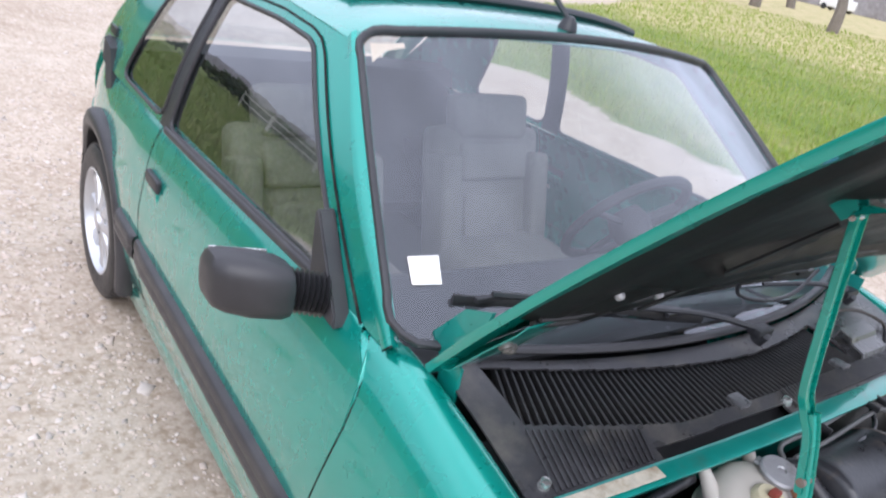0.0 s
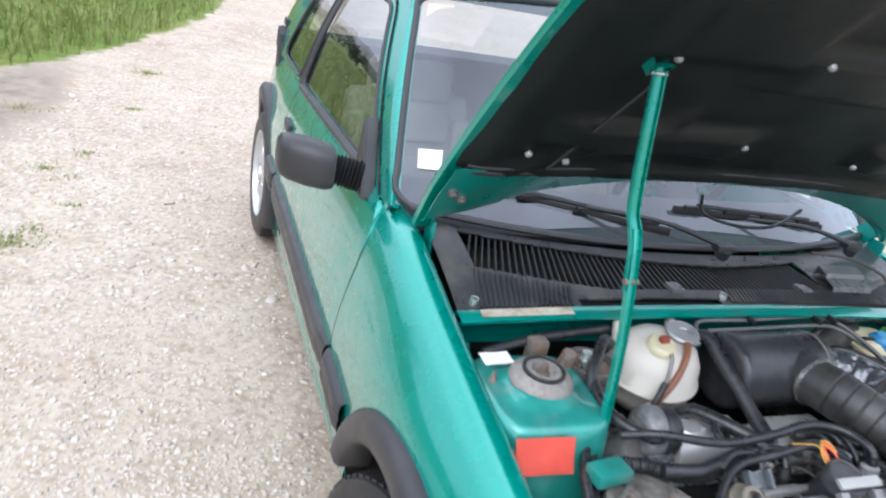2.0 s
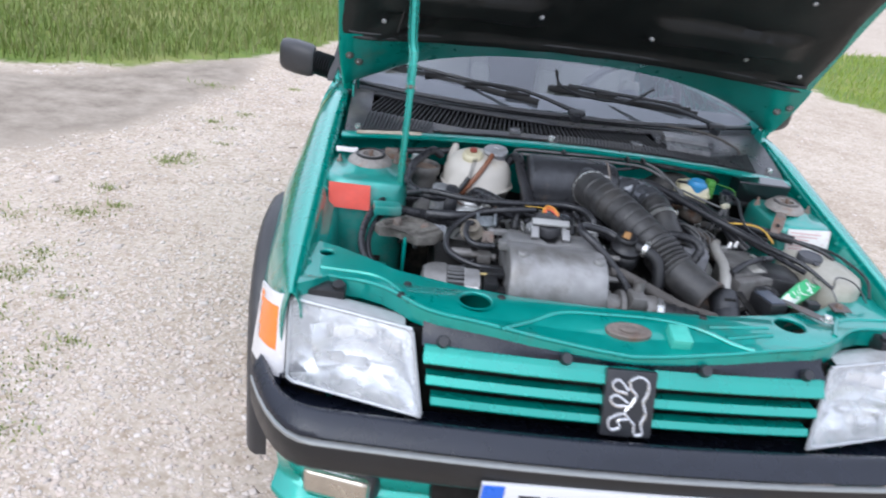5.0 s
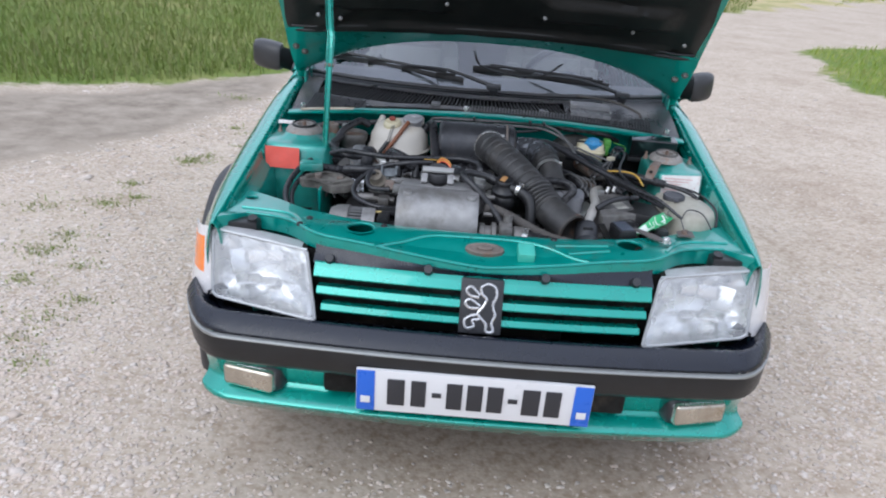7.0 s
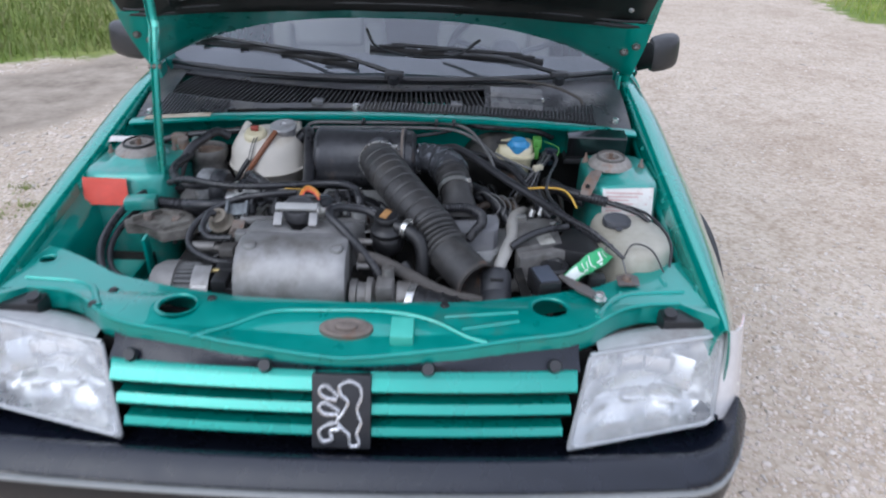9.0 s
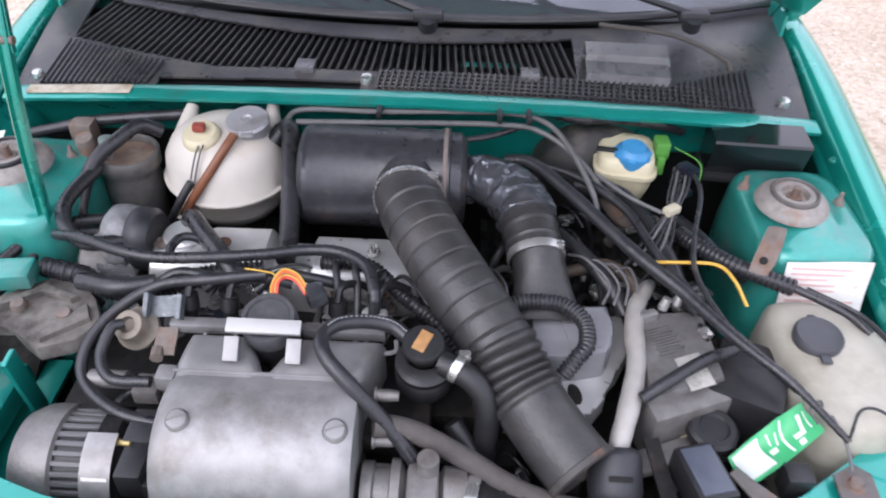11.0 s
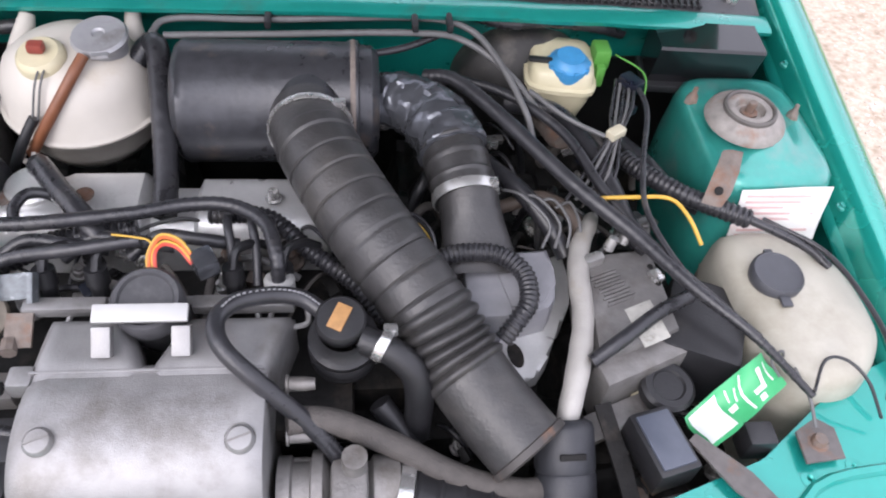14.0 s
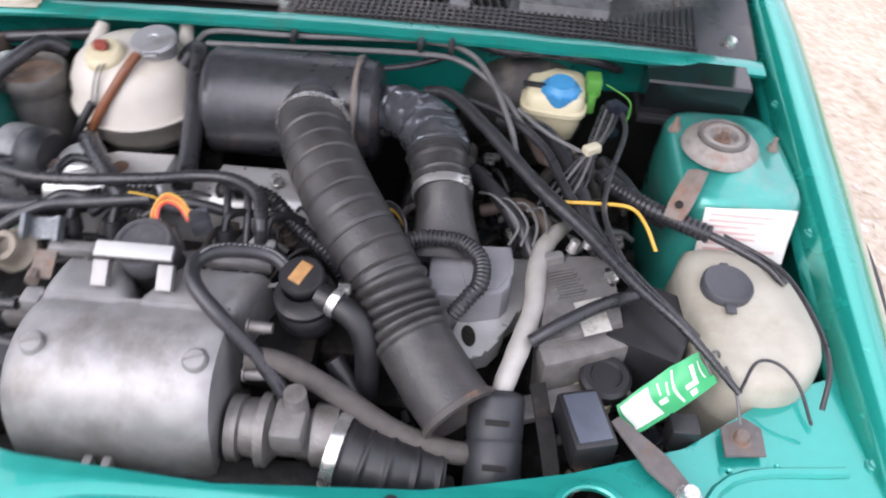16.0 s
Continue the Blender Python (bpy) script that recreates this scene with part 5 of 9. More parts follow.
for k, x in enumerate(np.arange(-0.585, 0.57, 0.0134)):
    if 0.262 < x < 0.41:
        continue
    p, q = cowl_at(x, slat_near(x), 0.0015), cowl_at(x * 0.92, slat_far(x), -0.006)
    ob = slat if k == 0 else slat.copy()
    if k:
        scene.collection.objects.link(ob)
    d = q - p
    ob.matrix_parent_inverse = Matrix()
    ob.matrix_basis = Matrix.Translation((p + q) / 2) @ Matrix.Rotation(math.atan2(-d.x, d.y), 4, "Z") @ Matrix.Rotation(math.atan2(d.z, d.y), 4, "X") @ Matrix.Diagonal((1, d.length / 0.112, 1, 1))
WORN_COVER = mat("worn_grey_cover", (0.11, 0.11, 0.115), 0.30, 0, 0.25, 20, 0.1, 200, stain=(0.25, 0.24, 0.22), stain_scale=10, stain_at=(0.5, 0.8))
for x, b in ((-0.165, 0.052), (0.185, 0.054)):
    bm = B()
    p = cowl_at(x, b, 0.002)
    box(bm, p, (0.030, 0.032, 0.010), 0.002)
    part("slat_block", bm, WORN_COVER, cowl, "worn grey block between the slats")
part("cowl_opening", sheet(B(), [[cowl_at(x, b, -0.024) for x in np.linspace(0.078, 0.178, 6)] for b in (0.108, 0.116, 0.124)]), PAINT_BAY, cowl, "green metal seen through an opening")
# fine grating on the ramp before the slats
bm = B()
for x in np.arange(-0.050, 0.545, 0.0098):
    a, b = cowl_at(x, 0.006, 0.003), cowl_at(x + 0.004, 0.046 + 0.05 * max(0.0, x - 0.40) / 0.14, 0.003)
    box(bm, (a + b) / 2, (0.0036, (b - a).length, 0.007), 0, Matrix.Rotation(math.atan2(a.x - b.x, b.y - a.y), 3, "Z") @ Matrix.Rotation(math.atan2(b.z - a.z, b.y - a.y), 3, "X"))
for back in (0.010, 0.019, 0.028, 0.037, 0.046):
    tube(bm, [cowl_at(x, back, 0.0025) for x in np.linspace(-0.050, 0.54, 14)], 0.0013, 5, 1)
tagged(part("cowl_grating", bm, COWL, cowl, "fine black air grating"), kind="stuff")
# black sheet on the closed panel, painting shade between the bars
part("grating_shade", sheet(B(), [[cowl_at(x, b, 0.0012) for x in np.linspace(-0.052, 0.542, 30)] for b in (0.006, 0.046)]), RUBBER, cowl, "black sheet for the shade between the grating bars")
for k in range(19):
    x = -0.590 + 0.0098 * k
    bm = B()
    tube(bm, [cowl_at(x, 0.004, 0.003), cowl_at(x + 0.016, slat_near(x + 0.016) - 0.010, 0.003)], 0.0030, 5, 1)
    part("cowl_rib", bm, COWL, cowl)
bm = B()
sheet(bm, [[cowl_at(x, b, h) for x in np.linspace(0.272, 0.405, 8)] for b, h in ((0.042, 0.003), (0.046, 0.016), (0.074, 0.018), (0.078, 0.027), (0.108, 0.029), (0.114, 0.004))], 0.003)
part("cowl_cover", bm, WORN_COVER, cowl, "grey stepped plastic cowl cover", 30)
for x, b in ((-0.066, 0.022), (0.594, 0.028), (-0.60, 0.020), (0.405, 0.095)):
    bm = B()
    lathe(bm, [(0, 0.008), (0.008, 0.006), (0.010, 0), (0.010, -0.006)], axis_frame(cowl_at(x, b, 0.004), (0, -0.2, 1)), 14)
    part("cowl_screw", bm, STEEL, cowl, "bright screw head")
hose("drain_tube", [cowl_at(0.30, 0.16, 0.03), cowl_at(0.42, 0.135, 0.030), cowl_at(0.50, 0.10, 0.018), cowl_at(0.515, 0.085, 0.008)], 0.004, CLOTH_HOSE, "thin grey tube over the cowl", cowl)
bm = B()
rows = []
for dy, dz in ((0.004, -0.012), (0.001, 0.0), (-0.006, 0.002), (-0.029, -0.001), (-0.0345, -0.004), (-0.033, -0.010), (-0.014, -0.018), (0.012, -0.05), (0.025, -0.09), (0.043, -0.25), (0.043, -0.47)):
    rows.append([Vector((x, min(0.932, flange_y(x) + dy) if dz < -0.1 else flange_y(x) + dy, flange_z(x) + dz + 0.0016 * noise.noise(Vector((x * 14, 0, 3))))) for x in np.linspace(-0.64, 0.64, 65)])
sheet(bm, rows, 0.002)
bulkhead = part("bulkhead", bm, PAINT_BAY, car, "green painted bulkhead with a folded top flange")
bm = B()
sheet(bm, [[Vector((x, flange_y(x) + dy, flange_z(x) + dz)) for x in np.linspace(-0.60, -0.425, 9)] for dy, dz in ((-0.007, 0.0045), (-0.028, 0.002))], 0.001)
part("sealing_strip", bm, mat("worn_cream_sealant", (0.50, 0.46, 0.37), 0.7, 0, 0.25, 30, stain=(0.2, 0.13, 0.06), stain_scale=16, stain_at=(0.46, 0.66)), bulkhead, "cream sealant strip")

# added black sheet: darkens the lower bulkhead as shade and clutter would
rows = [[Vector((x, 0.916 - 0.006 * noise.noise(Vector((x * 9, z * 9, 5))), z)) for x in np.linspace(-0.60, 0.60, 41)] for z in np.linspace(0.40, 0.745, 16)]
part("bulkhead_shade_sheet", sheet(B(), rows, 0.004), FELT, bulkhead, "black sheet for the shade low on the bulkhead")

# ---- engine bay shell ----
for s in (-1, 1):
    rows = []
    for y in np.linspace(0.25, 1.17, 40):
        r = ridge(y)
        rows.append([Vector((x * s, y, z)) for x, z in (((0.652, r - 0.022), (0.648, r - 0.034), (0.644, r - 0.038), (0.6425, r - 0.050), (0.650, r - 0.060), (0.656, 0.52), (0.62, 0.36)) if s > 0 else ((0.648, r - 0.026), (0.640, r - 0.045), (0.628, r - 0.052), (0.618, r - 0.07), (0.612, r - 0.14), (0.60, 0.52), (0.58, 0.36)))])
    inner = part("inner_wing", sheet(B(), rows, 0.003), PAINT_BAY, car, "green painted inner wing")
    for y in (0.32, 0.613, 0.842):
        bm = B()
        lathe(bm, [(0, 0.005), (0.0045, 0.005), (0.005, 0.002), (0.0075, 0.001), (0.0075, -0.002)], axis_frame((0.648 * s, y, ridge(y) - 0.020), (0, 0, 1)), 8)
        part("wing_bolt", bm, PAINT_DUST_SHEEN, inner, "small painted wing bolt")
    # strut tower
    bm = B()
    rows = []
    for z, rx, ry in ((0.45, 0.112, 0.140), (0.70, 0.112, 0.126), (0.756, 0.111, 0.114), (0.768, 0.109, 0.110), (0.775, 0.104, 0.104), (0.777, 0.094, 0.094), (0.781, 0.064, 0.063), (0.791, 0.054, 0.054), (0.7925, 0.034, 0.034)):
        ringp = []
        for k in range(37):
            a = 2 * math.pi * k / 36
            c, q = math.cos(a), math.sin(a)
            f = (abs(c) ** 5 + abs(q) ** 5) ** (-1 / 5)
            ringp.append(Vector(((0.553 + 0.012 * (s > 0) + (rx - 0.024 * (s > 0)) * c * f * 0.92) * s, 0.728 + ry * q * f * 0.95, z)))
        rows.append(ringp)
    sheet(bm, rows)
    bmesh.ops.remove_doubles(bm, verts=bm.verts[:], dist=0.0005)
    tower = part("strut_tower", bm, PAINT_DUST_SHEEN, car, "green suspension strut tower", 50)
    bm = B()
    m = axis_frame((0.552 * s, 0.732, 0.795), (0, -0.05, 1)) if s < 0 else axis_frame((0.543, 0.720, 0.795), (0, -0.05, 1)) @ Matrix.Scale(0.90, 4)
    lathe(bm, [(0.056, -0.004), (0.054, 0.003), (0.047, 0.010), (0.037, 0.015), (0.035, 0.010), (0.032, 0.009), (0.031, 0.017), (0.027, 0.019), (0.021, 0.018), (0.018, 0.009), (0.0, 0.008)], m, 32)
    cup = part("strut_mount", bm, mat("dusty_rusted_mount", (0.27, 0.25, 0.23), 0.65, 0.2, 0.3, 40, 0.4, 200, stain=(0.24, 0.12, 0.07), stain_scale=24, stain_at=(0.54, 0.76)), tower, "rusty strut top mount")
    bm = B()
    lathe(bm, [(0, 0.028), (0.006, 0.028), (0.006, 0.012), (0.012, 0.012), (0.012, 0.006), (0, 0.006)], m, 8)
    part("strut_nut", bm, RUST, cup)
    bm = B()
    lathe(bm, [(0.0305, 0.010), (0.0310, 0.0195), (0.0335, 0.0215), (0.0365, 0.0195), (0.037, 0.010)], m, 32)
    part("strut_seal", bm, RUBBER if s < 0 else mat("dusty_worn_rubber", (0.10, 0.092, 0.085), 0.6, 0, 0.3, 30, 0.3, 200), cup, "dusty rubber ring")
    for a in (15, 140) if s > 0 else (160, 40):
        bm = B()
        lathe(bm, [(0, 0.020), (0.003, 0.020), (0.004, 0.010), (0.0065, 0.008), (0.009, 0), (0.009, -0.004)], axis_frame((0.552 * s + (0.083 if s < 0 else 0.072) * math.cos(radians(a)), 0.722 + 0.085 * math.sin(radians(a)), 0.777), (0, 0, 1)), 6)
        part("mount_bolt", bm, RUST, tower)
bm = B()
box(bm, (0, 0.6, 0.33), (1.2, 0.75, 0.04), 0.01)
part("undertray", bm, DARK, car)


# ---- front panel with latch ----
FX = (0.0, 0.20, 0.38, 0.43, 0.49, 0.53, 0.60, 0.625, 0.657)
FY = (0.112, 0.128, 0.160, 0.182, 0.238, 0.262, 0.268, 0.235, 0.205)
RX = (0.0, 0.20, 0.34, 0.46, 0.54, 0.60, 0.657)
RY = (0.236, 0.250, 0.282, 0.322, 0.378, 0.412, 0.435)
HOLES = [(-0.305, 0.213, 0.036), (0.359, 0.236, 0.035), (-0.615, 0.372, 0.019), (0.50, 0.300, 0.006), (-0.44, 0.262, 0.012), (0.55, 0.31, 0.005), (-0.455, 0.225, 0.008)]


def front_z(x, y):
    c = math.exp(-((x / 0.24) ** 2)) * max(0.0, 1 - (y - 0.11) / 0.12)
    return 0.694 - 0.030 * c + 0.006 * math.sin(min(1, max(0, (y - 0.16) / 0.1)) * math.pi) + 0.012 * max(0, abs(x) - 0.5)


rows = []
for x in np.linspace(-0.655, 0.655, 219):
    y0, y1 = tween(abs(x), FX, FY), tween(abs(x), RX, RY)
    row = [Vector((x, y1 + 0.002, front_z(x, y1) - 0.045)), Vector((x, y1 + 0.001, front_z(x, y1) - 0.010))]
    row += [Vector((x, y1 + (y0 - y1) * k / 56, front_z(x, y1 + (y0 - y1) * k / 56))) for k in range(57)]
    row += [Vector((x, y0 - 0.004, front_z(x, y0) - 0.012)), Vector((x, y0 - 0.003, front_z(x, y0) - 0.040))]
    rows.append(row)
front_panel = part("front_panel", sheet(B(), rows, 0, lambda c: all((c.x - a) ** 2 + (c.y - b) ** 2 > r * r or c.z < 0.64 for a, b, r in HOLES)), PAINT_BAY, car, "green front crossmember panel with round holes", 50)
for a, b, r in HOLES:
    bm = B()
    m = Matrix.Translation((a, b, front_z(a, b) - 0.001))
    lathe(bm, [(r + 0.004, 0.0015), (r - 0.002, 0.002), (r - 0.004, 0.0), (r - 0.004, -0.005)], m, 28)
    part("hole_rim", bm, PAINT_BAY, front_panel)
bm = B()
for pts in ([(-0.26, 0.132), (-0.20, 0.168), (-0.136, 0.203), (-0.06, 0.211), (0.065, 0.212), (0.147, 0.193), (0.21, 0.155), (0.245, 0.138)], [(0.17, 0.20), (0.30, 0.215)], [(0.20, 0.172), (0.30, 0.19)], [(-0.62, 0.30), (-0.5, 0.285), (-0.44, 0.20)], [(0.62, 0.31), (0.5, 0.29), (0.44, 0.205)]):
    tube(bm, [(x, y, front_z(x, y) + 0.001) for x, y in pts], 0.006, 6, 5, flat=0.7)
part("pressed_rib", bm, PAINT_BAY, front_panel)
bm = B()
tube(bm, [(x, tween(abs(x), FX, FY) - 0.001, front_z(x, tween(abs(x), FX, FY)) - 0.001) for x in np.linspace(-0.60, 0.60, 41)], 0.0042, 8, 2)
part("panel_lip", bm, PAINT_BAY, front_panel)
bm = B()
m = Matrix.Translation((0.0, 0.172, front_z(0, 0.172) + 0.002)) @ Matrix.Rotation(radians(13), 4, "X") @ Matrix.Diagonal((1.55, 0.75, 1, 1))
lathe(bm, [(0.031, -0.006), (0.030, 0.004), (0.026, 0.006), (0.022, 0.004), (0.018, 0.003), (0.013, 0.003), (0.012, 0.008), (0.008, 0.010), (0, 0.010)], m, 28)
part("bonnet_latch", bm, RUST, front_panel, "rusty oval bonnet latch plate")
bm = B()
box(bm, (0.098, 0.160, front_z(0.098, 0.16) + 0.010), (0.040, 0.050, 0.024), 0.004, Matrix.Rotation(radians(12), 3, "X"))
part("latch_bracket", bm, mat("light_green_bracket", (0.08, 0.46, 0.37), 0.4, 0.1, 0.1, 20), front_panel, "light green latch bracket")
for x, y in ((-0.44, 0.262), (-0.452, 0.205), (-0.25, 0.235), (0.17, 0.232)):
    bm = B()
    lathe(bm, [(0, 0.005), (0.007, 0.004), (0.009, 0), (0.009, -0.003)], axis_frame((x, y, front_z(x, y)), (0, 0, 1)), 10)
    part("panel_plug", bm, RUBBER, front_panel, "black rubber plug")

# shroud over the grille
bm = B()
rows = []
for x in np.linspace(-0.405, 0.405, 33):
    y0 = tween(abs(x), FX, FY) - 0.004
    rows.append([Vector((x, y0 + 0.004, front_z(x, y0) - 0.018)), Vector((x, y0 - 0.006, 0.652)), Vector((x, 0.112 + 0.018 * (x / 0.42) ** 2, 0.637))])
sheet(bm, rows, 0.004)
shroud = part("grille_shroud", bm, TRIM_GREY, car, "black plastic shroud above the grille")
for x in (-0.365, -0.13, 0.145, 0.36):
    bm = B()
    lathe(bm, [(0, 0.010), (0.010, 0.010), (0.013, 0), (0.013, -0.004)], axis_frame((x, 0.106 + 0.03 * (x / 0.42) ** 2, 0.648), (0, -0.8, 0.6)), 12)
    part("shroud_clip", bm, TRIM, shroud, "black fixing stud")

# grille
grille = None
bm = B()
sheet(bm, [[Vector((x, 0.135 + 0.05 * (x / 0.42) ** 2, z)) for x in np.linspace(-0.43, 0.43, 15)] for z in (0.65, 0.50)], 0.01)
grille = part("grille", bm, DARK, car, "three green grille bars before a dark opening")
for s in (-1, 1):
    for z0, z1, y0, y1, up, end in ((0.609, 0.627, 0.092, 0.105, 0.013, 0.400), (0.570, 0.586, 0.081, 0.091, -0.005, 0.391), (0.533, 0.548, 0.069, 0.076, -0.005, 0.378)):
        rows = []
        for x in np.linspace(0.046, end, 12):
            y = 0.016 * (x / 0.40) ** 2
            rows.append([Vector((x * s, y + a, b)) for a, b in ((y1 + 0.030, z1 + up), (y1 + 0.006, z1 + up * 0.9), (y1 + 0.001, z1 + up * 0.1), (y1, z1), (y0, z0 + 0.003), (y0, z0), (y0 + 0.003, z0 - 0.002), (y0 + 0.035, z0 - 0.001))])
        part("grille_bar", sheet(B(), rows, 0.0015), PAINT, grille, "glossy green grille bar", 20)
bm = B()
box(bm, (0, 0.0855, 0.5765), (0.100, 0.022, 0.130), 0.004, Matrix.Rotation(radians(-20), 3, "X"))
badge = part("grille_badge", bm, TRIM, grille, "black badge plate with a chrome emblem")
bm = B()


def em(x, z):
    return Vector((x * 1.12, 0.0728 + 0.364 * (z - 0.5765) * 1.06, 0.5765 + (z - 0.5785) * 1.06))


for pts in ([(-0.004, 0.622), (0.012, 0.630), (0.028, 0.622), (0.030, 0.604), (0.024, 0.586), (0.030, 0.566), (0.024, 0.548), (0.028, 0.532), (0.014, 0.530), (0.012, 0.546), (0.002, 0.556), (-0.006, 0.568), (0.004, 0.582), (0.010, 0.598), (0.0, 0.608), (-0.004, 0.622)],
            [(-0.004, 0.606), (-0.022, 0.622), (-0.033, 0.616), (-0.026, 0.604), (-0.006, 0.600)], [(-0.002, 0.584), (-0.024, 0.596), (-0.034, 0.588), (-0.024, 0.578), (-0.004, 0.578)], [(-0.006, 0.566), (-0.020, 0.562), (-0.033, 0.552), (-0.028, 0.536), (-0.013, 0.540), (-0.016, 0.552), (0.002, 0.556)]):
    tube(bm, [em(x, z) for x, z in pts], 0.0036, 6, 5)
part("emblem", bm, mat("polished_emblem", (0.62, 0.62, 0.63), 0.28, 0.8, 0.05, 30), badge, "chrome emblem")


# ---- head lamps ----
def head_lamp(s):
    corner = [Vector((0.391 * s, 0.092, 0.496)), Vector((0.662 * s, 0.160, 0.508)), Vector((0.666 * s, 0.204, 0.673)), Vector((0.425 * s, 0.158, 0.654))]

    def q(u, v, d=0.0):
        p = corner[0].lerp(corner[1], u).lerp(corner[3].lerp(corner[2], u), v)
        return p + Vector((-0.02 * s, -1, 0.25)).normalized() * (d + 0.018 * math.sin(math.pi * u) * math.sin(math.pi * v))

    def round_in(u, v):
        return 0.5 + (u - 0.5) * (1 - 0.11 * max(0.0, (abs(2 * v - 1) - 0.72) / 0.28) ** 2)

    bm = B()
    sheet(bm, [[q(round_in(u, v), v, -0.004 - 0.085 * (math.sin(math.pi * u) * math.sin(math.pi * v)) ** 0.5 + 0.006 * math.sin(u * 19) * (abs(v - 0.5) > 0.25)) for u in np.linspace(0, 1, 41)] for v in np.linspace(0, 1, 21)])
    lamp = part("head_lamp", bm, CHROME, car, "clear rectangular head lamp with a silvered reflector", 60)
    bm = B()
    hub = q(0.46, 0.52, -0.055)
    for dx, dz, wx, wz, tip in ((-0.062, 0.022, 0.05, 0.05, 32), (-0.015, 0.032, 0.04, 0.034, 8), (0.03, 0.03, 0.045, 0.034, -12), (0.072, 0.016, 0.05, 0.06, -34), (-0.055, -0.03, 0.06, 0.03, 20), (0.0, -0.036, 0.05, 0.028, 0), (0.055, -0.034, 0.06, 0.032, -18)):
        box(bm, hub + Vector((dx * s, 0.01, dz)), (wx, 0.006, wz), 0.004, Matrix.Rotation(radians(tip * s), 3, "Z") @ Matrix.Rotation(radians(-34 + 900 * dz), 3, "X"))
    part("reflector_facets", bm, CHROME, lamp, "silvered reflector facets")
    bm = B()
    flutes = []
    for k in range(69):
        um = k / 68
        flutes.append((um, (0.0024 if abs(um - 0.46) > 0.2 else 0.0010) if k % 2 else 0.0))
    sheet(bm, [[q(round_in(0.012 + 0.976 * u, v), v, 0.001 + h * (0.02 < v < 0.98)) for u, h in flutes] for v in np.linspace(0.015, 0.985, 9)])
    part("lamp_lens", bm, LAMP_GLASS, lamp, "fluted lamp glass", 80).visible_shadow = False
    bm = B()
    edge = []
    for cu, cv, start in ((0.93, 0.90, 270), (0.93, 0.90, 0), (0.93, 0.90, 90), (0.93, 0.90, 180)):
        for a in range(start, start + 91, 18):
            c, d = math.cos(radians(a)), math.sin(radians(a))
            u = 0.5 + (cu - 0.5) * (1 if start in (270, 0) else -1) + 0.065 * c
            v = 0.5 + (cv - 0.5) * (1 if start in (0, 90) else -1) + 0.09 * d
            edge.append(q(u, v, 0.001))
    tube(bm, edge + edge[:1], 0.0042, 8, 3, caps=False)
    part("lamp_rim", bm, mat("clear_grey_rim", (0.42, 0.43, 0.44), 0.2, 0.1, 0.1, 30, coat=0.6), lamp, "clear plastic lens rim")
    bm = B()
    rows = [[q(u, 1.0, -0.005 - d) + Vector((0, 0.0, h)) for u in np.linspace(0.06, 0.94, 9)] for d, h in ((0.0, 0.002), (0.03, 0.012), (0.07, 0.006), (0.10, -0.03))]
    sheet(bm, rows, 0.002)
    part("lamp_housing", bm, mat("grey_lamp_shell", (0.40, 0.40, 0.40), 0.5, 0.1, 0.15, 20, stain=(0.15, 0.13, 0.1)), lamp, "grey lamp back shell")
    bm = B()
    box(bm, (0.60 * s, 0.245, 0.668), (0.075, 0.05, 0.035), 0.008)
    lathe(bm, [(0, 0.008), (0.012, 0.008), (0.014, -0.02)], axis_frame((0.578 * s, 0.240, 0.686), (0, -0.3, 1)), 14)
    part("lamp_adjuster", bm, RUBBER, lamp, "black lamp adjuster")
    # wrap-round side light and indicator
    rows = []
    for t in np.linspace(0, 1, 16):
        row = []
        for v in np.linspace(0, 1, 14):
            p = Vector((0.668, 0.168, 0.508)).lerp(Vector((0.672, 0.205, 0.678)), v)
            o = Vector((0.750, 0.262, 0.506)).lerp(Vector((0.734, 0.285, 0.660)), v)
            row.append(Vector(((p.x + (o.x - p.x) * t**0.85) * s, p.y + (o.y - p.y) * t**1.7, p.z + (o.z - p.z) * t)))
        rows.append(row)
    ind = part("indicator", sheet(B(), rows, 0.004, lambda c: s > 0 or c.z < 0.560 or c.z > 0.645 or abs(c.x) < 0.690 or abs(c.x) > 0.732), CLEAR_LENS, car, "clear and orange wrap-round indicator lens")
    if s < 0:
        part("orange_lens", sheet(B(), rows, 0.004, lambda c: 0.558 < c.z < 0.647 and 0.688 < abs(c.x) < 0.734), ORANGE, ind, "orange indicator lens")
    else:
        bm = B()
        part("orange_lens", sheet(bm, [[p + Vector((0, 0.004, 0)) for p in r[3:]] for r in rows[8:]], 0.002), mat("pale_pink_lens", (0.75, 0.45, 0.42), 0.25, 0, 0.05, 20, coat=0.5), ind, "faded indicator lens")


for s in (-1, 1):
    head_lamp(s)


# ---- bumper, spoiler, number plate ----
def bumper_line(x):
    u = abs(x) / 0.738
    return -0.028 + 0.045 * u**2 + 0.17 * max(0.0, (u - 0.80) / 0.2) ** 2.2


def wrap(section, material, name, parent, label, x1=0.738, tail=0.0, n=61, thick=0.004):
    rows = []
    for x in np.linspace(-x1, x1, n):
        y = bumper_line(x)
        turn = max(0.0, (abs(x) / 0.738 - 0.86) / 0.14)
        rows.append([Vector((x - math.copysign(d * 0.4 * turn, x), y + d * (1 - 0.5 * turn), z)) for d, z in section])
    return part(name, sheet(B(), rows, thick), material, parent, label, 50)


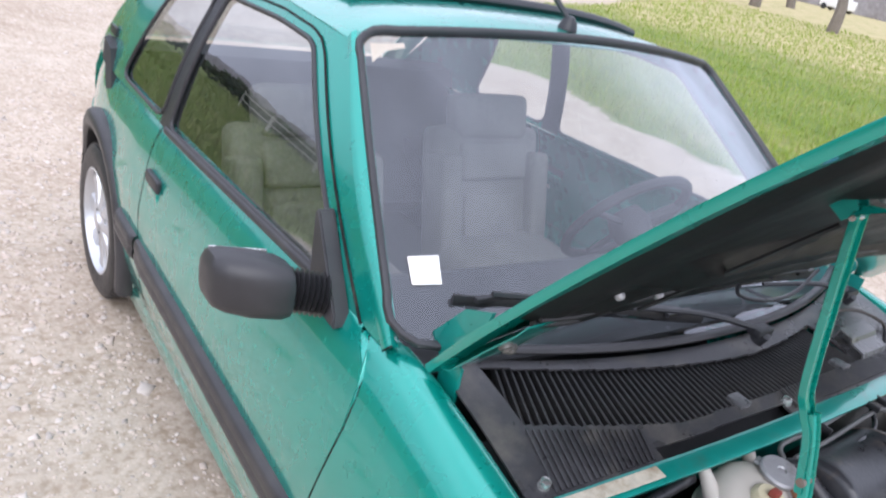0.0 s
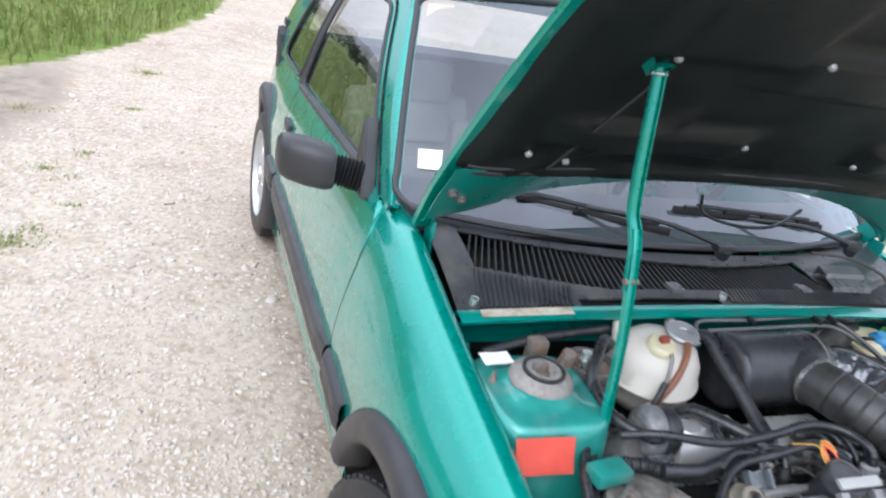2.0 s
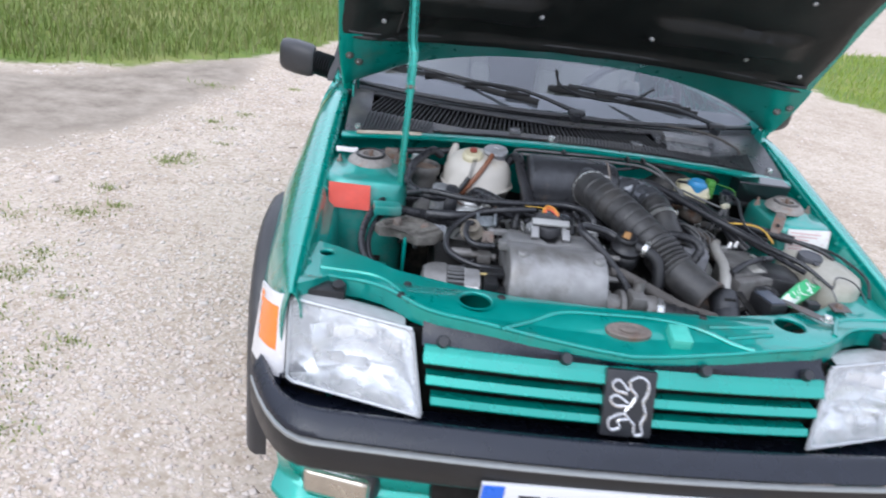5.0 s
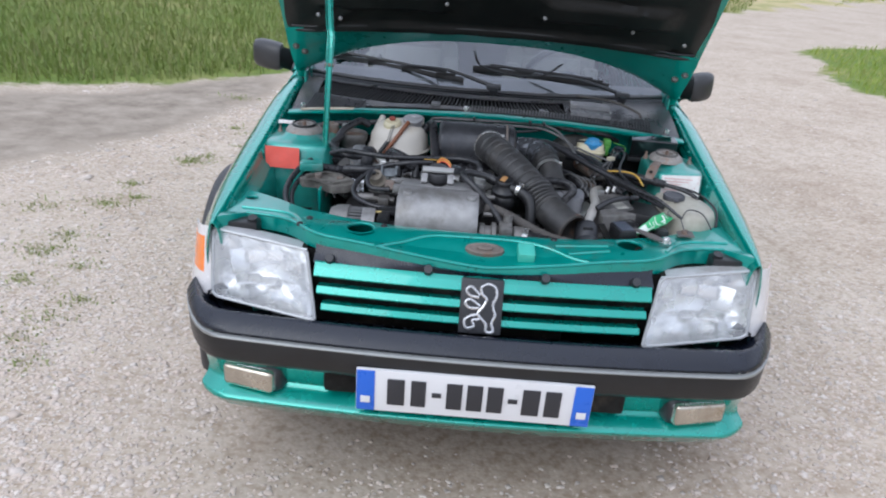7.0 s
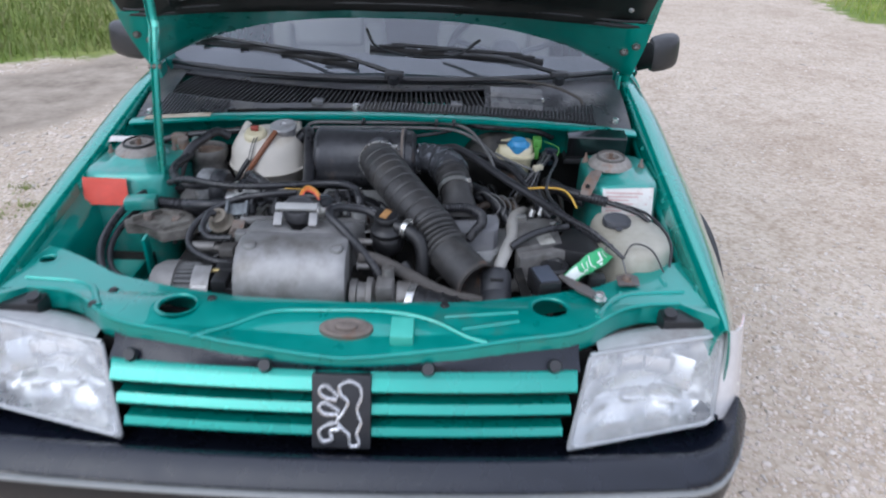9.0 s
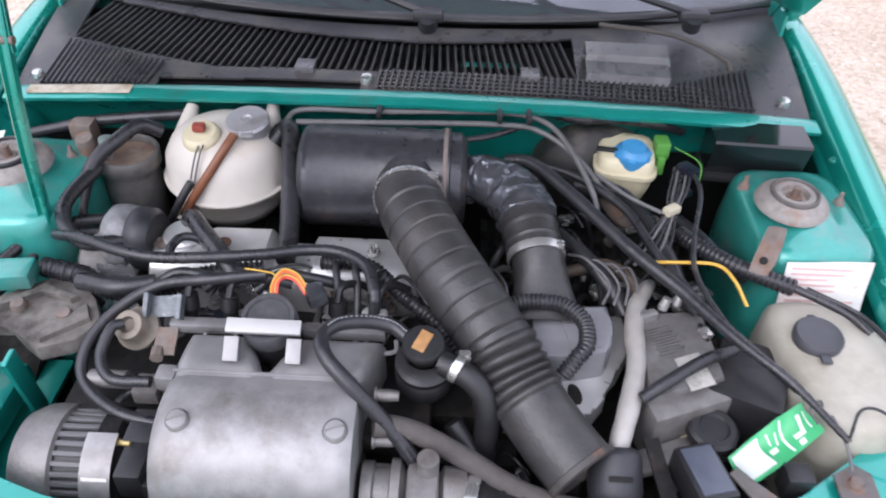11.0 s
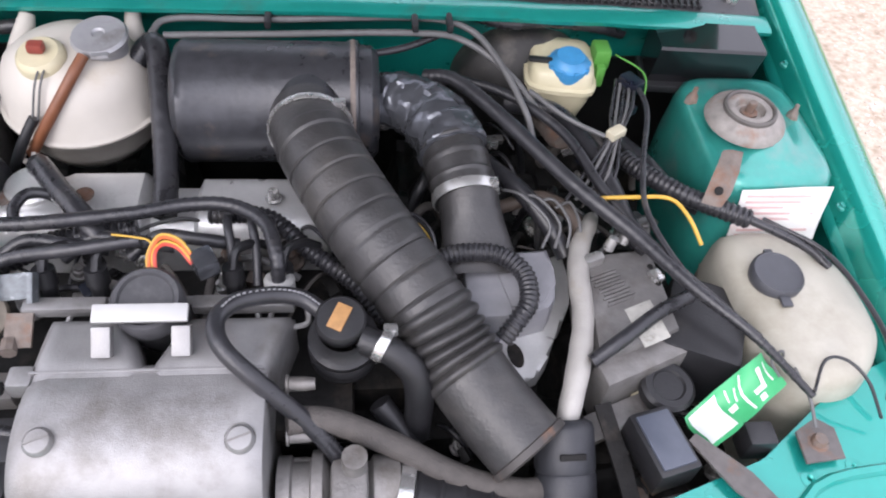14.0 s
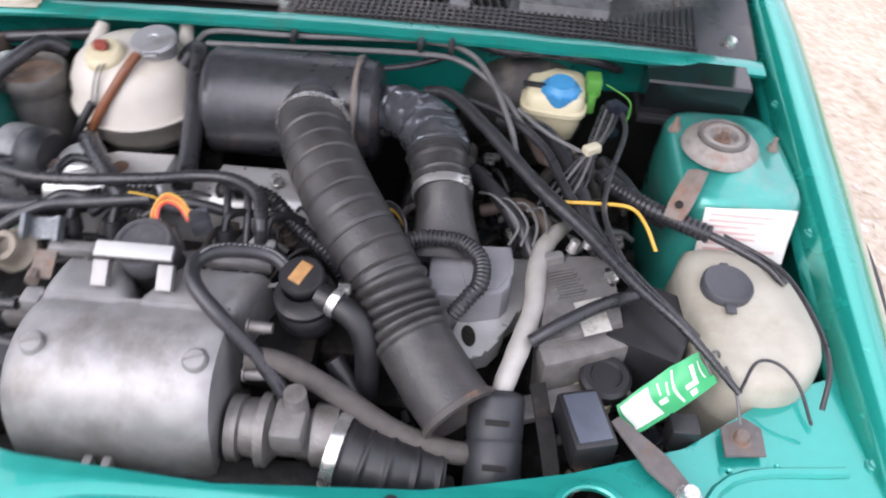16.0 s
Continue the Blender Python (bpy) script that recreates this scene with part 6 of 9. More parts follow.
bumper = wrap([(0.17, 0.470), (0.10, 0.486), (0.068, 0.518), (0.052, 0.530), (0.042, 0.532), (0.036, 0.530), (0.010, 0.511), (0.003, 0.502), (0.004, 0.4975), (0.010, 0.4965), (0.010, 0.493)], TRIM_GREY, "front_bumper", car, "dark grey plastic front bumper with a silver line")
wrap([(0.006, 0.4945), (-0.003, 0.493), (-0.005, 0.489), (-0.003, 0.4855), (0.006, 0.484)], SILVER_TRIM, "bumper_trim", bumper, "thin dull silver trim line")
wrap([(0.006, 0.484), (0.003, 0.468), (0.007, 0.428), (0.018, 0.414), (0.06, 0.408)], mat("black_lower_plastic", (0.014, 0.0138, 0.0145), 0.42, 0, 0.25, 14, 0.25, 500), "bumper_lower", bumper, "black lower bumper face")
for s in (-1, 1):
    rows = []
    for y in np.linspace(0.165, 0.34, 8):
        rows.append([Vector(((half(y) - 0.004 + d) * s, y, z)) for d, z in ((-0.04, 0.530), (-0.01, 0.528), (0.010, 0.515), (0.014, 0.485), (0.012, 0.46), (0.008, 0.43), (-0.01, 0.40))])
    part("bumper_corner", sheet(B(), rows, 0.003), TRIM_GREY, bumper)
spoiler = wrap([(0.030, 0.415), (0.050, 0.385), (0.070, 0.340), (0.060, 0.326), (0.026, 0.316), (0.020, 0.309), (0.022, 0.300), (0.052, 0.280), (0.080, 0.245), (0.12, 0.235)], PAINT, "front_spoiler", car, "green front spoiler below the bumper", 0.675)
bm = B()
box(bm, (0, 0.045, 0.385), (0.72, 0.05, 0.075), 0.012)
part("air_intake", bm, DARK, spoiler, "dark lower air intake")
for s in (-1, 1):
    m = Matrix.Translation((0.540 * s, 0.046, 0.360)) @ Matrix.Rotation(radians(14 * s), 4, "Z")
    bm = B()
    box(bm, m @ Vector((0, 0.03, 0)), (0.160, 0.07, 0.082), 0.033, m.to_3x3(), 4)
    fog = part("fog_lamp", bm, TRIM, car, "rectangular clear fog lamp in the spoiler")
    bm = B()
    box(bm, m @ Vector((0, -0.004, 0)), (0.132, 0.030, 0.058), 0.014, m.to_3x3(), 4)
    part("fog_reflector", bm, mat("aged_fog_reflector", (0.55, 0.50, 0.42), 0.25, 0.85, 0.25, 14, 0.2, 60, stain=(0.30, 0.22, 0.14), stain_scale=16), fog, "silvered fog lamp reflector")
    bm = B()
    sheet(bm, [[m @ Vector((-0.068 + 0.00425 * k, -0.016 - (0.002 if k % 2 else 0) + 0.010 * abs(2 * v - 1) ** 4 + 0.012 * abs(k / 16 - 1) ** 6, 0.031 * (2 * v - 1) * (1 - 0.25 * abs(k / 16 - 1) ** 5))) for k in range(33)] for v in np.linspace(0, 1, 7)])
    part("fog_lens", bm, FOG_GLASS, fog, "fluted fog lamp glass").visible_shadow = False
bm = B()
box(bm, (-0.002, -0.022, 0.395), (0.545, 0.010, 0.116), 0.003, Matrix.Rotation(radians(4), 3, "X"))
plate = part("number_plate", bm, PLATE_WHITE, car, "white number plate with blue bands and dark bars")
tilt = Matrix.Rotation(radians(4), 3, "X")
for s in (-1, 1):
    bm = B()
    box(bm, (-0.002 + 0.250 * s, -0.028, 0.395), (0.042, 0.002, 0.112), 0.0008, tilt)
    band = part("plate_band", bm, PLATE_BLUE, plate, "blue plate band")
    bm = B()
    box(bm, (-0.002 + 0.250 * s, -0.0305, 0.372), (0.022, 0.002, 0.018), 0.0004, tilt)
    part("band_mark", bm, PLATE_WHITE, band)
for x, wd in ((-0.182, 0.040), (-0.130, 0.034), (-0.088, 0.022), (-0.047, 0.036), (0.000, 0.036), (0.047, 0.036), (0.088, 0.022), (0.130, 0.040), (0.180, 0.036)):
    bm = B()
    tall = 0.012 if wd < 0.03 else 0.072
    box(bm, (x, -0.0285, 0.395), (wd, 0.003, tall), 0.0008, tilt)
    part("plate_bar", bm, INK, plate)


# ---- engine bay fittings ----
def bolt(parent, at, along, r=0.008, h=0.008, material=STEEL, name="bolt"):
    bm = B()
    lathe(bm, [(0, h), (r * 0.8, h), (r, h * 0.6), (r, 0), (r * 1.35, -0.0005), (r * 1.35, -0.003)], axis_frame(at, along), 10)
    return part(name, bm, material, parent)


def clamp(parent, at, along, r, wide=0.010, material=STEEL):
    bm = B()
    lathe(bm, [(r, -wide / 2), (r + 0.0022, -wide / 2), (r + 0.0028, 0), (r + 0.0022, wide / 2), (r, wide / 2)], axis_frame(at, along), 28)
    box(bm, Vector(at) + axis_frame((0, 0, 0), along).to_3x3() @ Vector((r * 0.7, r * 0.75, 0)), (0.014, 0.010, 0.010), 0.002)
    return part("hose_clamp", bm, material, parent, "bright steel hose clamp")


def patch(a, b, c, material, parent, name, label="", wave=0.0, n=6):
    """A thin label by three corners: a top left, b bottom left, c bottom right."""
    a, b, c = Vector(a), Vector(b), Vector(c)
    nrm = (b - a).cross(c - b).normalized()
    rows = [[a.lerp(b, j / n) + (c - b) * (i / n) + nrm * wave * math.sin(2.3 * i / n * math.pi + j) for i in range(n + 1)] for j in range(n + 1)]
    return part(name, sheet(B(), rows, 0.0006), material, parent, label)


# block, gearbox, radiator
bm = B()
box(bm, (-0.08, 0.56, 0.50), (0.60, 0.26, 0.32), 0.03)
box(bm, (-0.08, 0.43, 0.52), (0.50, 0.08, 0.20), 0.02)
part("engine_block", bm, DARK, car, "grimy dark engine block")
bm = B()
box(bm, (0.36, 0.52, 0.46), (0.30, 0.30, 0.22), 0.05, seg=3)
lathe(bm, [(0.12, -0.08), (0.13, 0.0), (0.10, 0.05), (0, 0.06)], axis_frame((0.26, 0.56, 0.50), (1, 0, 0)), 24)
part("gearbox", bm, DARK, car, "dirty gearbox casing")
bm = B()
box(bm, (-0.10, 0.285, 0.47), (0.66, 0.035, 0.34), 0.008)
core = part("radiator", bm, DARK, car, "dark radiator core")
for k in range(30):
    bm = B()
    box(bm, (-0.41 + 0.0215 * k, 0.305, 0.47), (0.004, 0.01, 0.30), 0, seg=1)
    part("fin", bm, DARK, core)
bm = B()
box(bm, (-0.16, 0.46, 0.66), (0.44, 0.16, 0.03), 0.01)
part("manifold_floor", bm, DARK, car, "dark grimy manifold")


def gap_filler(x0, x1, y0, y1, z, swing, seed, label):
    """Lumpy filler between the hoses, its near-black standing for the shade in the gaps."""
    rows = []
    for y in np.linspace(y0, y1, 34):
        row = []
        for x in np.linspace(x0, x1, 34):
            e = min(x - x0, x1 - x, y - y0, y1 - y)
            lump = noise.cell(Vector((x * 28, y * 24, seed))) * 0.5 + noise.noise(Vector((x * 16, y * 16, seed + 3))) + 0.4 * noise.noise(Vector((x * 50, y * 50, seed + 5)))
            row.append(Vector((x, y, z + swing * lump - 0.16 * max(0.0, 1 - e / 0.02))))
        rows.append(row)
    return part("dark_gap_filler", sheet(B(), rows), DARK, car, label, 30)


gap_filler(0.10, 0.49, 0.56, 0.90, 0.615, 0.030, 2, "dark lumpy filler for the shaded gaps over the gearbox")
gap_filler(-0.47, -0.16, 0.66, 0.90, 0.60, 0.030, 8, "dark lumpy filler for the shaded gaps behind the engine")
gap_filler(0.06, 0.50, 0.30, 0.58, 0.585, 0.030, 5, "dark lumpy filler for the shaded gaps beside the radiator")

# intake plenum
section = [(0.418, 0.742), (0.405, 0.752), (0.375, 0.759), (0.345, 0.757), (0.318, 0.747), (0.296, 0.727), (0.281, 0.695), (0.273, 0.64), (0.274, 0.55), (0.41, 0.55)]
rows = []
for x, k in ((-0.229, 0.88), (-0.228, 0.945), (-0.222, 0.982), (-0.211, 1.0), (-0.17, 1.0), (-0.13, 1.0), (-0.08, 1.0), (-0.036, 1.0), (-0.025, 0.985), (-0.019, 0.955), (-0.018, 0.90)):
    line = smooth_line([(x, 0.345 + (y - 0.345) * k, 0.65 + (z - 0.65) * k) for y, z in section], 3)
    rows.append(line + line[:1])
bm = sheet(B(), rows)
bmesh.ops.remove_doubles(bm, verts=bm.verts[:], dist=0.0004)
bmesh.ops.holes_fill(bm, edges=[e for e in bm.edges if e.is_boundary])
plenum = part("intake_plenum", bm, ALLOY, car, "weathered cast aluminium intake plenum", 40)
def runner(left, right):
    """One cast lobe behind the plenum, between two edges that run back from the seam."""
    rows = []
    for y, dz in [(y, 0.0) for y in np.linspace(0.398, 0.462, 18)] + [(0.467, 0.003), (0.471, 0.008), (0.474, 0.016), (0.475, 0.08)]:
        a, b = left(y), right(y)
        row = []
        for x, d in [(a, 0.08), (a, 0.016), (a + 0.003, 0.007), (a + 0.008, 0.002)] + [(a + 0.013 + (b - a - 0.026) * k / 10, 0.0) for k in range(11)] + [(b - 0.008, 0.002), (b - 0.003, 0.007), (b, 0.016), (b, 0.08)]:
            row.append(Vector((x, y, 0.7535 - 0.16 * max(0.0, y - 0.415) + 0.004 * math.sin((y - 0.398) * 30) - max(d, dz))))
        rows.append(row)
    return part("intake_runner", sheet(B(), rows), ALLOY, plenum, "cast aluminium runner", 60)


runner(lambda y: -0.231 + 0.02 * max(0.0, y - 0.41), lambda y: -0.129 - 0.42 * max(0.0, y - 0.409))
runner(lambda y: -0.127 + 0.42 * max(0.0, y - 0.409), lambda y: -0.018 + 0.28 * max(0.0, y - 0.405))
bm = B()
box(bm, (-0.125, 0.406, 0.7525), (0.206, 0.003, 0.005), 0.001)
box(bm, (-0.236, 0.404, 0.742), (0.022, 0.022, 0.022), 0.004)
part("casting_seam", bm, ALLOY, plenum)
for x, y in ((-0.202, 0.338), (-0.037, 0.334)):
    bm = B()
    m = axis_frame((x, y, 0.754), (0, -0.25, 1), 20)
    lathe(bm, [(0, 0.008), (0.010, 0.007), (0.0125, 0.004), (0.0125, -0.004)], m, 18)
    b = part("plenum_bolt", bm, ALLOY, plenum, "domed alloy bolt")
    bm = B()
    lathe(bm, [(0.0126, -0.001), (0.0132, -0.0004), (0.0135, -0.001), (0.0132, -0.004)], m @ Matrix.Translation((0, 0.0015, 0.001)), 20)
    part("bolt_recess", bm, ALLOY_DARK, plenum)
    bm = B()
    box(bm, m @ Vector((0, 0.0012, 0.0078)), (0.021, 0.0016, 0.0012), 0, m.to_3x3())
    part("bolt_slot", bm, ALLOY_DARK, b)
bm = B()
for x in (-0.145, -0.125):
    box(bm, (x, 0.268, 0.655), (0.010, 0.012, 0.016), 0.003)
part("casting_lug", bm, ALLOY, plenum)
bm = B()
lathe(bm, [(0.036, 0), (0.036, 0.012), (0.030, 0.014), (0.030, 0.03), (0.040, 0.032), (0.040, 0.042), (0.026, 0.05), (0.026, 0.085), (0.034, 0.09), (0.034, 0.115), (0.0, 0.116)], axis_frame((-0.012, 0.325, 0.655), (1, 0, 0)), 28)
box(bm, (0.055, 0.315, 0.685), (0.035, 0.05, 0.03), 0.008)
box(bm, (0.075, 0.33, 0.64), (0.045, 0.04, 0.05), 0.010)
lathe(bm, [(0.012, 0), (0.012, 0.03), (0.0, 0.03)], axis_frame((0.06, 0.33, 0.69), (0, 0, 1)), 14)
throttle = part("throttle_body", bm, ALLOY_DARK, car, "dirty alloy throttle body")
for p in ((0.0, 0.36, 0.705), (0.0, 0.395, 0.74), (0.0, 0.35, 0.665), (0.005, 0.29, 0.63)):
    bolt(throttle, p, (1, 0, 0), 0.007, 0.024, ALLOY_DARK)
hose("throttle_hose", [(0.10, 0.315, 0.645), (0.135, 0.305, 0.64), (0.17, 0.30, 0.635), (0.21, 0.30, 0.625)], 0.041, RUBBER, "short ringed rubber throttle hose", rib=lambda d: 0.0035 * max(0.0, 1 - abs((d % 0.024) - 0.012) / 0.004), sub=24, seg=22)
clamp(throttle, (0.104, 0.3135, 0.645), (1, -0.2, -0.1), 0.0425, 0.014)

# sensor cap in its white bracket
bm = B()
lathe(bm, [(0.030, -0.06), (0.031, -0.01), (0.033, -0.008), (0.033, 0.012), (0.030, 0.016), (0.026, 0.016), (0.024, 0.013), (0, 0.013)], axis_frame((-0.131, 0.468, 0.770), (0, -0.30, 0.95)), 30)
cap = part("sensor_cap", bm, mat("dusty_grey_rubber_cap", (0.05, 0.05, 0.054), 0.5, 0, 0.25, 30, 0.2, 200, stain=(0.10, 0.10, 0.10), stain_scale=20), car, "round black sensor cap held in a white bracket")
bm = B()
tilt = Matrix.Rotation(radians(24), 3, "X")
box(bm, (-0.131, 0.444, 0.789), (0.084, 0.017, 0.007), 0.0015, tilt)
for x in (-0.166, -0.096):
    bm2 = B()
    box(bm2, (x, 0.428, 0.768), (0.017, 0.028, 0.012), 0.0015, Matrix.Rotation(radians(40), 3, "X"))
    part("bracket_leg", bm2, ALLOY, cap, "cast bracket leg")
part("sensor_bracket", bm, mat("white_painted_bracket", (0.40, 0.40, 0.39), 0.45, 0.2, 0.06, 20), cap, "white metal bracket")
loop = ((WIRE_ORANGE, 0.0), (WIRE_YELLOW, 0.0028), (RED, 0.0056), (WIRE_YELLOW, -0.0028), (RED, 0.0042), (WIRE_ORANGE, -0.0014))
for k, (tone, g) in enumerate(loop):
    hose("wire", [(-0.131 + g * 0.8, 0.492, 0.770), (-0.135 + g, 0.513, 0.786 + g * 0.4), (-0.126 + g * 0.5, 0.529 - g * 0.6, 0.794 - g), (-0.110, 0.528 - g * 0.8, 0.790 - g), (-0.098, 0.518 - g, 0.780 - g)], 0.0014, tone, "thin red, orange and yellow wires", cap, seg=6)
hose("wire", [(-0.131, 0.510, 0.783), (-0.136, 0.528, 0.790), (-0.150, 0.535, 0.789), (-0.176, 0.542, 0.786)], 0.0011, WIRE_YELLOW, "", cap, seg=6)
bm = B()
box(bm, (-0.086, 0.516, 0.772), (0.024, 0.028, 0.022), 0.006, Matrix.Rotation(0.5, 3, "Z"))
part("wire_connector", bm, SILVER_TAPE, cap, "taped connector")

# fuel rail and injectors
bm = B()
box(bm, (-0.222, 0.492, 0.735), (0.078, 0.016, 0.014), 0.003)
box(bm, (-0.050, 0.492, 0.735), (0.100, 0.016, 0.014), 0.003)
box(bm, (-0.130, 0.500, 0.728), (0.12, 0.012, 0.010), 0.003)
for x in (-0.20, -0.055, -0.005):
    tube(bm, [(x - 0.018, 0.488, 0.728), (x - 0.018, 0.474, 0.725), (x, 0.470, 0.724), (x + 0.018, 0.474, 0.725), (x + 0.018, 0.488, 0.728)], 0.003, 6, 5)
rail = part("fuel_rail", bm, ALLOY, car, "square aluminium fuel rail")
for x in (-0.245, -0.195, -0.062, -0.012):
    bm = B()
    lathe(bm, [(0, 0.03), (0.011, 0.03), (0.012, 0.012), (0.009, 0.010), (0.009, -0.02)], axis_frame((x, 0.515, 0.728), (0, 0.3, 1)), 14)
    tube(bm, [(x, 0.52, 0.755), (x + 0.004, 0.535, 0.768), (x + 0.02, 0.552, 0.760), (x + 0.035, 0.56, 0.745)], 0.005, 8, 6)
    part("injector", bm, RUBBER, rail, "black injector plug")

# cam cover
def cover_section(x, top, back, front):
    """A rounded cover profile from its rear edge over the top to the front foot."""
    pts = [(back, 0.66), (back, top - 0.018), (back - 0.006, top - 0.004), (back - 0.018, top), (front + 0.030, top - 0.001), (front + 0.014, top - 0.007), (front + 0.004, top - 0.020), (front, top - 0.036), (front - 0.002, 0.66)]
    return smooth_line([(x, y, z) for y, z in pts], 3)


rows = []
for x, top, back, front in ((-0.336, 0.700, 0.672, 0.606), (-0.334, 0.725, 0.676, 0.601), (-0.328, 0.738, 0.680, 0.598), (-0.262, 0.740, 0.680, 0.598), (-0.256, 0.736, 0.690, 0.597), (-0.178, 0.737, 0.690, 0.597), (-0.172, 0.732, 0.688, 0.598), (-0.166, 0.722, 0.680, 0.599),
                            (-0.118, 0.722, 0.680, 0.599), (-0.112, 0.731, 0.686, 0.598), (0.020, 0.731, 0.686, 0.598), (0.030, 0.726, 0.684, 0.600), (0.034, 0.705, 0.680, 0.605)):
    rows.append(cover_section(x, top, back, front))
cover = part("cam_cover", sheet(B(), rows), ALLOY_BRIGHT, car, "bright cast cam cover under the hoses", 40)
bm = B()
lathe(bm, [(0.030, -0.01), (0.030, 0.004), (0.027, 0.007), (0, 0.007)], axis_frame((-0.292, 0.655, 0.739), (0, 0, 1)), 24)
part("cover_boss", bm, ALLOY_BRIGHT, cover, "round raised boss")
for x, y in ((-0.318, 0.635), (-0.235, 0.640)):
    bm = B()
    lathe(bm, [(0.011, 0.003), (0.009, 0.0035), (0.008, 0.001), (0, 0.001)], axis_frame((x, y, 0.7395), (0, -0.1, 1)), 16)
    part("cover_hole", bm, RUST, cover, "dark rusty bolt hole")
for x in (-0.262, -0.03):
    bolt(cover, (x, 0.640, 0.738), (0, 0, 1), 0.007, 0.010)
MOTTLED = mat("mottled_grey_dust", (0.20, 0.205, 0.21), 0.5, 0.2, 0.4, 40, 0.4, 120, stain=(0.38, 0.36, 0.33), stain_scale=26, stain_at=(0.54, 0.7))
bm = B()
lathe(bm, [(0.0, -0.036), (0.036, -0.036), (0.0425, -0.030), (0.0445, -0.016), (0.0435, -0.004), (0.0415, -0.001)], axis_frame((-0.356, 0.648, 0.738), (1, -0.12, 0)), 32)
drum = part("timing_cover", bm, MOTTLED, car, "mottled grey timing cover with a black rear half")
bm = B()
lathe(bm, [(0.0415, -0.001), (0.0415, 0.002), (0.0435, 0.005), (0.043, 0.022), (0.036, 0.030), (0, 0.031)], axis_frame((-0.356, 0.648, 0.738), (1, -0.12, 0)), 32)
part("cover_half", bm, TRIM, drum, "black plastic cover half")
rows = [[Vector((-0.398 + 0.05 * i / 9 + 0.004 * noise.noise(Vector((i * 0.7, j * 0.9, 2))), 0.602 - 0.022 * j / 7, 0.728 - 0.065 * j / 7 + 0.006 * noise.noise(Vector((i * 0.8, j * 0.8, 6))))) for i in range(10)] for j in range(8)]
part("foil_patch", sheet(B(), rows, 0.0008), mat("crumpled_foil", (0.62, 0.63, 0.65), 0.2, 0.85, 0.2, 30, 0.5, 60), drum, "crumpled bright foil", 20)

# expansion tank
bm = B()
rows = []
for z, k in ((-0.078, 0.30), (-0.076, 0.5), (-0.064, 0.74), (-0.038, 0.93), (-0.012, 1.0), (-0.0095, 1.05), (-0.0065, 1.05), (-0.004, 1.0), (0.030, 0.95), (0.052, 0.82), (0.064, 0.66), (0.070, 0.45), (0.072, 0.2)):
    ringp = []
    for a in np.linspace(0, 2 * math.pi, 41):
        lump = 1 + 0.05 * math.cos(2 * a)
        ringp.append(Vector((-0.268 + 0.0885 * k * lump * math.cos(a), 0.783 + 0.079 * k * math.sin(a), 0.768 + z + 0.10 * k * 0.079 * math.sin(a))))
    rows.append(ringp)
sheet(bm, rows)
bmesh.ops.remove_doubles(bm, verts=bm.verts[:], dist=0.0003)
bmesh.ops.holes_fill(bm, edges=[e for e in bm.edges if e.is_boundary])
tank = part("expansion_tank", bm, WHITE_PLASTIC, car, "yellowed white coolant expansion tank", 50)
bm = B()
lathe(bm, [(0.026, -0.03), (0.026, 0.0), (0.031, 0.002), (0.0325, 0.008), (0.030, 0.012), (0.008, 0.0135), (0.006, 0.011), (0, 0.011)], axis_frame((-0.228, 0.784, 0.842), (-0.05, -0.15, 1)), 32)
for a in (100, 280):
    box(bm, Vector((-0.228 + 0.031 * math.cos(radians(a)), 0.784 + 0.031 * math.sin(radians(a)), 0.846)), (0.016, 0.020, 0.006), 0.003, Matrix.Rotation(radians(a), 3, "Z"))
part("radiator_cap", bm, CAP_GREY, tank, "dull grey pressure cap with lobes")
bm = B()
lathe(bm, [(0.028, -0.04), (0.028, -0.005), (0.026, 0.0), (0.022, 0.004), (0.014, 0.004), (0, 0.006)], axis_frame((-0.290, 0.757, 0.842), (-0.05, -0.25, 1)), 24)
boss = part("sensor_boss", bm, YELLOW_PLASTIC, tank, "yellowed sensor cap")
bm = B()
box(bm, (-0.290, 0.755, 0.853), (0.018, 0.014, 0.012), 0.004)
part("sensor_plug", bm, mat("brown_red_plug", (0.25, 0.05, 0.035), 0.5, 0, 0.15, 30), boss, "brown-red sensor plug")
for g in (0, 0.006):
    hose("sensor_wire", [(-0.284 + g, 0.748, 0.842), (-0.290 + g, 0.722, 0.828), (-0.300 + g, 0.705, 0.79)], 0.0013, WIRE_GREY, "", tank, seg=6)
hose("sensor_lead", [(-0.298, 0.706, 0.792), (-0.316, 0.694, 0.765), (-0.335, 0.69, 0.73)], 0.006, RUBBER, "", tank)
hose("tank_spout", [(-0.334, 0.790, 0.790), (-0.335, 0.815, 0.808), (-0.331, 0.838, 0.826), (-0.329, 0.848, 0.834)], lambda t: 0.020 - 0.011 * t, WHITE_PLASTIC, "moulded tank spout", tank, seg=16)
hose("tank_spout", [(-0.205, 0.830, 0.80), (-0.207, 0.845, 0.826), (-0.206, 0.852, 0.840)], lambda t: 0.014 - 0.005 * t, WHITE_PLASTIC, "moulded tank spout", tank)
bm = B()
lathe(bm, [(0.006, -0.004), (0.011, -0.004), (0.011, 0.004), (0.006, 0.004)], axis_frame((-0.318, 0.699, 0.742), (-0.2, -0.5, 0.8)), 16)
part("strap_eye", bm, WHITE_PLASTIC, tank, "moulded eye for the strap")
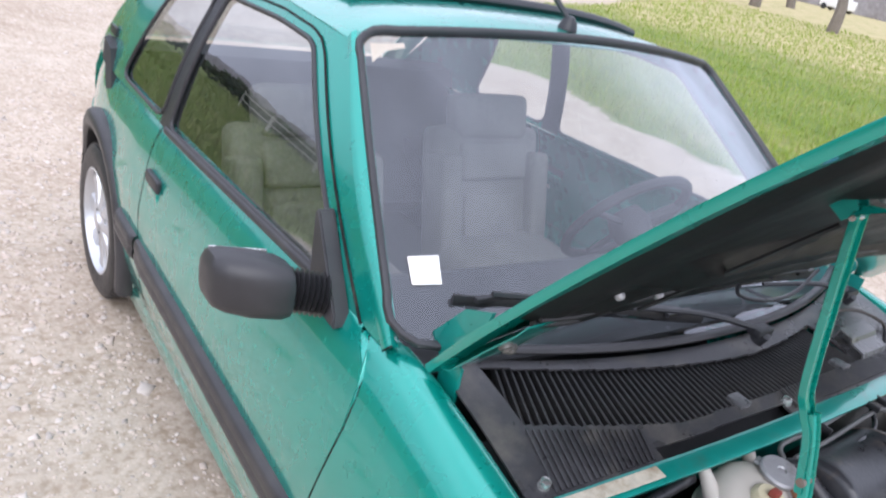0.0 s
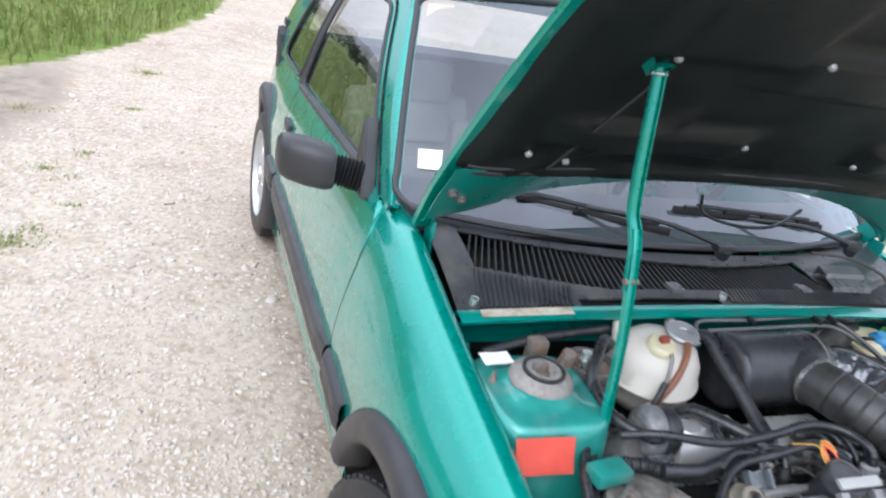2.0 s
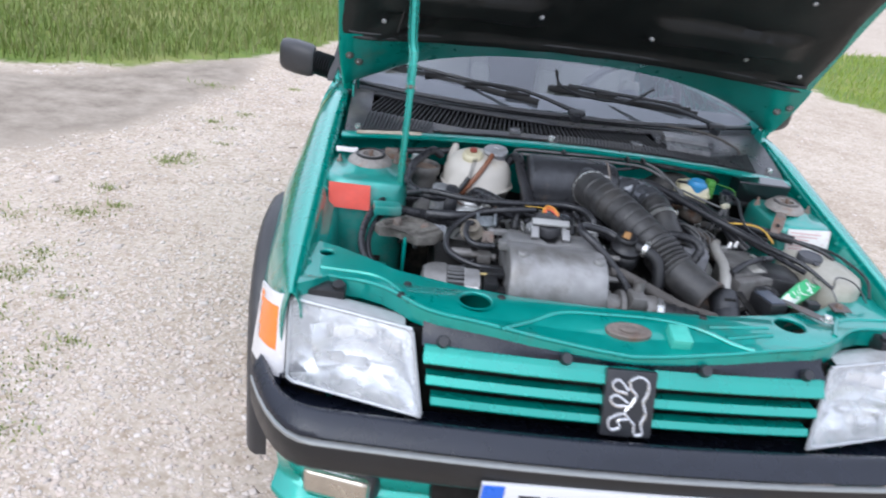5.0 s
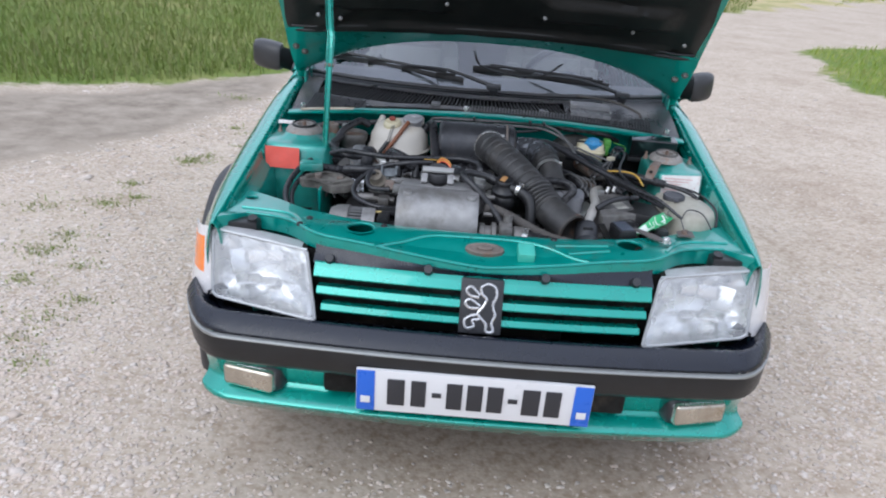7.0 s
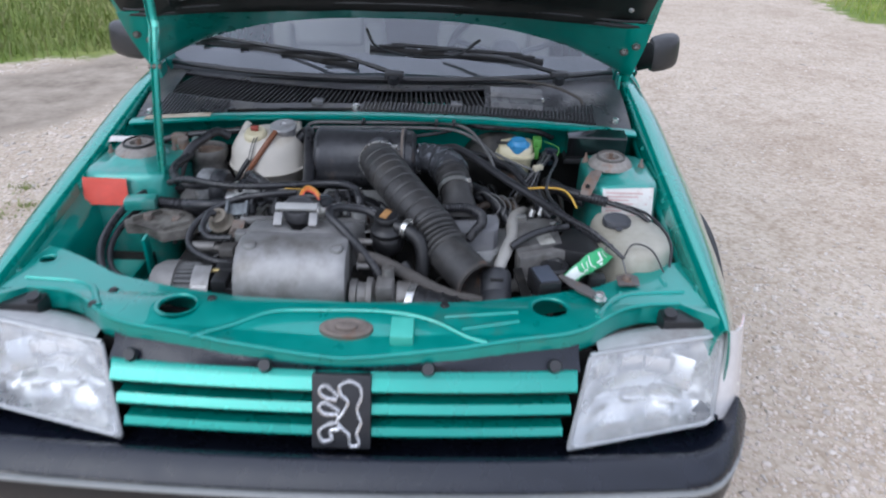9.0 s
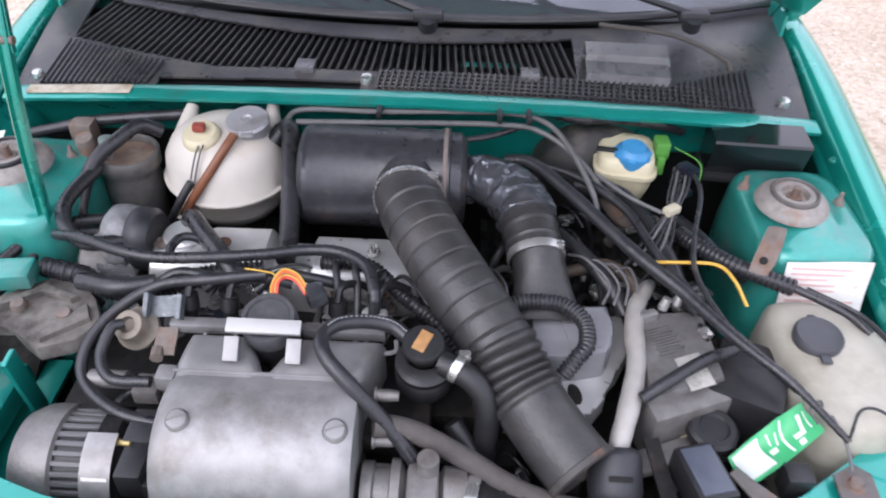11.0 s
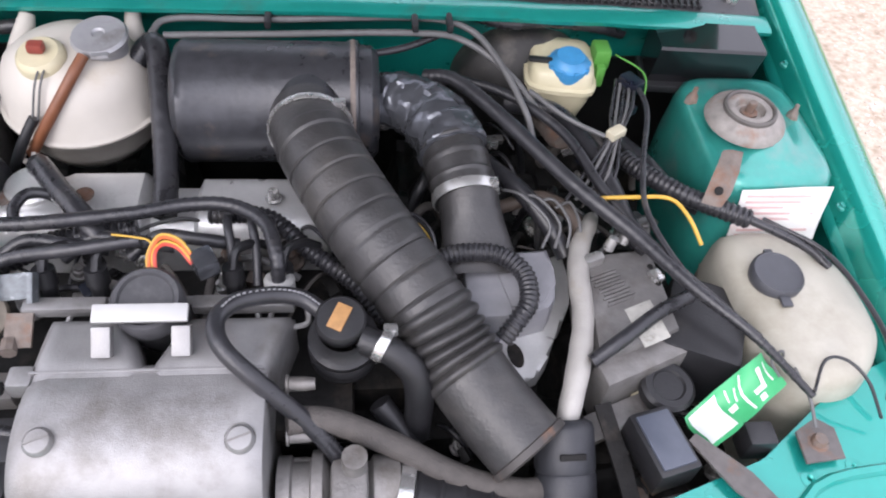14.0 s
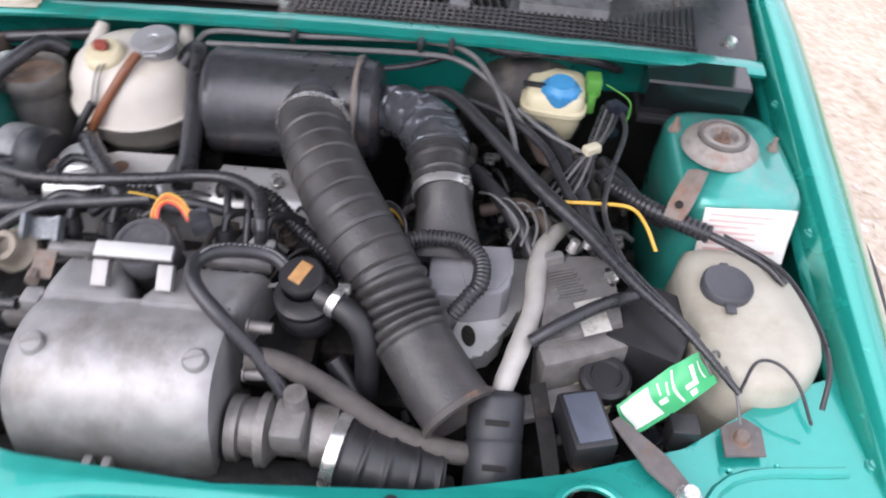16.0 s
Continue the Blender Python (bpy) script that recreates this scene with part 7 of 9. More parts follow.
hose("tank_strap", [(-0.240, 0.750, 0.846), (-0.252, 0.728, 0.832), (-0.274, 0.709, 0.802), (-0.298, 0.702, 0.768), (-0.317, 0.706, 0.738)], 0.0065, mat("brown_rubber_strap", (0.20, 0.075, 0.035), 0.5, 0, 0.2, 30), "brown rubber strap", tank)

tank.location += Vector((0, 0.020, -0.014))

# canister
bm = B()
m = axis_frame((-0.416, 0.797, 0.70), (0.02, 0, 1))
lathe(bm, [(0.030, -0.06), (0.040, -0.05), (0.043, 0.03), (0.040, 0.045), (0.0405, 0.052), (0.046, 0.060), (0.0465, 0.078), (0.0455, 0.081), (0.042, 0.0815), (0.0405, 0.079), (0.040, 0.068)], m, 32)
can = part("canister", bm, mat("scuffed_grey_can", (0.155, 0.148, 0.138), 0.5, 0.25, 0.3, 30, 0.3, 200, stain=(0.05, 0.045, 0.04), stain_scale=12, stain_at=(0.5, 0.75)), car, "scuffed grey canister with a rusty top")
bm = B()
lathe(bm, [(0.0405, 0.070), (0.036, 0.0705), (0.020, 0.0715), (0, 0.072)], m, 28)
part("canister_top", bm, mat("brown_dusty_rust", (0.20, 0.13, 0.095), 0.8, 0.1, 0.3, 40, 0.4, 160, stain=(0.30, 0.25, 0.20), stain_scale=18, stain_at=(0.5, 0.75)), can, "dusty rust-brown recessed top")
bm = B()
lathe(bm, [(0, 0.108), (0.010, 0.107), (0.0105, 0.095), (0.013, 0.094), (0.013, 0.090), (0.008, 0.089), (0.008, 0.07)], m @ Matrix.Translation((-0.012, 0.022, 0)), 12)
part("canister_bolt", bm, STEEL, can, "bright bolt on the canister")
bm = B()
box(bm, m @ Vector((0.020, -0.041, 0.033)), (0.045, 0.003, 0.007), 0.001, Matrix.Rotation(0.42, 3, "Z"))
part("scraped_mark", bm, STEEL, can, "bright scrape")

# air filter
bm = B()
m = axis_frame((-0.145, 0.768, 0.772), (1, 0, 0))
lathe(bm, [(0, 0.0), (0.060, 0.0), (0.068, 0.003), (0.073, 0.010), (0.073, 0.010), (0.0735, 0.018), (0.0725, 0.022), (0.0725, 0.198), (0.0745, 0.202), (0.0745, 0.212), (0.070, 0.214), (0.069, 0.228), (0.060, 0.236), (0.030, 0.238), (0.028, 0.262), (0, 0.262)], m, 48)
filt = part("air_filter", bm, mat("black_painted_steel", (0.042, 0.043, 0.048), 0.33, 0.25, 0.35, 30, 0.25, 120, stain=(0.16, 0.12, 0.09), stain_scale=16, stain_at=(0.58, 0.8)), car, "black cylindrical air filter housing")
bm = B()
lathe(bm, [(0.0748, 0.203), (0.0758, 0.206), (0.0748, 0.209)], m, 48)
part("filter_band", bm, RUST, filt, "rusty clamp band")
bm = B()
tube(bm, [(0.006, 0.775, 0.778), (0.008, 0.748, 0.785), (0.011, 0.715, 0.792), (0.013, 0.690, 0.795)], lambda t: 0.068 - 0.023 * min(1.0, t * 1.35) ** 0.7, 36, 8)
part("filter_mouth", bm, bpy.data.materials["black_painted_steel"], filt, "rounded outlet", 60)
clamp(filt, (0.0135, 0.690, 0.795), (0.05, -1, 0.05), 0.0465, 0.008)
clamp(filt, (0.098, 0.768, 0.772), (1, 0, 0), 0.031, 0.012)

# main intake duct
LINE = [(0.010, 0.715, 0.792), (0.013, 0.690, 0.795), (0.030, 0.640, 0.795), (0.072, 0.562, 0.780), (0.132, 0.480, 0.745), (0.163, 0.432, 0.717), (0.200, 0.380, 0.698), (0.228, 0.345, 0.688)]


def duct_rib(d):
    if 0.283 < d < 0.361:
        return 0.0072 * abs(math.sin(math.pi * (d - 0.283) / 0.0130)) ** 0.7 - 0.003
    if 0.05 < d < 0.283:
        return 0.0006 - 0.0026 * max(0.0, 1 - abs((d % 0.026) - 0.013) / 0.0022)
    return 0.0


bm = tube(B(), LINE, lambda t: 0.0455 - 0.004 * t, 32, 50, duct_rib, caps=False)
duct = part("intake_duct", bm, DUCT, car, "thick black ribbed rubber intake duct", 30)
bm = B()
m = axis_frame((0.228, 0.345, 0.688), (0.60, -0.75, -0.25))
lathe(bm, [(0.0415, -0.004), (0.0445, -0.003), (0.0445, 0.004), (0.040, 0.006), (0.036, 0.0), (0.035, -0.04), (0, -0.05)], m, 32)
part("duct_mouth", bm, mat("rust_stained_rubber", (0.05, 0.045, 0.042), 0.6, 0, 0.3, 30, stain=(0.18, 0.09, 0.05), stain_scale=30, stain_at=(0.5, 0.7)), duct, "open duct end")
bm = B()
tube(bm, [Vector(p) + Vector((-0.034, -0.012, 0.018)) for p in LINE[1:5]], 0.0035, 6, 8)
part("duct_seam", bm, DUCT, duct)

# second duct with taped elbow
bm = tube(B(), [(0.088, 0.764, 0.772), (0.118, 0.760, 0.780), (0.152, 0.738, 0.779), (0.172, 0.702, 0.776), (0.177, 0.675, 0.772)], lambda t: 0.031 + 0.010 * math.sin(math.pi * min(1, t * 1.0) * 0.62), 30, 12)
for v in bm.verts:
    v.co += 0.0045 * noise.noise_vector(v.co * 46) + 0.0035 * noise.noise_vector(v.co * 110)
elbow = part("taped_elbow", bm, SILVER_TAPE, car, "elbow wrapped in shiny crinkled black tape", 24)
bm = tube(B(), [(0.175, 0.684, 0.773), (0.181, 0.655, 0.768), (0.187, 0.620, 0.757)], 0.0375, 24, 16, lambda d: 0.0016 * (1 if (d % 0.022) < 0.004 else 0))
part("rubber_sleeve", bm, DUCT, elbow, "black rubber sleeve")
clamp(elbow, (0.187, 0.622, 0.758), (0.12, -0.93, -0.30), 0.0365, 0.012)
bm = B()
rows = []
for y, z, a, b in ((0.622, 0.758, 0.035, 0.033), (0.606, 0.752, 0.035, 0.030), (0.592, 0.747, 0.036, 0.025), (0.575, 0.742, 0.038, 0.018), (0.55, 0.733, 0.043, 0.013), (0.53, 0.728, 0.043, 0.011)):
    rows.append([Vector((0.188 + (0.632 - y) * 0.12 + a * math.cos(g), y - 0.4 * b * math.sin(g), z + b * math.sin(g))) for g in np.linspace(0, 2 * math.pi, 25)])
part("flared_duct", sheet(bm, rows), DUCT, elbow, "black flared plastic duct")

# air meter cover
bm = B()
prism(bm, [(0.180, 0.558), (0.211, 0.563), (0.279, 0.570), (0.281, 0.541), (0.280, 0.520), (0.277, 0.502), (0.268, 0.488), (0.232, 0.478), (0.186, 0.476), (0.180, 0.50)], Matrix.Translation((0, 0, 0.655)), 0.071, 0.006)
COVER_GREY = mat("dusty_grey_cover", (0.21, 0.21, 0.222), 0.45, 0, 0.2, 20, 0.15, 200, stain=(0.28, 0.275, 0.27), stain_scale=14)
meter = part("air_meter_cover", bm, COVER_GREY, car, "dusty grey plastic air meter cover", 40)
bm = B()
prism(bm, [(0.225, 0.49), (0.24, 0.58), (0.300, 0.614), (0.311, 0.591), (0.313, 0.556), (0.307, 0.527), (0.293, 0.500), (0.277, 0.481), (0.270, 0.455), (0.256, 0.436), (0.247, 0.433), (0.239, 0.424), (0.227, 0.434), (0.218, 0.448), (0.211, 0.461)], Matrix.Translation((0, 0, 0.652)), 0.028, 0.004)
flange = part("mounting_flange", bm, ALLOY_BRIGHT, meter, "cast alloy mounting flange")
bm = B()
lathe(bm, [(0.0, 0.0), (0.0095, 0.0), (0.0098, 0.001), (0, 0.001)], Matrix.Translation((0.233, 0.457, 0.6803)) @ Matrix.Rotation(radians(10), 4, "Z") @ Matrix.Diagonal((0.85, 1.65, 1, 1)), 20)
part("flange_hole", bm, DARK, flange, "dark oval hole")
bm = B()
prism(bm, [(0.213, 0.556), (0.274, 0.563), (0.275, 0.515), (0.263, 0.494), (0.226, 0.487)], Matrix.Translation((0, 0, 0.7255)), 0.003, 0.001)
part("cover_step", bm, COVER_GREY, meter)
hose("breather_hose", [(0.140, 0.535, 0.745), (0.165, 0.542, 0.750), (0.190, 0.543, 0.752), (0.218, 0.538, 0.752), (0.240, 0.514, 0.750), (0.241, 0.482, 0.745), (0.229, 0.465, 0.738), (0.212, 0.450, 0.722)], 0.0100, HOSE, "thin corrugated black breather hose", rib=lambda d: 0.0009 * math.sin(2 * math.pi * d / 0.0055), sub=40)

# white sleeved pipe and its connector
hose("sleeved_pipe", [(0.352, 0.640, 0.700), (0.338, 0.612, 0.716), (0.318, 0.572, 0.722), (0.309, 0.53, 0.720), (0.305, 0.48, 0.716), (0.290, 0.425, 0.710), (0.276, 0.385, 0.698), (0.268, 0.36, 0.68)], lambda t: 0.0080 + 0.0042 * min(1, t * 4), HEATSLEEVE, "pale foil-sleeved pipe", rib=lambda d: 0.0003 * math.sin(d * 190) + 0.0004 * math.sin(d * 61), seg=16)
bm = B()
m = axis_frame((0.268, 0.372, 0.690), (0.0, -0.80, -0.55))
lathe(bm, [(0.020, -0.004), (0.028, 0.0), (0.0305, 0.006), (0.0305, 0.045), (0.029, 0.048), (0.0305, 0.051), (0.0305, 0.10), (0.028, 0.105), (0, 0.105)], m, 28)
conn = part("pipe_connector", bm, TRIM, car, "black slotted pipe connector")
for h in (0.03, 0.075):
    bm = B()
    box(bm, m @ Vector((0, 0.0305, h)), (0.026, 0.004, 0.006), 0.001, m.to_3x3())
    part("connector_slot", bm, DARK, conn)

# oil filler
bm = B()
lathe(bm, [(0.028, -0.07), (0.034, -0.055), (0.035, -0.035), (0.031, -0.030), (0.034, -0.026), (0.034, -0.018), (0.026, -0.012), (0.023, 0.0)], axis_frame((0.050, 0.436, 0.768), (0, -0.18, 1)), 32)
filler = part("oil_filler", bm, RUBBER, car, "black oil filler with a stained cap")
bm = B()
lathe(bm, [(0.023, -0.004), (0.025, 0.0), (0.0245, 0.010), (0.022, 0.013), (0, 0.0135)], axis_frame((0.048, 0.445, 0.765), (0, -0.22, 1)), 32)
oil_cap = part("oil_cap", bm, RUBBER, filler, "round black oil cap")
bm = B()
box(bm, (0.047, 0.443, 0.7790), (0.015, 0.027, 0.002), 0.0008, Matrix.Rotation(radians(12), 3, "X") @ Matrix.Rotation(radians(-25), 3, "Z"))
part("cap_label", bm, mat("worn_orange_print", (0.36, 0.19, 0.07), 0.6, 0, 0.3, 60, stain=(0.12, 0.07, 0.04), stain_scale=40, stain_at=(0.58, 0.8)), oil_cap, "worn orange print")
hose("filler_hose", [(0.066, 0.432, 0.758), (0.098, 0.420, 0.750), (0.118, 0.408, 0.732), (0.124, 0.396, 0.70), (0.122, 0.385, 0.65)], 0.0145, RUBBER, "short black breather elbow", filler)
clamp(filler, (0.088, 0.426, 0.756), (0.8, -0.4, -0.2), 0.0155, 0.010)
hose("bypass_hose", [(0.085, 0.40, 0.69), (0.11, 0.375, 0.66), (0.128, 0.345, 0.63), (0.13, 0.33, 0.60)], 0.012, RUBBER, "lower black hose", filler)

# control box and its strap
turn = Matrix.Rotation(radians(21), 3, "Z")
CAST = mat("grey_cast_box", (0.17, 0.165, 0.16), 0.55, 0.3, 0.3, 34, 0.4, 220, stain=(0.10, 0.09, 0.08), stain_scale=16, stain_at=(0.48, 0.72))
bm = B()
prism(bm, [(0.322, 0.556), (0.345, 0.566), (0.392, 0.572), (0.404, 0.560), (0.407, 0.462), (0.311, 0.424)], Matrix.Translation((0, 0, 0.63)), 0.090, 0.005)
battery = part("control_box", bm, CAST, car, "grey ribbed cast box with a pale sticker")
bm = B()
prism(bm, [(0.310, 0.428), (0.409, 0.466), (0.418, 0.440), (0.317, 0.399)], Matrix.Translation((0, 0, 0.63)), 0.080, 0.006)
part("box_ledge", bm, ALLOY_DARK, battery, "worn alloy front ledge")
for k in range(10):
    bm = B()
    box(bm, Vector((0.345, 0.515, 0.7205)) + turn @ Vector((0.004 * (k % 2) - 0.002, 0.0046 * (k - 4), 0)), (0.034, 0.0024, 0.004), 0, turn)
    part("cooling_rib", bm, CAST, battery)
patch((0.351, 0.486, 0.7212), (0.361, 0.437, 0.7212), (0.393, 0.450, 0.7212), mat("soiled_sticker", (0.44, 0.43, 0.39), 0.6, 0, 0.2, 60, stain=(0.19, 0.18, 0.15), stain_scale=70, stain_at=(0.52, 0.72)), battery, "box_sticker", "pale worn sticker")
for p, d in (((0.328, 0.552, 0.726), (0.026, 0.012, 0.014)), ((0.398, 0.530, 0.722), (0.014, 0.016, 0.010))):
    bm = B()
    box(bm, p, d, 0.003, turn)
    part("terminal", bm, STEEL, battery, "bright terminal")
for p in ((0.352, 0.572, 0.722), (0.372, 0.582, 0.722)):
    bm = B()
    lathe(bm, [(0, 0.016), (0.006, 0.016), (0.007, 0)], axis_frame(p, (0.3, 0.2, 1)), 10)
    part("terminal", bm, STEEL, battery, "bright terminal")
for p in ((0.396, 0.546), (0.399, 0.522)):
    bm = B()
    lathe(bm, [(0, 0.0012), (0.0035, 0.0012), (0.0038, 0)], axis_frame((p[0], p[1], 0.7195), (0, 0, 1)), 12)
    part("lug_hole", bm, DARK, battery, "dark lug hole")
bm = B()
box(bm, (0.446, 0.480, 0.668), (0.088, 0.105, 0.09), 0.008, Matrix.Rotation(radians(-24), 3, "Z"))
part("battery_case", bm, RUBBER, battery, "black box beside it")
bm = B()
box(bm, (0.352, 0.395, 0.66), (0.14, 0.03, 0.012), 0.003, turn)
part("box_tray", bm, ALLOY_DARK, battery)
hose("box_lever", [(0.300, 0.420, 0.724), (0.335, 0.438, 0.740), (0.38, 0.468, 0.742), (0.42, 0.490, 0.738)], 0.0078, HOSE, "black rubber pipe across the box")

# washer bottle
outline = [(0.493, 0.596), (0.530, 0.602), (0.566, 0.594), (0.606, 0.568), (0.628, 0.52), (0.630, 0.45), (0.614, 0.415), (0.582, 0.386), (0.542, 0.380), (0.508, 0.396), (0.485, 0.44), (0.476, 0.50), (0.479, 0.56)]
ringp = smooth_line([(x, y, 0) for x, y in outline + outline[:1]], 4)
rows = []
for z, k in ((0.46, 0.96), (0.60, 1.0), (0.655, 1.0), (0.660, 1.012), (0.664, 1.0), (0.700, 0.985), (0.718, 0.955), (0.728, 0.90), (0.734, 0.78), (0.737, 0.5), (0.738, 0.2)):
    rows.append([Vector((0.552 + (p.x - 0.552) * k, 0.478 + (p.y - 0.478) * k, z - 0.03 * max(0, 0.45 - p.y) * (z > 0.7))) for p in ringp])
bm = sheet(B(), rows)
bmesh.ops.remove_doubles(bm, verts=bm.verts[:], dist=0.0003)
bmesh.ops.holes_fill(bm, edges=[e for e in bm.edges if e.is_boundary])
bottle = part("washer_bottle", bm, mat("dusty_translucent_plastic", (0.42, 0.40, 0.335), 0.45, 0, 0.12, 14, 0.05, 200, stain=(0.26, 0.235, 0.175), stain_scale=9, stain_at=(0.50, 0.80)), car, "dusty cream washer fluid bottle", 50)
bm = B()
lathe(bm, [(0.025, -0.012), (0.028, -0.008), (0.0295, 0.0), (0.0295, 0.007), (0.027, 0.010), (0.024, 0.0085), (0.010, 0.009), (0, 0.0085)], axis_frame((0.526, 0.513, 0.740), (0, -0.06, 1)), 32)
box(bm, (0.524, 0.479, 0.742), (0.012, 0.016, 0.004), 0.0015)
box(bm, (0.530, 0.545, 0.742), (0.010, 0.012, 0.004), 0.0015)
part("bottle_cap", bm, mat("grey_plastic_cap", (0.055, 0.057, 0.065), 0.5, 0, 0.15, 40), bottle, "dark grey filler cap")

# tower labels
patch((0.512, 0.6175, 0.772), (0.513, 0.600, 0.698), (0.624, 0.600, 0.704), PAPER, car, "tower_label", "faded white printed label", 0.001)
for k in range(8):
    u = 0.08 + 0.105 * k
    p = Vector((0.512, 0.616, 0.772)).lerp(Vector((0.513, 0.5985, 0.698)), u)
    patch(p + Vector((0.008, 0, 0)), p + Vector((0.008, -0.0008, -0.003)), p + Vector((0.098 - 0.02 * (k % 3), -0.0008, -0.003)), mat("faded_pink_print", (0.62, 0.42, 0.40), 0.6, 0, 0.1, 60) if k == 0 else bpy.data.materials["faded_pink_print"], car, "print_line", "", 0, 1)
patch((-0.642, 0.617, 0.769), (-0.639, 0.598, 0.712), (-0.539, 0.594, 0.712), RED, car, "tower_label", "faded red warning label with a torn edge", 0.001)
patch((-0.645, 0.795, 0.803), (-0.64, 0.765, 0.800), (-0.585, 0.77, 0.800), PAPER, car, "tower_sticker", "small white paper sticker", 0.0008)
bm = B()
sheet(bm, [[Vector((0.490, 0.655, 0.800)), Vector((0.500, 0.654, 0.802)), Vector((0.514, 0.652, 0.800))], [Vector((0.476, 0.632, 0.795)), Vector((0.490, 0.628, 0.797)), Vector((0.502, 0.625, 0.795))], [Vector((0.464, 0.612, 0.780)), Vector((0.478, 0.606, 0.781)), Vector((0.490, 0.603, 0.779))], [Vector((0.460, 0.604, 0.765)), Vector((0.472, 0.599, 0.764)), Vector((0.482, 0.597, 0.764))]], 0.003)
tab = part("rusty_tab", bm, RUST, car, "rusty bracket tab on the tower")
bm = B()
lathe(bm, [(0, -0.0006), (0.005, -0.0006), (0.0052, -0.001)], axis_frame((0.4745, 0.6045, 0.7835), (-0.3, -0.65, 0.7)), 16)
part("tab_hole", bm, DARK, tab, "hole in the tab")

# fuse box cover
bm = B()
prism(bm, [(-0.020, 0.0), (0.031, 0.0), (0.031, 0.066), (0.026, 0.069), (-0.032, 0.067), (-0.034, 0.063)], Matrix.Translation((0.461, 0.864, 0.752)) @ Matrix.Rotation(radians(-3), 4, "Z") @ Matrix(((0, 0, 1, 0), (1, 0, 0, 0), (0, 1, 0, 0), (0, 0, 0, 1))), 0.142, 0.0)
fuse = part("relay_box", bm, mat("glossy_black_plastic", (0.009, 0.0092, 0.0105), 0.10, 0, 0.15, 20, coat=0.3), car, "glossy black relay box cover", 12)
bm = B()
box(bm, (0.532, 0.862, 0.752), (0.150, 0.070, 0.012), 0.003, Matrix.Rotation(radians(-4), 3, "Z"))
part("relay_tray", bm, RUBBER, fuse)

# brake fluid reservoir and servo
bm = B()
lathe(bm, [(0, 0.05), (0.03, 0.05), (0.05, 0.042), (0.088, 0.02), (0.095, 0.0), (0.095, -0.05)], axis_frame((0.292, 0.885, 0.712), (0, -1, 0)), 36)
part("brake_servo", bm, mat("dusty_black_servo", (0.022, 0.021, 0.020), 0.55, 0.1, 0.3, 20, 0.2, 150, stain=(0.15, 0.13, 0.11), stain_scale=12, stain_at=(0.5, 0.75)), car, "black brake servo drum")
bm = B()
lathe(bm, [(0.020, 0), (0.020, 0.10), (0.014, 0.11), (0, 0.11)], axis_frame((0.30, 0.86, 0.725), (0.3, -0.9, 0)), 20)
part("master_cylinder", bm, RUST, car, "dull master cylinder")
bm = B()
turn = Matrix.Rotation(radians(-8), 3, "Z")
rows = []
for z, wx, wy, dy in ((0.715, 0.020, 0.022, -0.006), (0.722, 0.030, 0.028, -0.006), (0.745, 0.036, 0.036, -0.004), (0.764, 0.0385, 0.042, 0.0), (0.766, 0.0425, 0.046, 0.0), (0.772, 0.0425, 0.046, 0.0), (0.774, 0.0385, 0.042, 0.0), (0.788, 0.037, 0.040, 0.001), (0.793, 0.033, 0.036, 0.001), (0.7945, 0.020, 0.022, 0.001)):
    ringp = []
    for a in np.linspace(0, 2 * math.pi, 33):
        c, q = math.cos(a), math.sin(a)
        f = (abs(c) ** 5 + abs(q) ** 5) ** (-1 / 5)
        ringp.append(Vector((0.334, 0.842 + dy, z + 0.003)) + turn @ Vector((wx * 1.12 * c * f, wy * 1.10 * q * f, 0)))
    rows.append(ringp)
sheet(bm, rows)
bmesh.ops.remove_doubles(bm, verts=bm.verts[:], dist=0.0003)
bmesh.ops.holes_fill(bm, edges=[e for e in bm.edges if e.is_boundary])
res = part("fluid_reservoir", bm, YELLOW_PLASTIC, car, "pale yellow brake fluid reservoir with a blue cap", 50)
bm = B()
lathe(bm, [(0.027, -0.012), (0.028, 0.0), (0.027, 0.006), (0.022, 0.008), (0.018, 0.016), (0, 0.017)], axis_frame((0.338, 0.822, 0.795), (0, -0.1, 1)), 24)
blue_cap = part("reservoir_cap", bm, BLUE, res, "blue screw cap")
for k in range(9):
    g = 2 * math.pi * k / 9
    bm = B()
    box(bm, (0.338 + 0.027 * math.cos(g), 0.822 + 0.027 * math.sin(g), 0.796), (0.004, 0.006, 0.010), 0.001, Matrix.Rotation(g, 3, "Z"))
    part("grip_rib", bm, BLUE, blue_cap)
bm = B()
box(bm, (0.302, 0.826, 0.800), (0.034, 0.008, 0.006), 0.002, turn)
part("cap_lead", bm, RUBBER, res)
bm = B()
box(bm, (0.386, 0.848, 0.794), (0.022, 0.030, 0.028), 0.004)
box(bm, (0.384, 0.828, 0.776), (0.012, 0.014, 0.03), 0.003)
part("green_connector", bm, GREEN_PLASTIC, car, "bright green wiring connector")

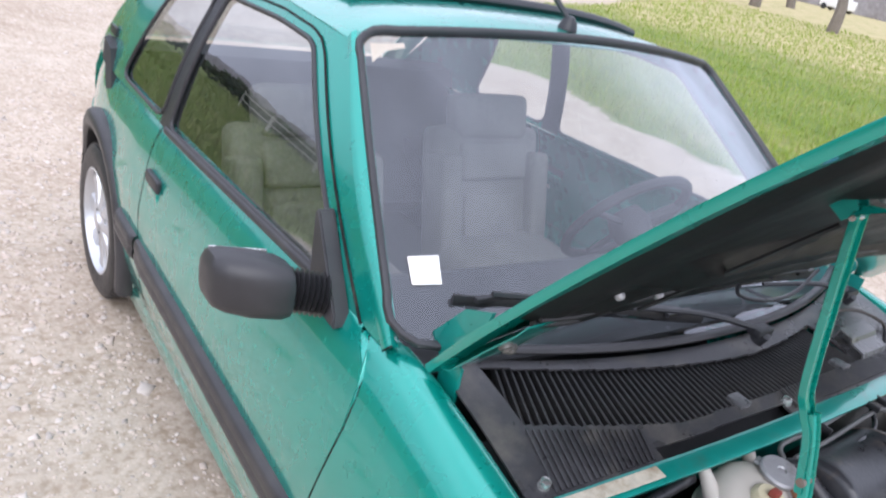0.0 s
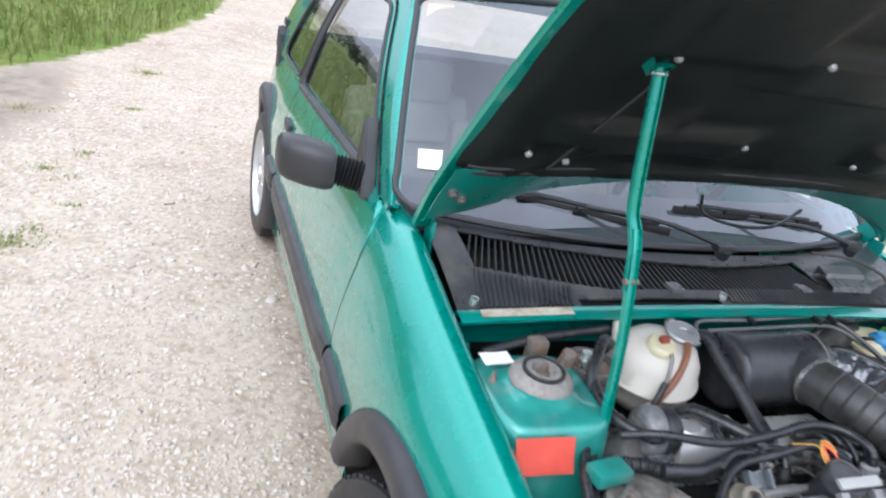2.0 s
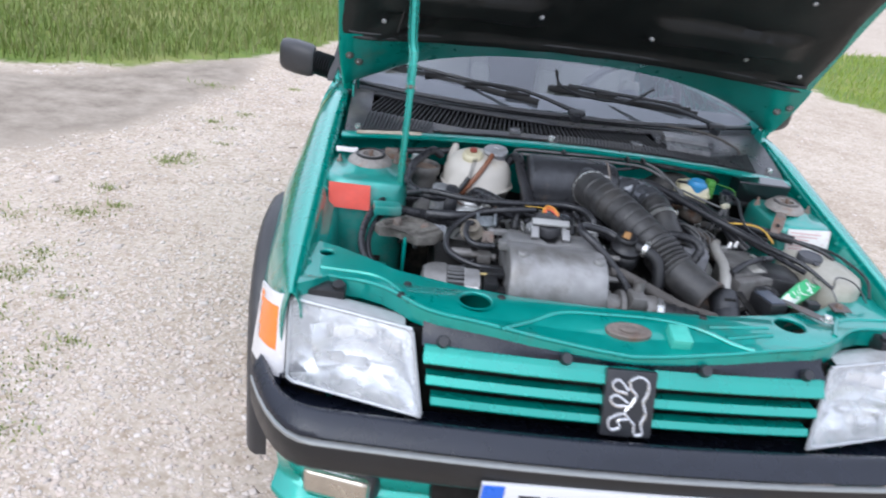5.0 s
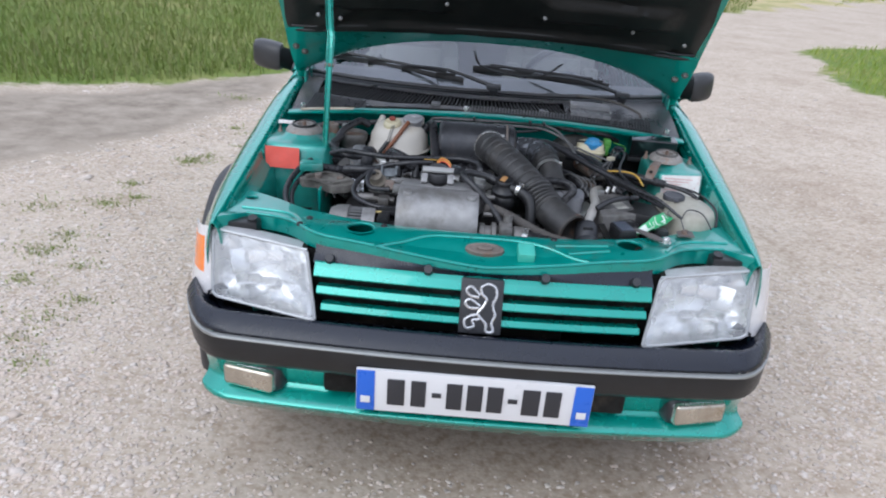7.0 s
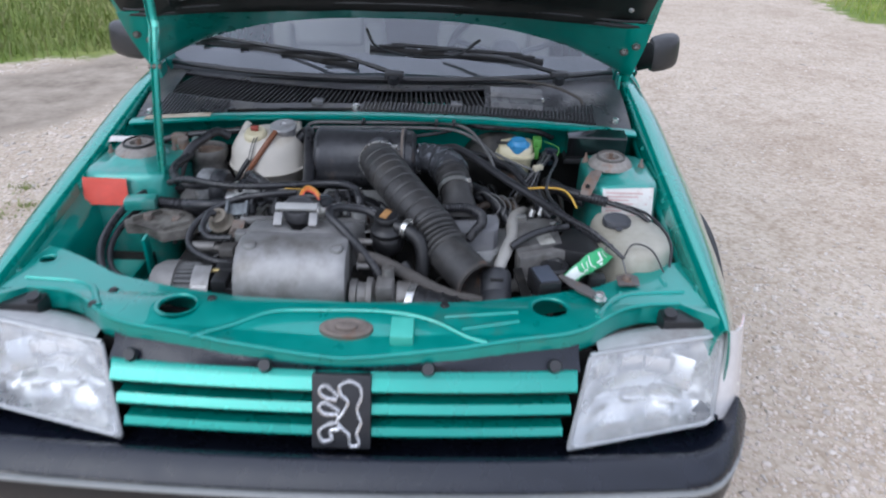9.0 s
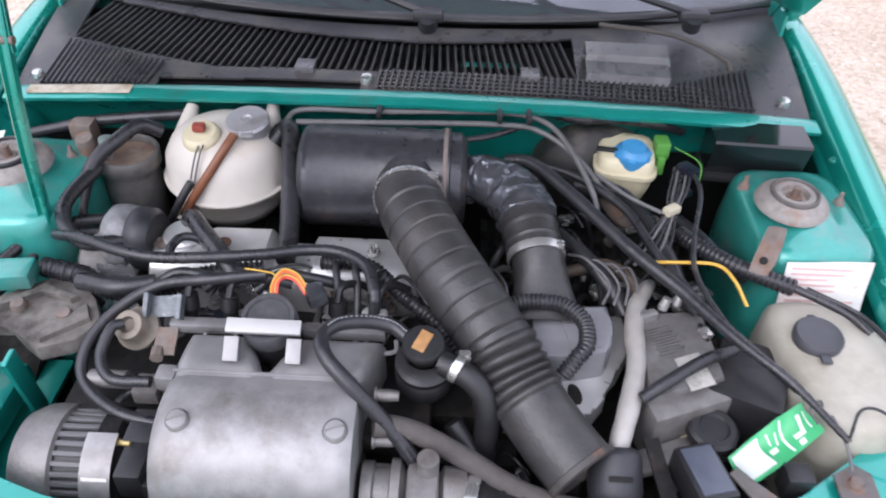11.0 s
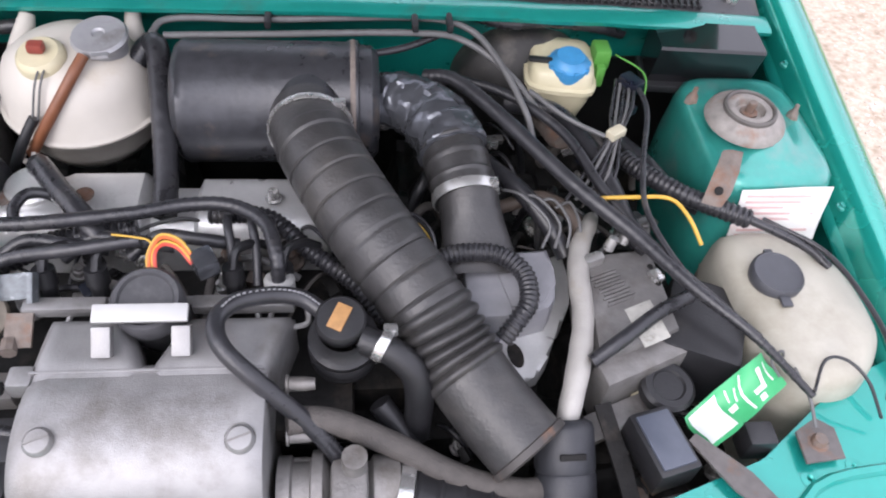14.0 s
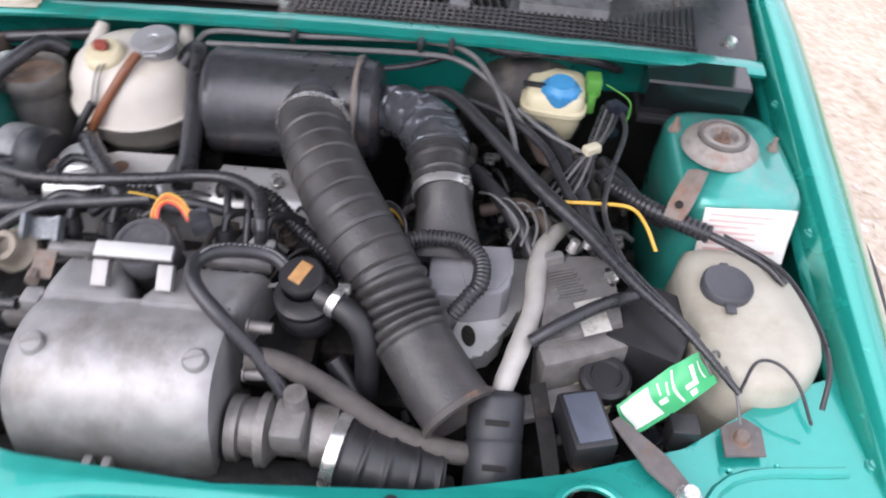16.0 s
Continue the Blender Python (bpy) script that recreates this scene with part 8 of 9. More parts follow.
# fuses, cap and strap near the front
bm = B()
turn = Matrix.Rotation(radians(14), 3, "Z")
box(bm, (0.360, 0.340, 0.688), (0.046, 0.070, 0.040), 0.005, turn)
holder = part("fuse_holder", bm, RUBBER, car, "black fuse holder with a blue-grey lid")
bm = B()
box(bm, (0.360, 0.340, 0.709), (0.036, 0.058, 0.004), 0.0015, turn)
part("fuse_lid", bm, mat("blue_grey_lid", (0.075, 0.085, 0.11), 0.35, 0, 0.15, 30), holder)
bm = B()
lathe(bm, [(0.022, -0.035), (0.022, -0.012), (0.028, -0.010), (0.029, 0.004), (0.025, 0.008), (0.018, 0.008), (0.016, 0.005), (0, 0.005)], axis_frame((0.388, 0.409, 0.686), (0, -0.1, 1)), 28)
fluid_cap = part("filler_cap", bm, RUBBER, car, "black screw cap on a yellowed neck")
bm = B()
lathe(bm, [(0.024, -0.06), (0.024, -0.02), (0.0, -0.02)], axis_frame((0.380, 0.405, 0.682), (0, -0.1, 1)), 20)
part("filler_neck", bm, YELLOW_PLASTIC, fluid_cap, "yellowed filler neck")
bm = B()
prism(bm, [(0, 0), (0.016, 0.0), (0.022, 0.06), (0.024, 0.125), (0.006, 0.125), (0.004, 0.06)], Matrix.Translation((0.322, 0.268, 0.66)) @ Matrix.Rotation(radians(12), 4, "Z") @ Matrix.Rotation(radians(14), 4, "X"), 0.003)
part("steel_strap", bm, DARK, car, "dark steel strap")
bm = B()
prism(bm, [(-0.006, -0.05), (0.010, -0.052), (0.016, 0.0), (0.008, 0.06), (-0.004, 0.06), (-0.012, 0.0)], Matrix.Translation((0.425, 0.295, 0.702)) @ Matrix.Rotation(radians(38), 4, "Z"), 0.003)
DULL_PAD = mat("dull_grey_pad", (0.115, 0.105, 0.10), 0.6, 0.1, 0.3, 40, 0.3, 200, stain=(0.16, 0.085, 0.05), stain_scale=26)
lever = part("cable_lever", bm, DULL_PAD, car, "dull steel cable lever with a bright pivot")
bolt(lever, (0.452, 0.262, 0.706), (0, 0, 1), 0.010, 0.010)
bm = B()
prism(bm, [(-0.02, -0.022), (0.022, -0.018), (0.024, 0.014), (0.008, 0.026), (-0.018, 0.012)], Matrix.Translation((0.516, 0.333, 0.7025)), 0.003, 0.001)
pad = part("mounting_pad", bm, DULL_PAD, car, "dull rust-grey mounting pad with a bolt")
bolt(pad, (0.516, 0.332, 0.706), (0, 0, 1), 0.008, 0.008, RUST)
bm = B()
box(bm, (0.462, 0.345, 0.688), (0.030, 0.026, 0.036), 0.004)
part("black_connector", bm, RUBBER, car, "small black connector")

# green tag
a, b, c = Vector((0.484, 0.426, 0.724)), Vector((0.398, 0.374, 0.688)), Vector((0.411, 0.337, 0.682))
tag = thing("tag", (0.44, 0.38, 0.69), "crumpled green and white plastic tag hung on a wire", "tag")
nrm = Vector((0.1, -0.2, 1)).normalized()


def tag_point(u, v, h=0.0):
    d, w = b - a, c - b
    return a + d * u + w * v + nrm * (h + 0.005 * math.sin(u * 5.5 + v * 3) - 0.005 * math.sin(v * 4) + 0.002 * math.sin(u * 19 - v * 6) + 0.02 * u * (1 - u)) + w * 0.08 * math.sin(u * math.pi) * (v - 0.5)


rows = [[tag_point(u, v) for v in np.linspace(0, 1, 9)] for u in np.linspace(0, 1, 17)]
part("tag_film", sheet(B(), rows, 0.0008), TAG, tag)
for u0, u1, v0, v1 in ((0.64, 0.97, 0.08, 0.90), (0.15, 0.20, 0.22, 0.60), (0.15, 0.30, 0.60, 0.72), (0.20, 0.28, 0.78, 0.92), (0.375, 0.40, 0.08, 0.92), (0.45, 0.47, 0.25, 0.55), (0.49, 0.60, 0.55, 0.68), (0.07, 0.085, 0.2, 0.7), (0.54, 0.555, 0.15, 0.45)):
    part("tag_print", sheet(B(), [[tag_point(u, v, 0.0014) for v in np.linspace(v0, v1, 5)] for u in np.linspace(u0, u1, 5)], 0.0003), TAG_WHITE, tag, "white printed bar")
part("tag_wire", tube(B(), [tag_point(0.03, 0.75, 0.002), (0.487, 0.412, 0.730), (0.500, 0.42, 0.735), (0.508, 0.415, 0.715)], 0.0015, 6, 6), WIRE_GREY, tag)

# vacuum valve
bm = B()
m = axis_frame((-0.301, 0.476, 0.745), (-0.1, -0.55, 0.8))
lathe(bm, [(0.020, -0.034), (0.0235, -0.022), (0.0265, -0.019), (0.0265, -0.013), (0.022, -0.010), (0.0185, -0.004), (0.0185, 0.008), (0.017, 0.011), (0.010, 0.012), (0.0085, 0.004), (0, 0.004)], m, 28)
valve = part("vacuum_valve", bm, mat("tarnished_brass", (0.20, 0.175, 0.14), 0.55, 0.4, 0.3, 40, 0.2, 200, stain=(0.07, 0.055, 0.045), stain_scale=30), car, "tarnished round vacuum valve")
hose("valve_hose", [m @ Vector((0, 0, 0.02)), (-0.314, 0.455, 0.762), (-0.318, 0.425, 0.748), (-0.300, 0.402, 0.738), (-0.255, 0.400, 0.738)], 0.0065, HOSE, "thin black valve hose", valve)
bm = B()
box(bm, (-0.262, 0.470, 0.728), (0.026, 0.034, 0.004), 0.001, Matrix.Rotation(0.5, 3, "X"))
tube(bm, [(-0.27, 0.462, 0.722), (-0.268, 0.448, 0.722)], 0.008, 8, 2)
part("valve_bracket", bm, RUST, valve, "rusty valve bracket")
bm = B()
box(bm, (-0.268, 0.505, 0.752), (0.036, 0.026, 0.004), 0.0012, Matrix.Rotation(0.7, 3, "X") @ Matrix.Rotation(0.1, 3, "Z"))
for dx in (-0.020, 0.020):
    box(bm, (-0.268 + dx, 0.500, 0.757), (0.006, 0.030, 0.016), 0.0012, Matrix.Rotation(0.7, 3, "X"))
part("zinc_plate", bm, mat("mottled_zinc", (0.15, 0.165, 0.175), 0.5, 0.4, 0.4, 70, 0.2, 300, stain=(0.34, 0.36, 0.37), stain_scale=60, stain_at=(0.56, 0.66)), valve, "mottled galvanised plate")

# alternator
m = axis_frame((-0.375, 0.365, 0.630), (1, 0, 0))
bm = B()
lathe(bm, [(0.03, -0.035), (0.056, -0.030), (0.064, -0.014), (0.066, 0.0), (0.066, 0.018), (0.061, 0.021)], m, 44)
alt = part("alternator", bm, ALLOY_DARK, car, "dirty alternator with a finned dark middle")
bm = B()
lathe(bm, [(0.058, 0.018), (0.058, 0.066)], m, 44)
stator = part("stator", bm, RUBBER, alt, "dark laminated middle")
for k in range(34):
    g = 2 * math.pi * k / 34
    bm = B()
    box(bm, m @ Vector((0.0595 * math.cos(g), 0.0595 * math.sin(g), 0.042)), (0.0050, 0.0062, 0.046), 0.001, m.to_3x3() @ Matrix.Rotation(g, 3, "Z"), 1)
    part("cooling_fin", bm, WIRE_GREY, stator)
bm = B()
lathe(bm, [(0.058, 0.062), (0.0655, 0.064), (0.0655, 0.086), (0.060, 0.089), (0.052, 0.098), (0.050, 0.128), (0.040, 0.140), (0, 0.141)], m, 44)
part("rear_housing", bm, DARK, alt, "grimy rear housing")
bm = B()
for k in range(10):
    a0 = radians(96 + 7.6 * k)
    a1 = radians(96 + 7.6 * (k + 1))
    q = [m @ Vector((0.0668 * math.cos(a), 0.0668 * math.sin(a), h)) for a in (a0, a1) for h in (0.056, 0.090)]
    bm.faces.new([bm.verts.new(q[i]) for i in (0, 1, 3, 2)])
bmesh.ops.remove_doubles(bm, verts=bm.verts[:], dist=0.0002)
bmesh.ops.solidify(bm, geom=bm.faces[:], thickness=0.002)
part("adjuster_strap", bm, ALLOY, alt, "pale alloy strap")
patch((-0.316, 0.314, 0.677), (-0.316, 0.2985, 0.642), (-0.288, 0.2985, 0.642), PAPER, alt, "alternator_label", "white label")
for k in range(3):
    p = Vector((-0.297, 0.3045 - 0.004 * k, 0.658 - 0.009 * k))
    patch(p + Vector((0, -0.0012, 0.0006)), p + Vector((0, -0.0045, -0.0055)), p + Vector((0.006, -0.0045, -0.0055)), INK, alt, "label_bar", "", 0, 1)
bm = B()
box(bm, (-0.262, 0.332, 0.672), (0.030, 0.050, 0.040), 0.005)
box(bm, (-0.240, 0.322, 0.662), (0.022, 0.030, 0.028), 0.004)
box(bm, (-0.255, 0.372, 0.690), (0.050, 0.045, 0.012), 0.003)
part("alternator_terminal", bm, RUBBER, alt, "black terminal block")
bolt(alt, (-0.285, 0.352, 0.690), (1, -0.2, 0.2), 0.0035, 0.016, mat("brassy_stud", (0.42, 0.33, 0.14), 0.4, 0.6, 0.2, 40), "terminal_stud")
bm = B()
tube(bm, [(-0.345, 0.432, 0.700), (-0.300, 0.430, 0.702)], 0.011, 14, 2)
tube(bm, [(-0.300, 0.428, 0.700), (-0.245, 0.424, 0.700)], 0.008, 12, 2)
box(bm, (-0.272, 0.420, 0.700), (0.030, 0.030, 0.022), 0.004)
part("tensioner_bolt", bm, ALLOY_DARK, alt, "grimy bolt and spacer")

# engine mount, green bracket and post
bm = B()
prism(bm, [(-0.521, 0.520), (-0.505, 0.552), (-0.452, 0.592), (-0.415, 0.585), (-0.382, 0.552), (-0.360, 0.512), (-0.380, 0.478), (-0.420, 0.462), (-0.444, 0.478), (-0.470, 0.500), (-0.508, 0.498)], Matrix.Translation((0, 0, 0.692)), 0.022, 0.007)
prism(bm, [(-0.505, 0.522), (-0.450, 0.566), (-0.400, 0.545), (-0.408, 0.538), (-0.450, 0.553), (-0.498, 0.512)], Matrix.Translation((0, 0, 0.712)), 0.012, 0.004)
prism(bm, [(-0.385, 0.535), (-0.372, 0.510), (-0.418, 0.470), (-0.428, 0.480)], Matrix.Translation((0, 0, 0.712)), 0.010, 0.004)
mount = part("engine_mount", bm, mat("dusty_cast_mount", (0.19, 0.178, 0.158), 0.7, 0.2, 0.4, 30, 0.6, 120, stain=(0.05, 0.044, 0.038), stain_scale=15, stain_at=(0.44, 0.66)), car, "dusty cast alloy engine mount arm", 40)
for p in ((-0.405, 0.515, 0.714), (-0.470, 0.528, 0.714)):
    bolt(mount, p, (0, -0.2, 1), 0.010, 0.012, RUST)
bm = B()
box(bm, (-0.497, 0.566, 0.735), (0.066, 0.040, 0.024), 0.005, Matrix.Rotation(0.15, 3, "Z"))
part("mount_bracket", bm, PAINT_DUST_SHEEN, car, "green mount bracket")
bm = B()
box(bm, (-0.450, 0.455, 0.650), (0.007, 0.026, 0.120), 0.002, Matrix.Rotation(0.1, 3, "X"))
part("tray_wall", bm, PAINT_BAY, car, "upright green plate beside the mount")
bm = B()
box(bm, (-0.535, 0.470, 0.555), (0.140, 0.21, 0.01), 0.003)
part("tray_floor", bm, PAINT_BAY, car, "green tray beside the wing")
bm = B()
box(bm, (-0.545, 0.42, 0.60), (0.12, 0.20, 0.04), 0.01)
box(bm, (-0.50, 0.36, 0.64), (0.03, 0.02, 0.06), 0.004)
part("chassis_leg", bm, PAINT_BAY, car, "green chassis leg")
bm = B()
box(bm, (0.55, 0.43, 0.50), (0.14, 0.25, 0.06), 0.01)
part("chassis_leg", bm, PAINT_BAY, car, "green chassis leg")
bm = B()
box(bm, (-0.50, 0.85, 0.77), (0.035, 0.03, 0.05), 0.006)
lathe(bm, [(0, 0.03), (0.012, 0.03), (0.016, 0.0), (0.02, -0.01), (0.02, -0.04)], axis_frame((-0.47, 0.795, 0.775), (0, -0.2, 1)), 16)
part("ignition_unit", bm, RUST, car, "small rusty unit by the bulkhead")
bm = B()
lathe(bm, [(0, 0.05), (0.04, 0.05), (0.045, 0.04), (0.045, -0.05)], axis_frame((-0.40, 0.655, 0.68), (0.2, -0.6, 0.7)), 24)
box(bm, (-0.37, 0.66, 0.735), (0.05, 0.04, 0.03), 0.008)
part("coil_unit", bm, ALLOY_DARK, car, "dirty silver unit behind the mount")


# small fittings low between the hoses
rnd = random.Random(21)
small = (ALLOY_DARK, DARK, RUST, STEEL, TRIM_GREY, ALLOY_DARK, RUBBER)
for zone, count in (((0.20, 0.43, 0.56, 0.82, 0.655, 0.705), 34), ((-0.30, 0.04, 0.515, 0.60, 0.690, 0.728), 30), ((-0.46, -0.33, 0.56, 0.74, 0.64, 0.70), 16), ((0.06, 0.22, 0.30, 0.42, 0.60, 0.645), 14), ((0.30, 0.48, 0.29, 0.40, 0.60, 0.66), 14)):
    x0, x1, y0, y1, z0, z1 = zone
    for k in range(count):
        at = (rnd.uniform(x0, x1), rnd.uniform(y0, y1), rnd.uniform(z0, z1))
        turn = Matrix.Rotation(rnd.uniform(0, 3), 3, "Z") @ Matrix.Rotation(rnd.gauss(0, 0.5), 3, "X")
        bm = B()
        if k % 3 == 0:
            box(bm, at, (rnd.uniform(0.012, 0.03), rnd.uniform(0.008, 0.02), rnd.uniform(0.006, 0.016)), 0.002, turn)
            part("connector_block", bm, small[rnd.randrange(7)], car)
        elif k % 3 == 1:
            r = rnd.uniform(0.005, 0.011)
            lathe(bm, [(0, r), (r * 0.7, r), (r * 0.7, 0.3 * r), (r, 0.2 * r), (r, -r), (r * 1.4, -r * 1.1), (r * 1.4, -r * 1.5)], Matrix.Translation(at) @ turn.to_4x4(), 12)
            part("small_union", bm, small[rnd.randrange(7)], car)
        else:
            p = Vector(at)
            d = turn @ Vector((rnd.uniform(0.03, 0.06), 0, 0))
            tube(bm, [p - d, p - d * 0.3 + Vector((0, 0, 0.014)), p + d * 0.4 + Vector((0, 0, 0.010)), p + d - Vector((0, 0, 0.02))], rnd.uniform(0.0018, 0.0045), 8, 6)
            part("loose_lead", bm, (HOSE, WIRE_GREY, CLOTH_HOSE, HOSE)[k % 4], car, "", 62)


# ---- hoses, pipes and wires ----
def wound(d):
    return 0.00035 * math.sin(2 * math.pi * d / 0.009)


hose("heater_hose", [(-0.015, 0.505, 0.752), (-0.016, 0.520, 0.778), (-0.030, 0.560, 0.783), (-0.066, 0.585, 0.782), (-0.112, 0.588, 0.780), (-0.170, 0.575, 0.780), (-0.272, 0.562, 0.780), (-0.330, 0.566, 0.782), (-0.400, 0.592, 0.780), (-0.45, 0.62, 0.76)], 0.0076, HOSE, "long black hose wound with tape", rib=wound, sub=16)
bm = B()
lathe(bm, [(0.010, -0.02), (0.016, -0.016), (0.016, 0.010), (0.012, 0.014), (0.0, 0.014)], axis_frame((-0.015, 0.508, 0.742), (0, 0.2, 1)), 12)
part("hose_fitting", bm, mat("grey_plastic_fitting", (0.28, 0.28, 0.27), 0.5, 0, 0.15, 30), car, "grey hose fitting")
hose("fuel_hose", [(0.066, 0.325, 0.655), (0.045, 0.345, 0.688), (0.016, 0.365, 0.722), (-0.025, 0.385, 0.762), (-0.057, 0.410, 0.783), (-0.064, 0.438, 0.786), (-0.048, 0.459, 0.784), (-0.017, 0.472, 0.776), (0.010, 0.472, 0.770), (0.028, 0.462, 0.764)], 0.0088, HOSE, "black hose looping over the plenum", sub=12)
line = smooth_line([(-0.064, 0.438, 0.786), (-0.048, 0.459, 0.784), (-0.017, 0.472, 0.776), (0.010, 0.472, 0.770), (0.028, 0.462, 0.764)], 6)
bm = B()
for a, b in zip(line[2::1], line[3::1]):
    d = (b - a).normalized()
    box(bm, (a + b) / 2 + Vector((0, 0, 0.0086)), (0.0034, 0.0018, 0.0012), 0, Matrix.Rotation(math.atan2(d.y, d.x), 3, "Z"))
part("hose_print", bm, CAP_GREY, car, "white dashes printed on the hose")
hose("braided_hose", [(-0.002, 0.366, 0.722), (0.02, 0.37, 0.718), (0.049, 0.369, 0.708), (0.10, 0.353, 0.690), (0.163, 0.327, 0.670), (0.224, 0.315, 0.660), (0.262, 0.326, 0.648)], 0.0125, CLOTH_HOSE, "grey cloth-covered hose")
hose("cable_loop", [(-0.150, 0.540, 0.780), (-0.215, 0.531, 0.776), (-0.283, 0.530, 0.762), (-0.333, 0.500, 0.742), (-0.356, 0.461, 0.722), (-0.349, 0.424, 0.704), (-0.302, 0.391, 0.694), (-0.237, 0.376, 0.690)], 0.0070, HOSE, "glossy black cable loop")
hose("wiring_conduit", [(-0.470, 0.60, 0.72), (-0.411, 0.584, 0.722), (-0.369, 0.562, 0.722), (-0.317, 0.555, 0.724), (-0.274, 0.566, 0.735), (-0.220, 0.572, 0.748), (-0.166, 0.580, 0.750)], 0.0125, HOSE, "corrugated black wiring conduit", rib=lambda d: 0.0016 * math.sin(2 * math.pi * d / 0.007), sub=30)
hose("vent_hose", [(-0.195, 0.805, 0.800), (-0.180, 0.818, 0.815), (-0.166, 0.800, 0.822), (-0.160, 0.757, 0.802), (-0.152, 0.70, 0.775), (-0.147, 0.650, 0.752), (-0.145, 0.61, 0.74)], 0.0135, HOSE, "black hose beside the tank", rib=wound)
hose("coolant_hose", [(-0.292, 0.680, 0.745), (-0.278, 0.660, 0.766), (-0.250, 0.622, 0.770), (-0.218, 0.585, 0.766), (-0.20, 0.565, 0.755)], 0.0125, HOSE, "short black coolant hose")
hose("coolant_hose", [(-0.280, 0.572, 0.765), (-0.285, 0.590, 0.772), (-0.276, 0.610, 0.774), (-0.256, 0.614, 0.768), (-0.24, 0.61, 0.75)], 0.006, HOSE, "small curved hose")
hose("canister_hose", [(-0.366, 0.822, 0.800), (-0.391, 0.812, 0.815), (-0.415, 0.783, 0.808), (-0.443, 0.746, 0.788), (-0.455, 0.70, 0.745), (-0.44, 0.66, 0.72)], 0.0105, HOSE, "black hose over the canister")
hose("bulkhead_hose", [(-0.60, 0.86, 0.76), (-0.50, 0.868, 0.782), (-0.42, 0.872, 0.792), (-0.34, 0.875, 0.80)], 0.009, HOSE, "black hose along the bulkhead", rib=wound)
hose("conduit", [(-0.095, 0.606, 0.745), (-0.033, 0.597, 0.750), (0.016, 0.559, 0.735), (0.064, 0.523, 0.722), (0.094, 0.494, 0.700)], 0.0095, HOSE, "corrugated conduit under the duct", rib=lambda d: 0.0012 * math.sin(2 * math.pi * d / 0.006), sub=30)
for k, x in enumerate((-0.075, -0.050, -0.030)):
    hose("ignition_lead", [(x, 0.60, 0.745), (x + 0.004, 0.575, 0.768), (x + 0.010, 0.545, 0.757), (x + 0.012, 0.515, 0.735)], 0.0048, HOSE, "black ignition lead", seg=8)
for k, (x, y) in enumerate(((-0.30, 0.545), (-0.235, 0.548), (-0.17, 0.55))):
    hose("injector_loom", [(x, y, 0.742), (x + 0.03, y + 0.014, 0.758), (x + 0.07, y + 0.008, 0.760), (x + 0.11, y + 0.01, 0.748)], 0.007, HOSE, "taped black loom")
# cables on the car's left
hose("main_cable", [(0.150, 0.800, 0.790), (0.185, 0.780, 0.800), (0.232, 0.722, 0.796), (0.306, 0.618, 0.782), (0.366, 0.550, 0.770), (0.415, 0.478, 0.765), (0.462, 0.424, 0.758), (0.515, 0.37, 0.730)], lambda t: 0.0092 - 0.0055 * max(0.0, t - 0.55) / 0.45, HOSE, "thick black cable wound with tape", rib=wound, sub=16)
hose("main_cable", [(0.175, 0.815, 0.780), (0.250, 0.772, 0.786), (0.312, 0.703, 0.782), (0.345, 0.625, 0.768), (0.383, 0.560, 0.755), (0.425, 0.505, 0.745), (0.480, 0.435, 0.735)], 0.0062, HOSE, "black cable")
hose("heater_pipe", [(0.255, 0.790, 0.760), (0.317, 0.764, 0.762), (0.350, 0.690, 0.760), (0.364, 0.640, 0.750), (0.376, 0.600, 0.735), (0.40, 0.57, 0.72)], 0.013, HOSE, "thick black heater hose")
hose("conduit", [(0.395, 0.700, 0.745), (0.410, 0.668, 0.752), (0.449, 0.625, 0.756), (0.492, 0.600, 0.755), (0.518, 0.588, 0.753)], 0.0115, HOSE, "corrugated black conduit", rib=lambda d: 0.0008 * math.sin(2 * math.pi * d / 0.007), sub=30)
hose("conduit", [(0.402, 0.74, 0.735), (0.420, 0.69, 0.745), (0.44, 0.65, 0.742), (0.475, 0.625, 0.735)], 0.012, HOSE, "black rubber pipe")
hose("conduit_tail", [(0.515, 0.590, 0.753), (0.545, 0.572, 0.750), (0.58, 0.55, 0.744), (0.60, 0.53, 0.735)], 0.0055, HOSE, "thin cable leaving the conduit")
hose("yellow_wire", [(0.325, 0.606, 0.770), (0.371, 0.600, 0.778), (0.416, 0.600, 0.776), (0.433, 0.576, 0.772), (0.446, 0.548, 0.755)], 0.0024, WIRE_YELLOW, "loose yellow wire")
hose("brake_pipe", [(-0.178, 0.824, 0.826), (-0.154, 0.845, 0.834), (-0.041, 0.845, 0.836), (0.138, 0.857, 0.836), (0.205, 0.845, 0.830), (0.240, 0.800, 0.815), (0.268, 0.735, 0.79), (0.28, 0.71, 0.76)], 0.0042, WIRE_GREY, "grey pipe along the bulkhead")
hose("brake_pipe", [(-0.160, 0.816, 0.830), (-0.040, 0.820, 0.832), (0.136, 0.833, 0.830), (0.200, 0.830, 0.822), (0.255, 0.790, 0.802), (0.29, 0.74, 0.78)], 0.0042, WIRE_GREY, "grey pipe along the bulkhead")
hose("brake_pipe", [(0.067, 0.800, 0.818), (0.122, 0.815, 0.820), (0.174, 0.848, 0.820)], 0.0045, HOSE, "black pipe")
hose("brake_pipe", [(0.210, 0.880, 0.83), (0.258, 0.866, 0.826), (0.32, 0.878, 0.822), (0.385, 0.884, 0.812), (0.43, 0.905, 0.790)], 0.008, HOSE, "black loom on the bulkhead", rib=wound)
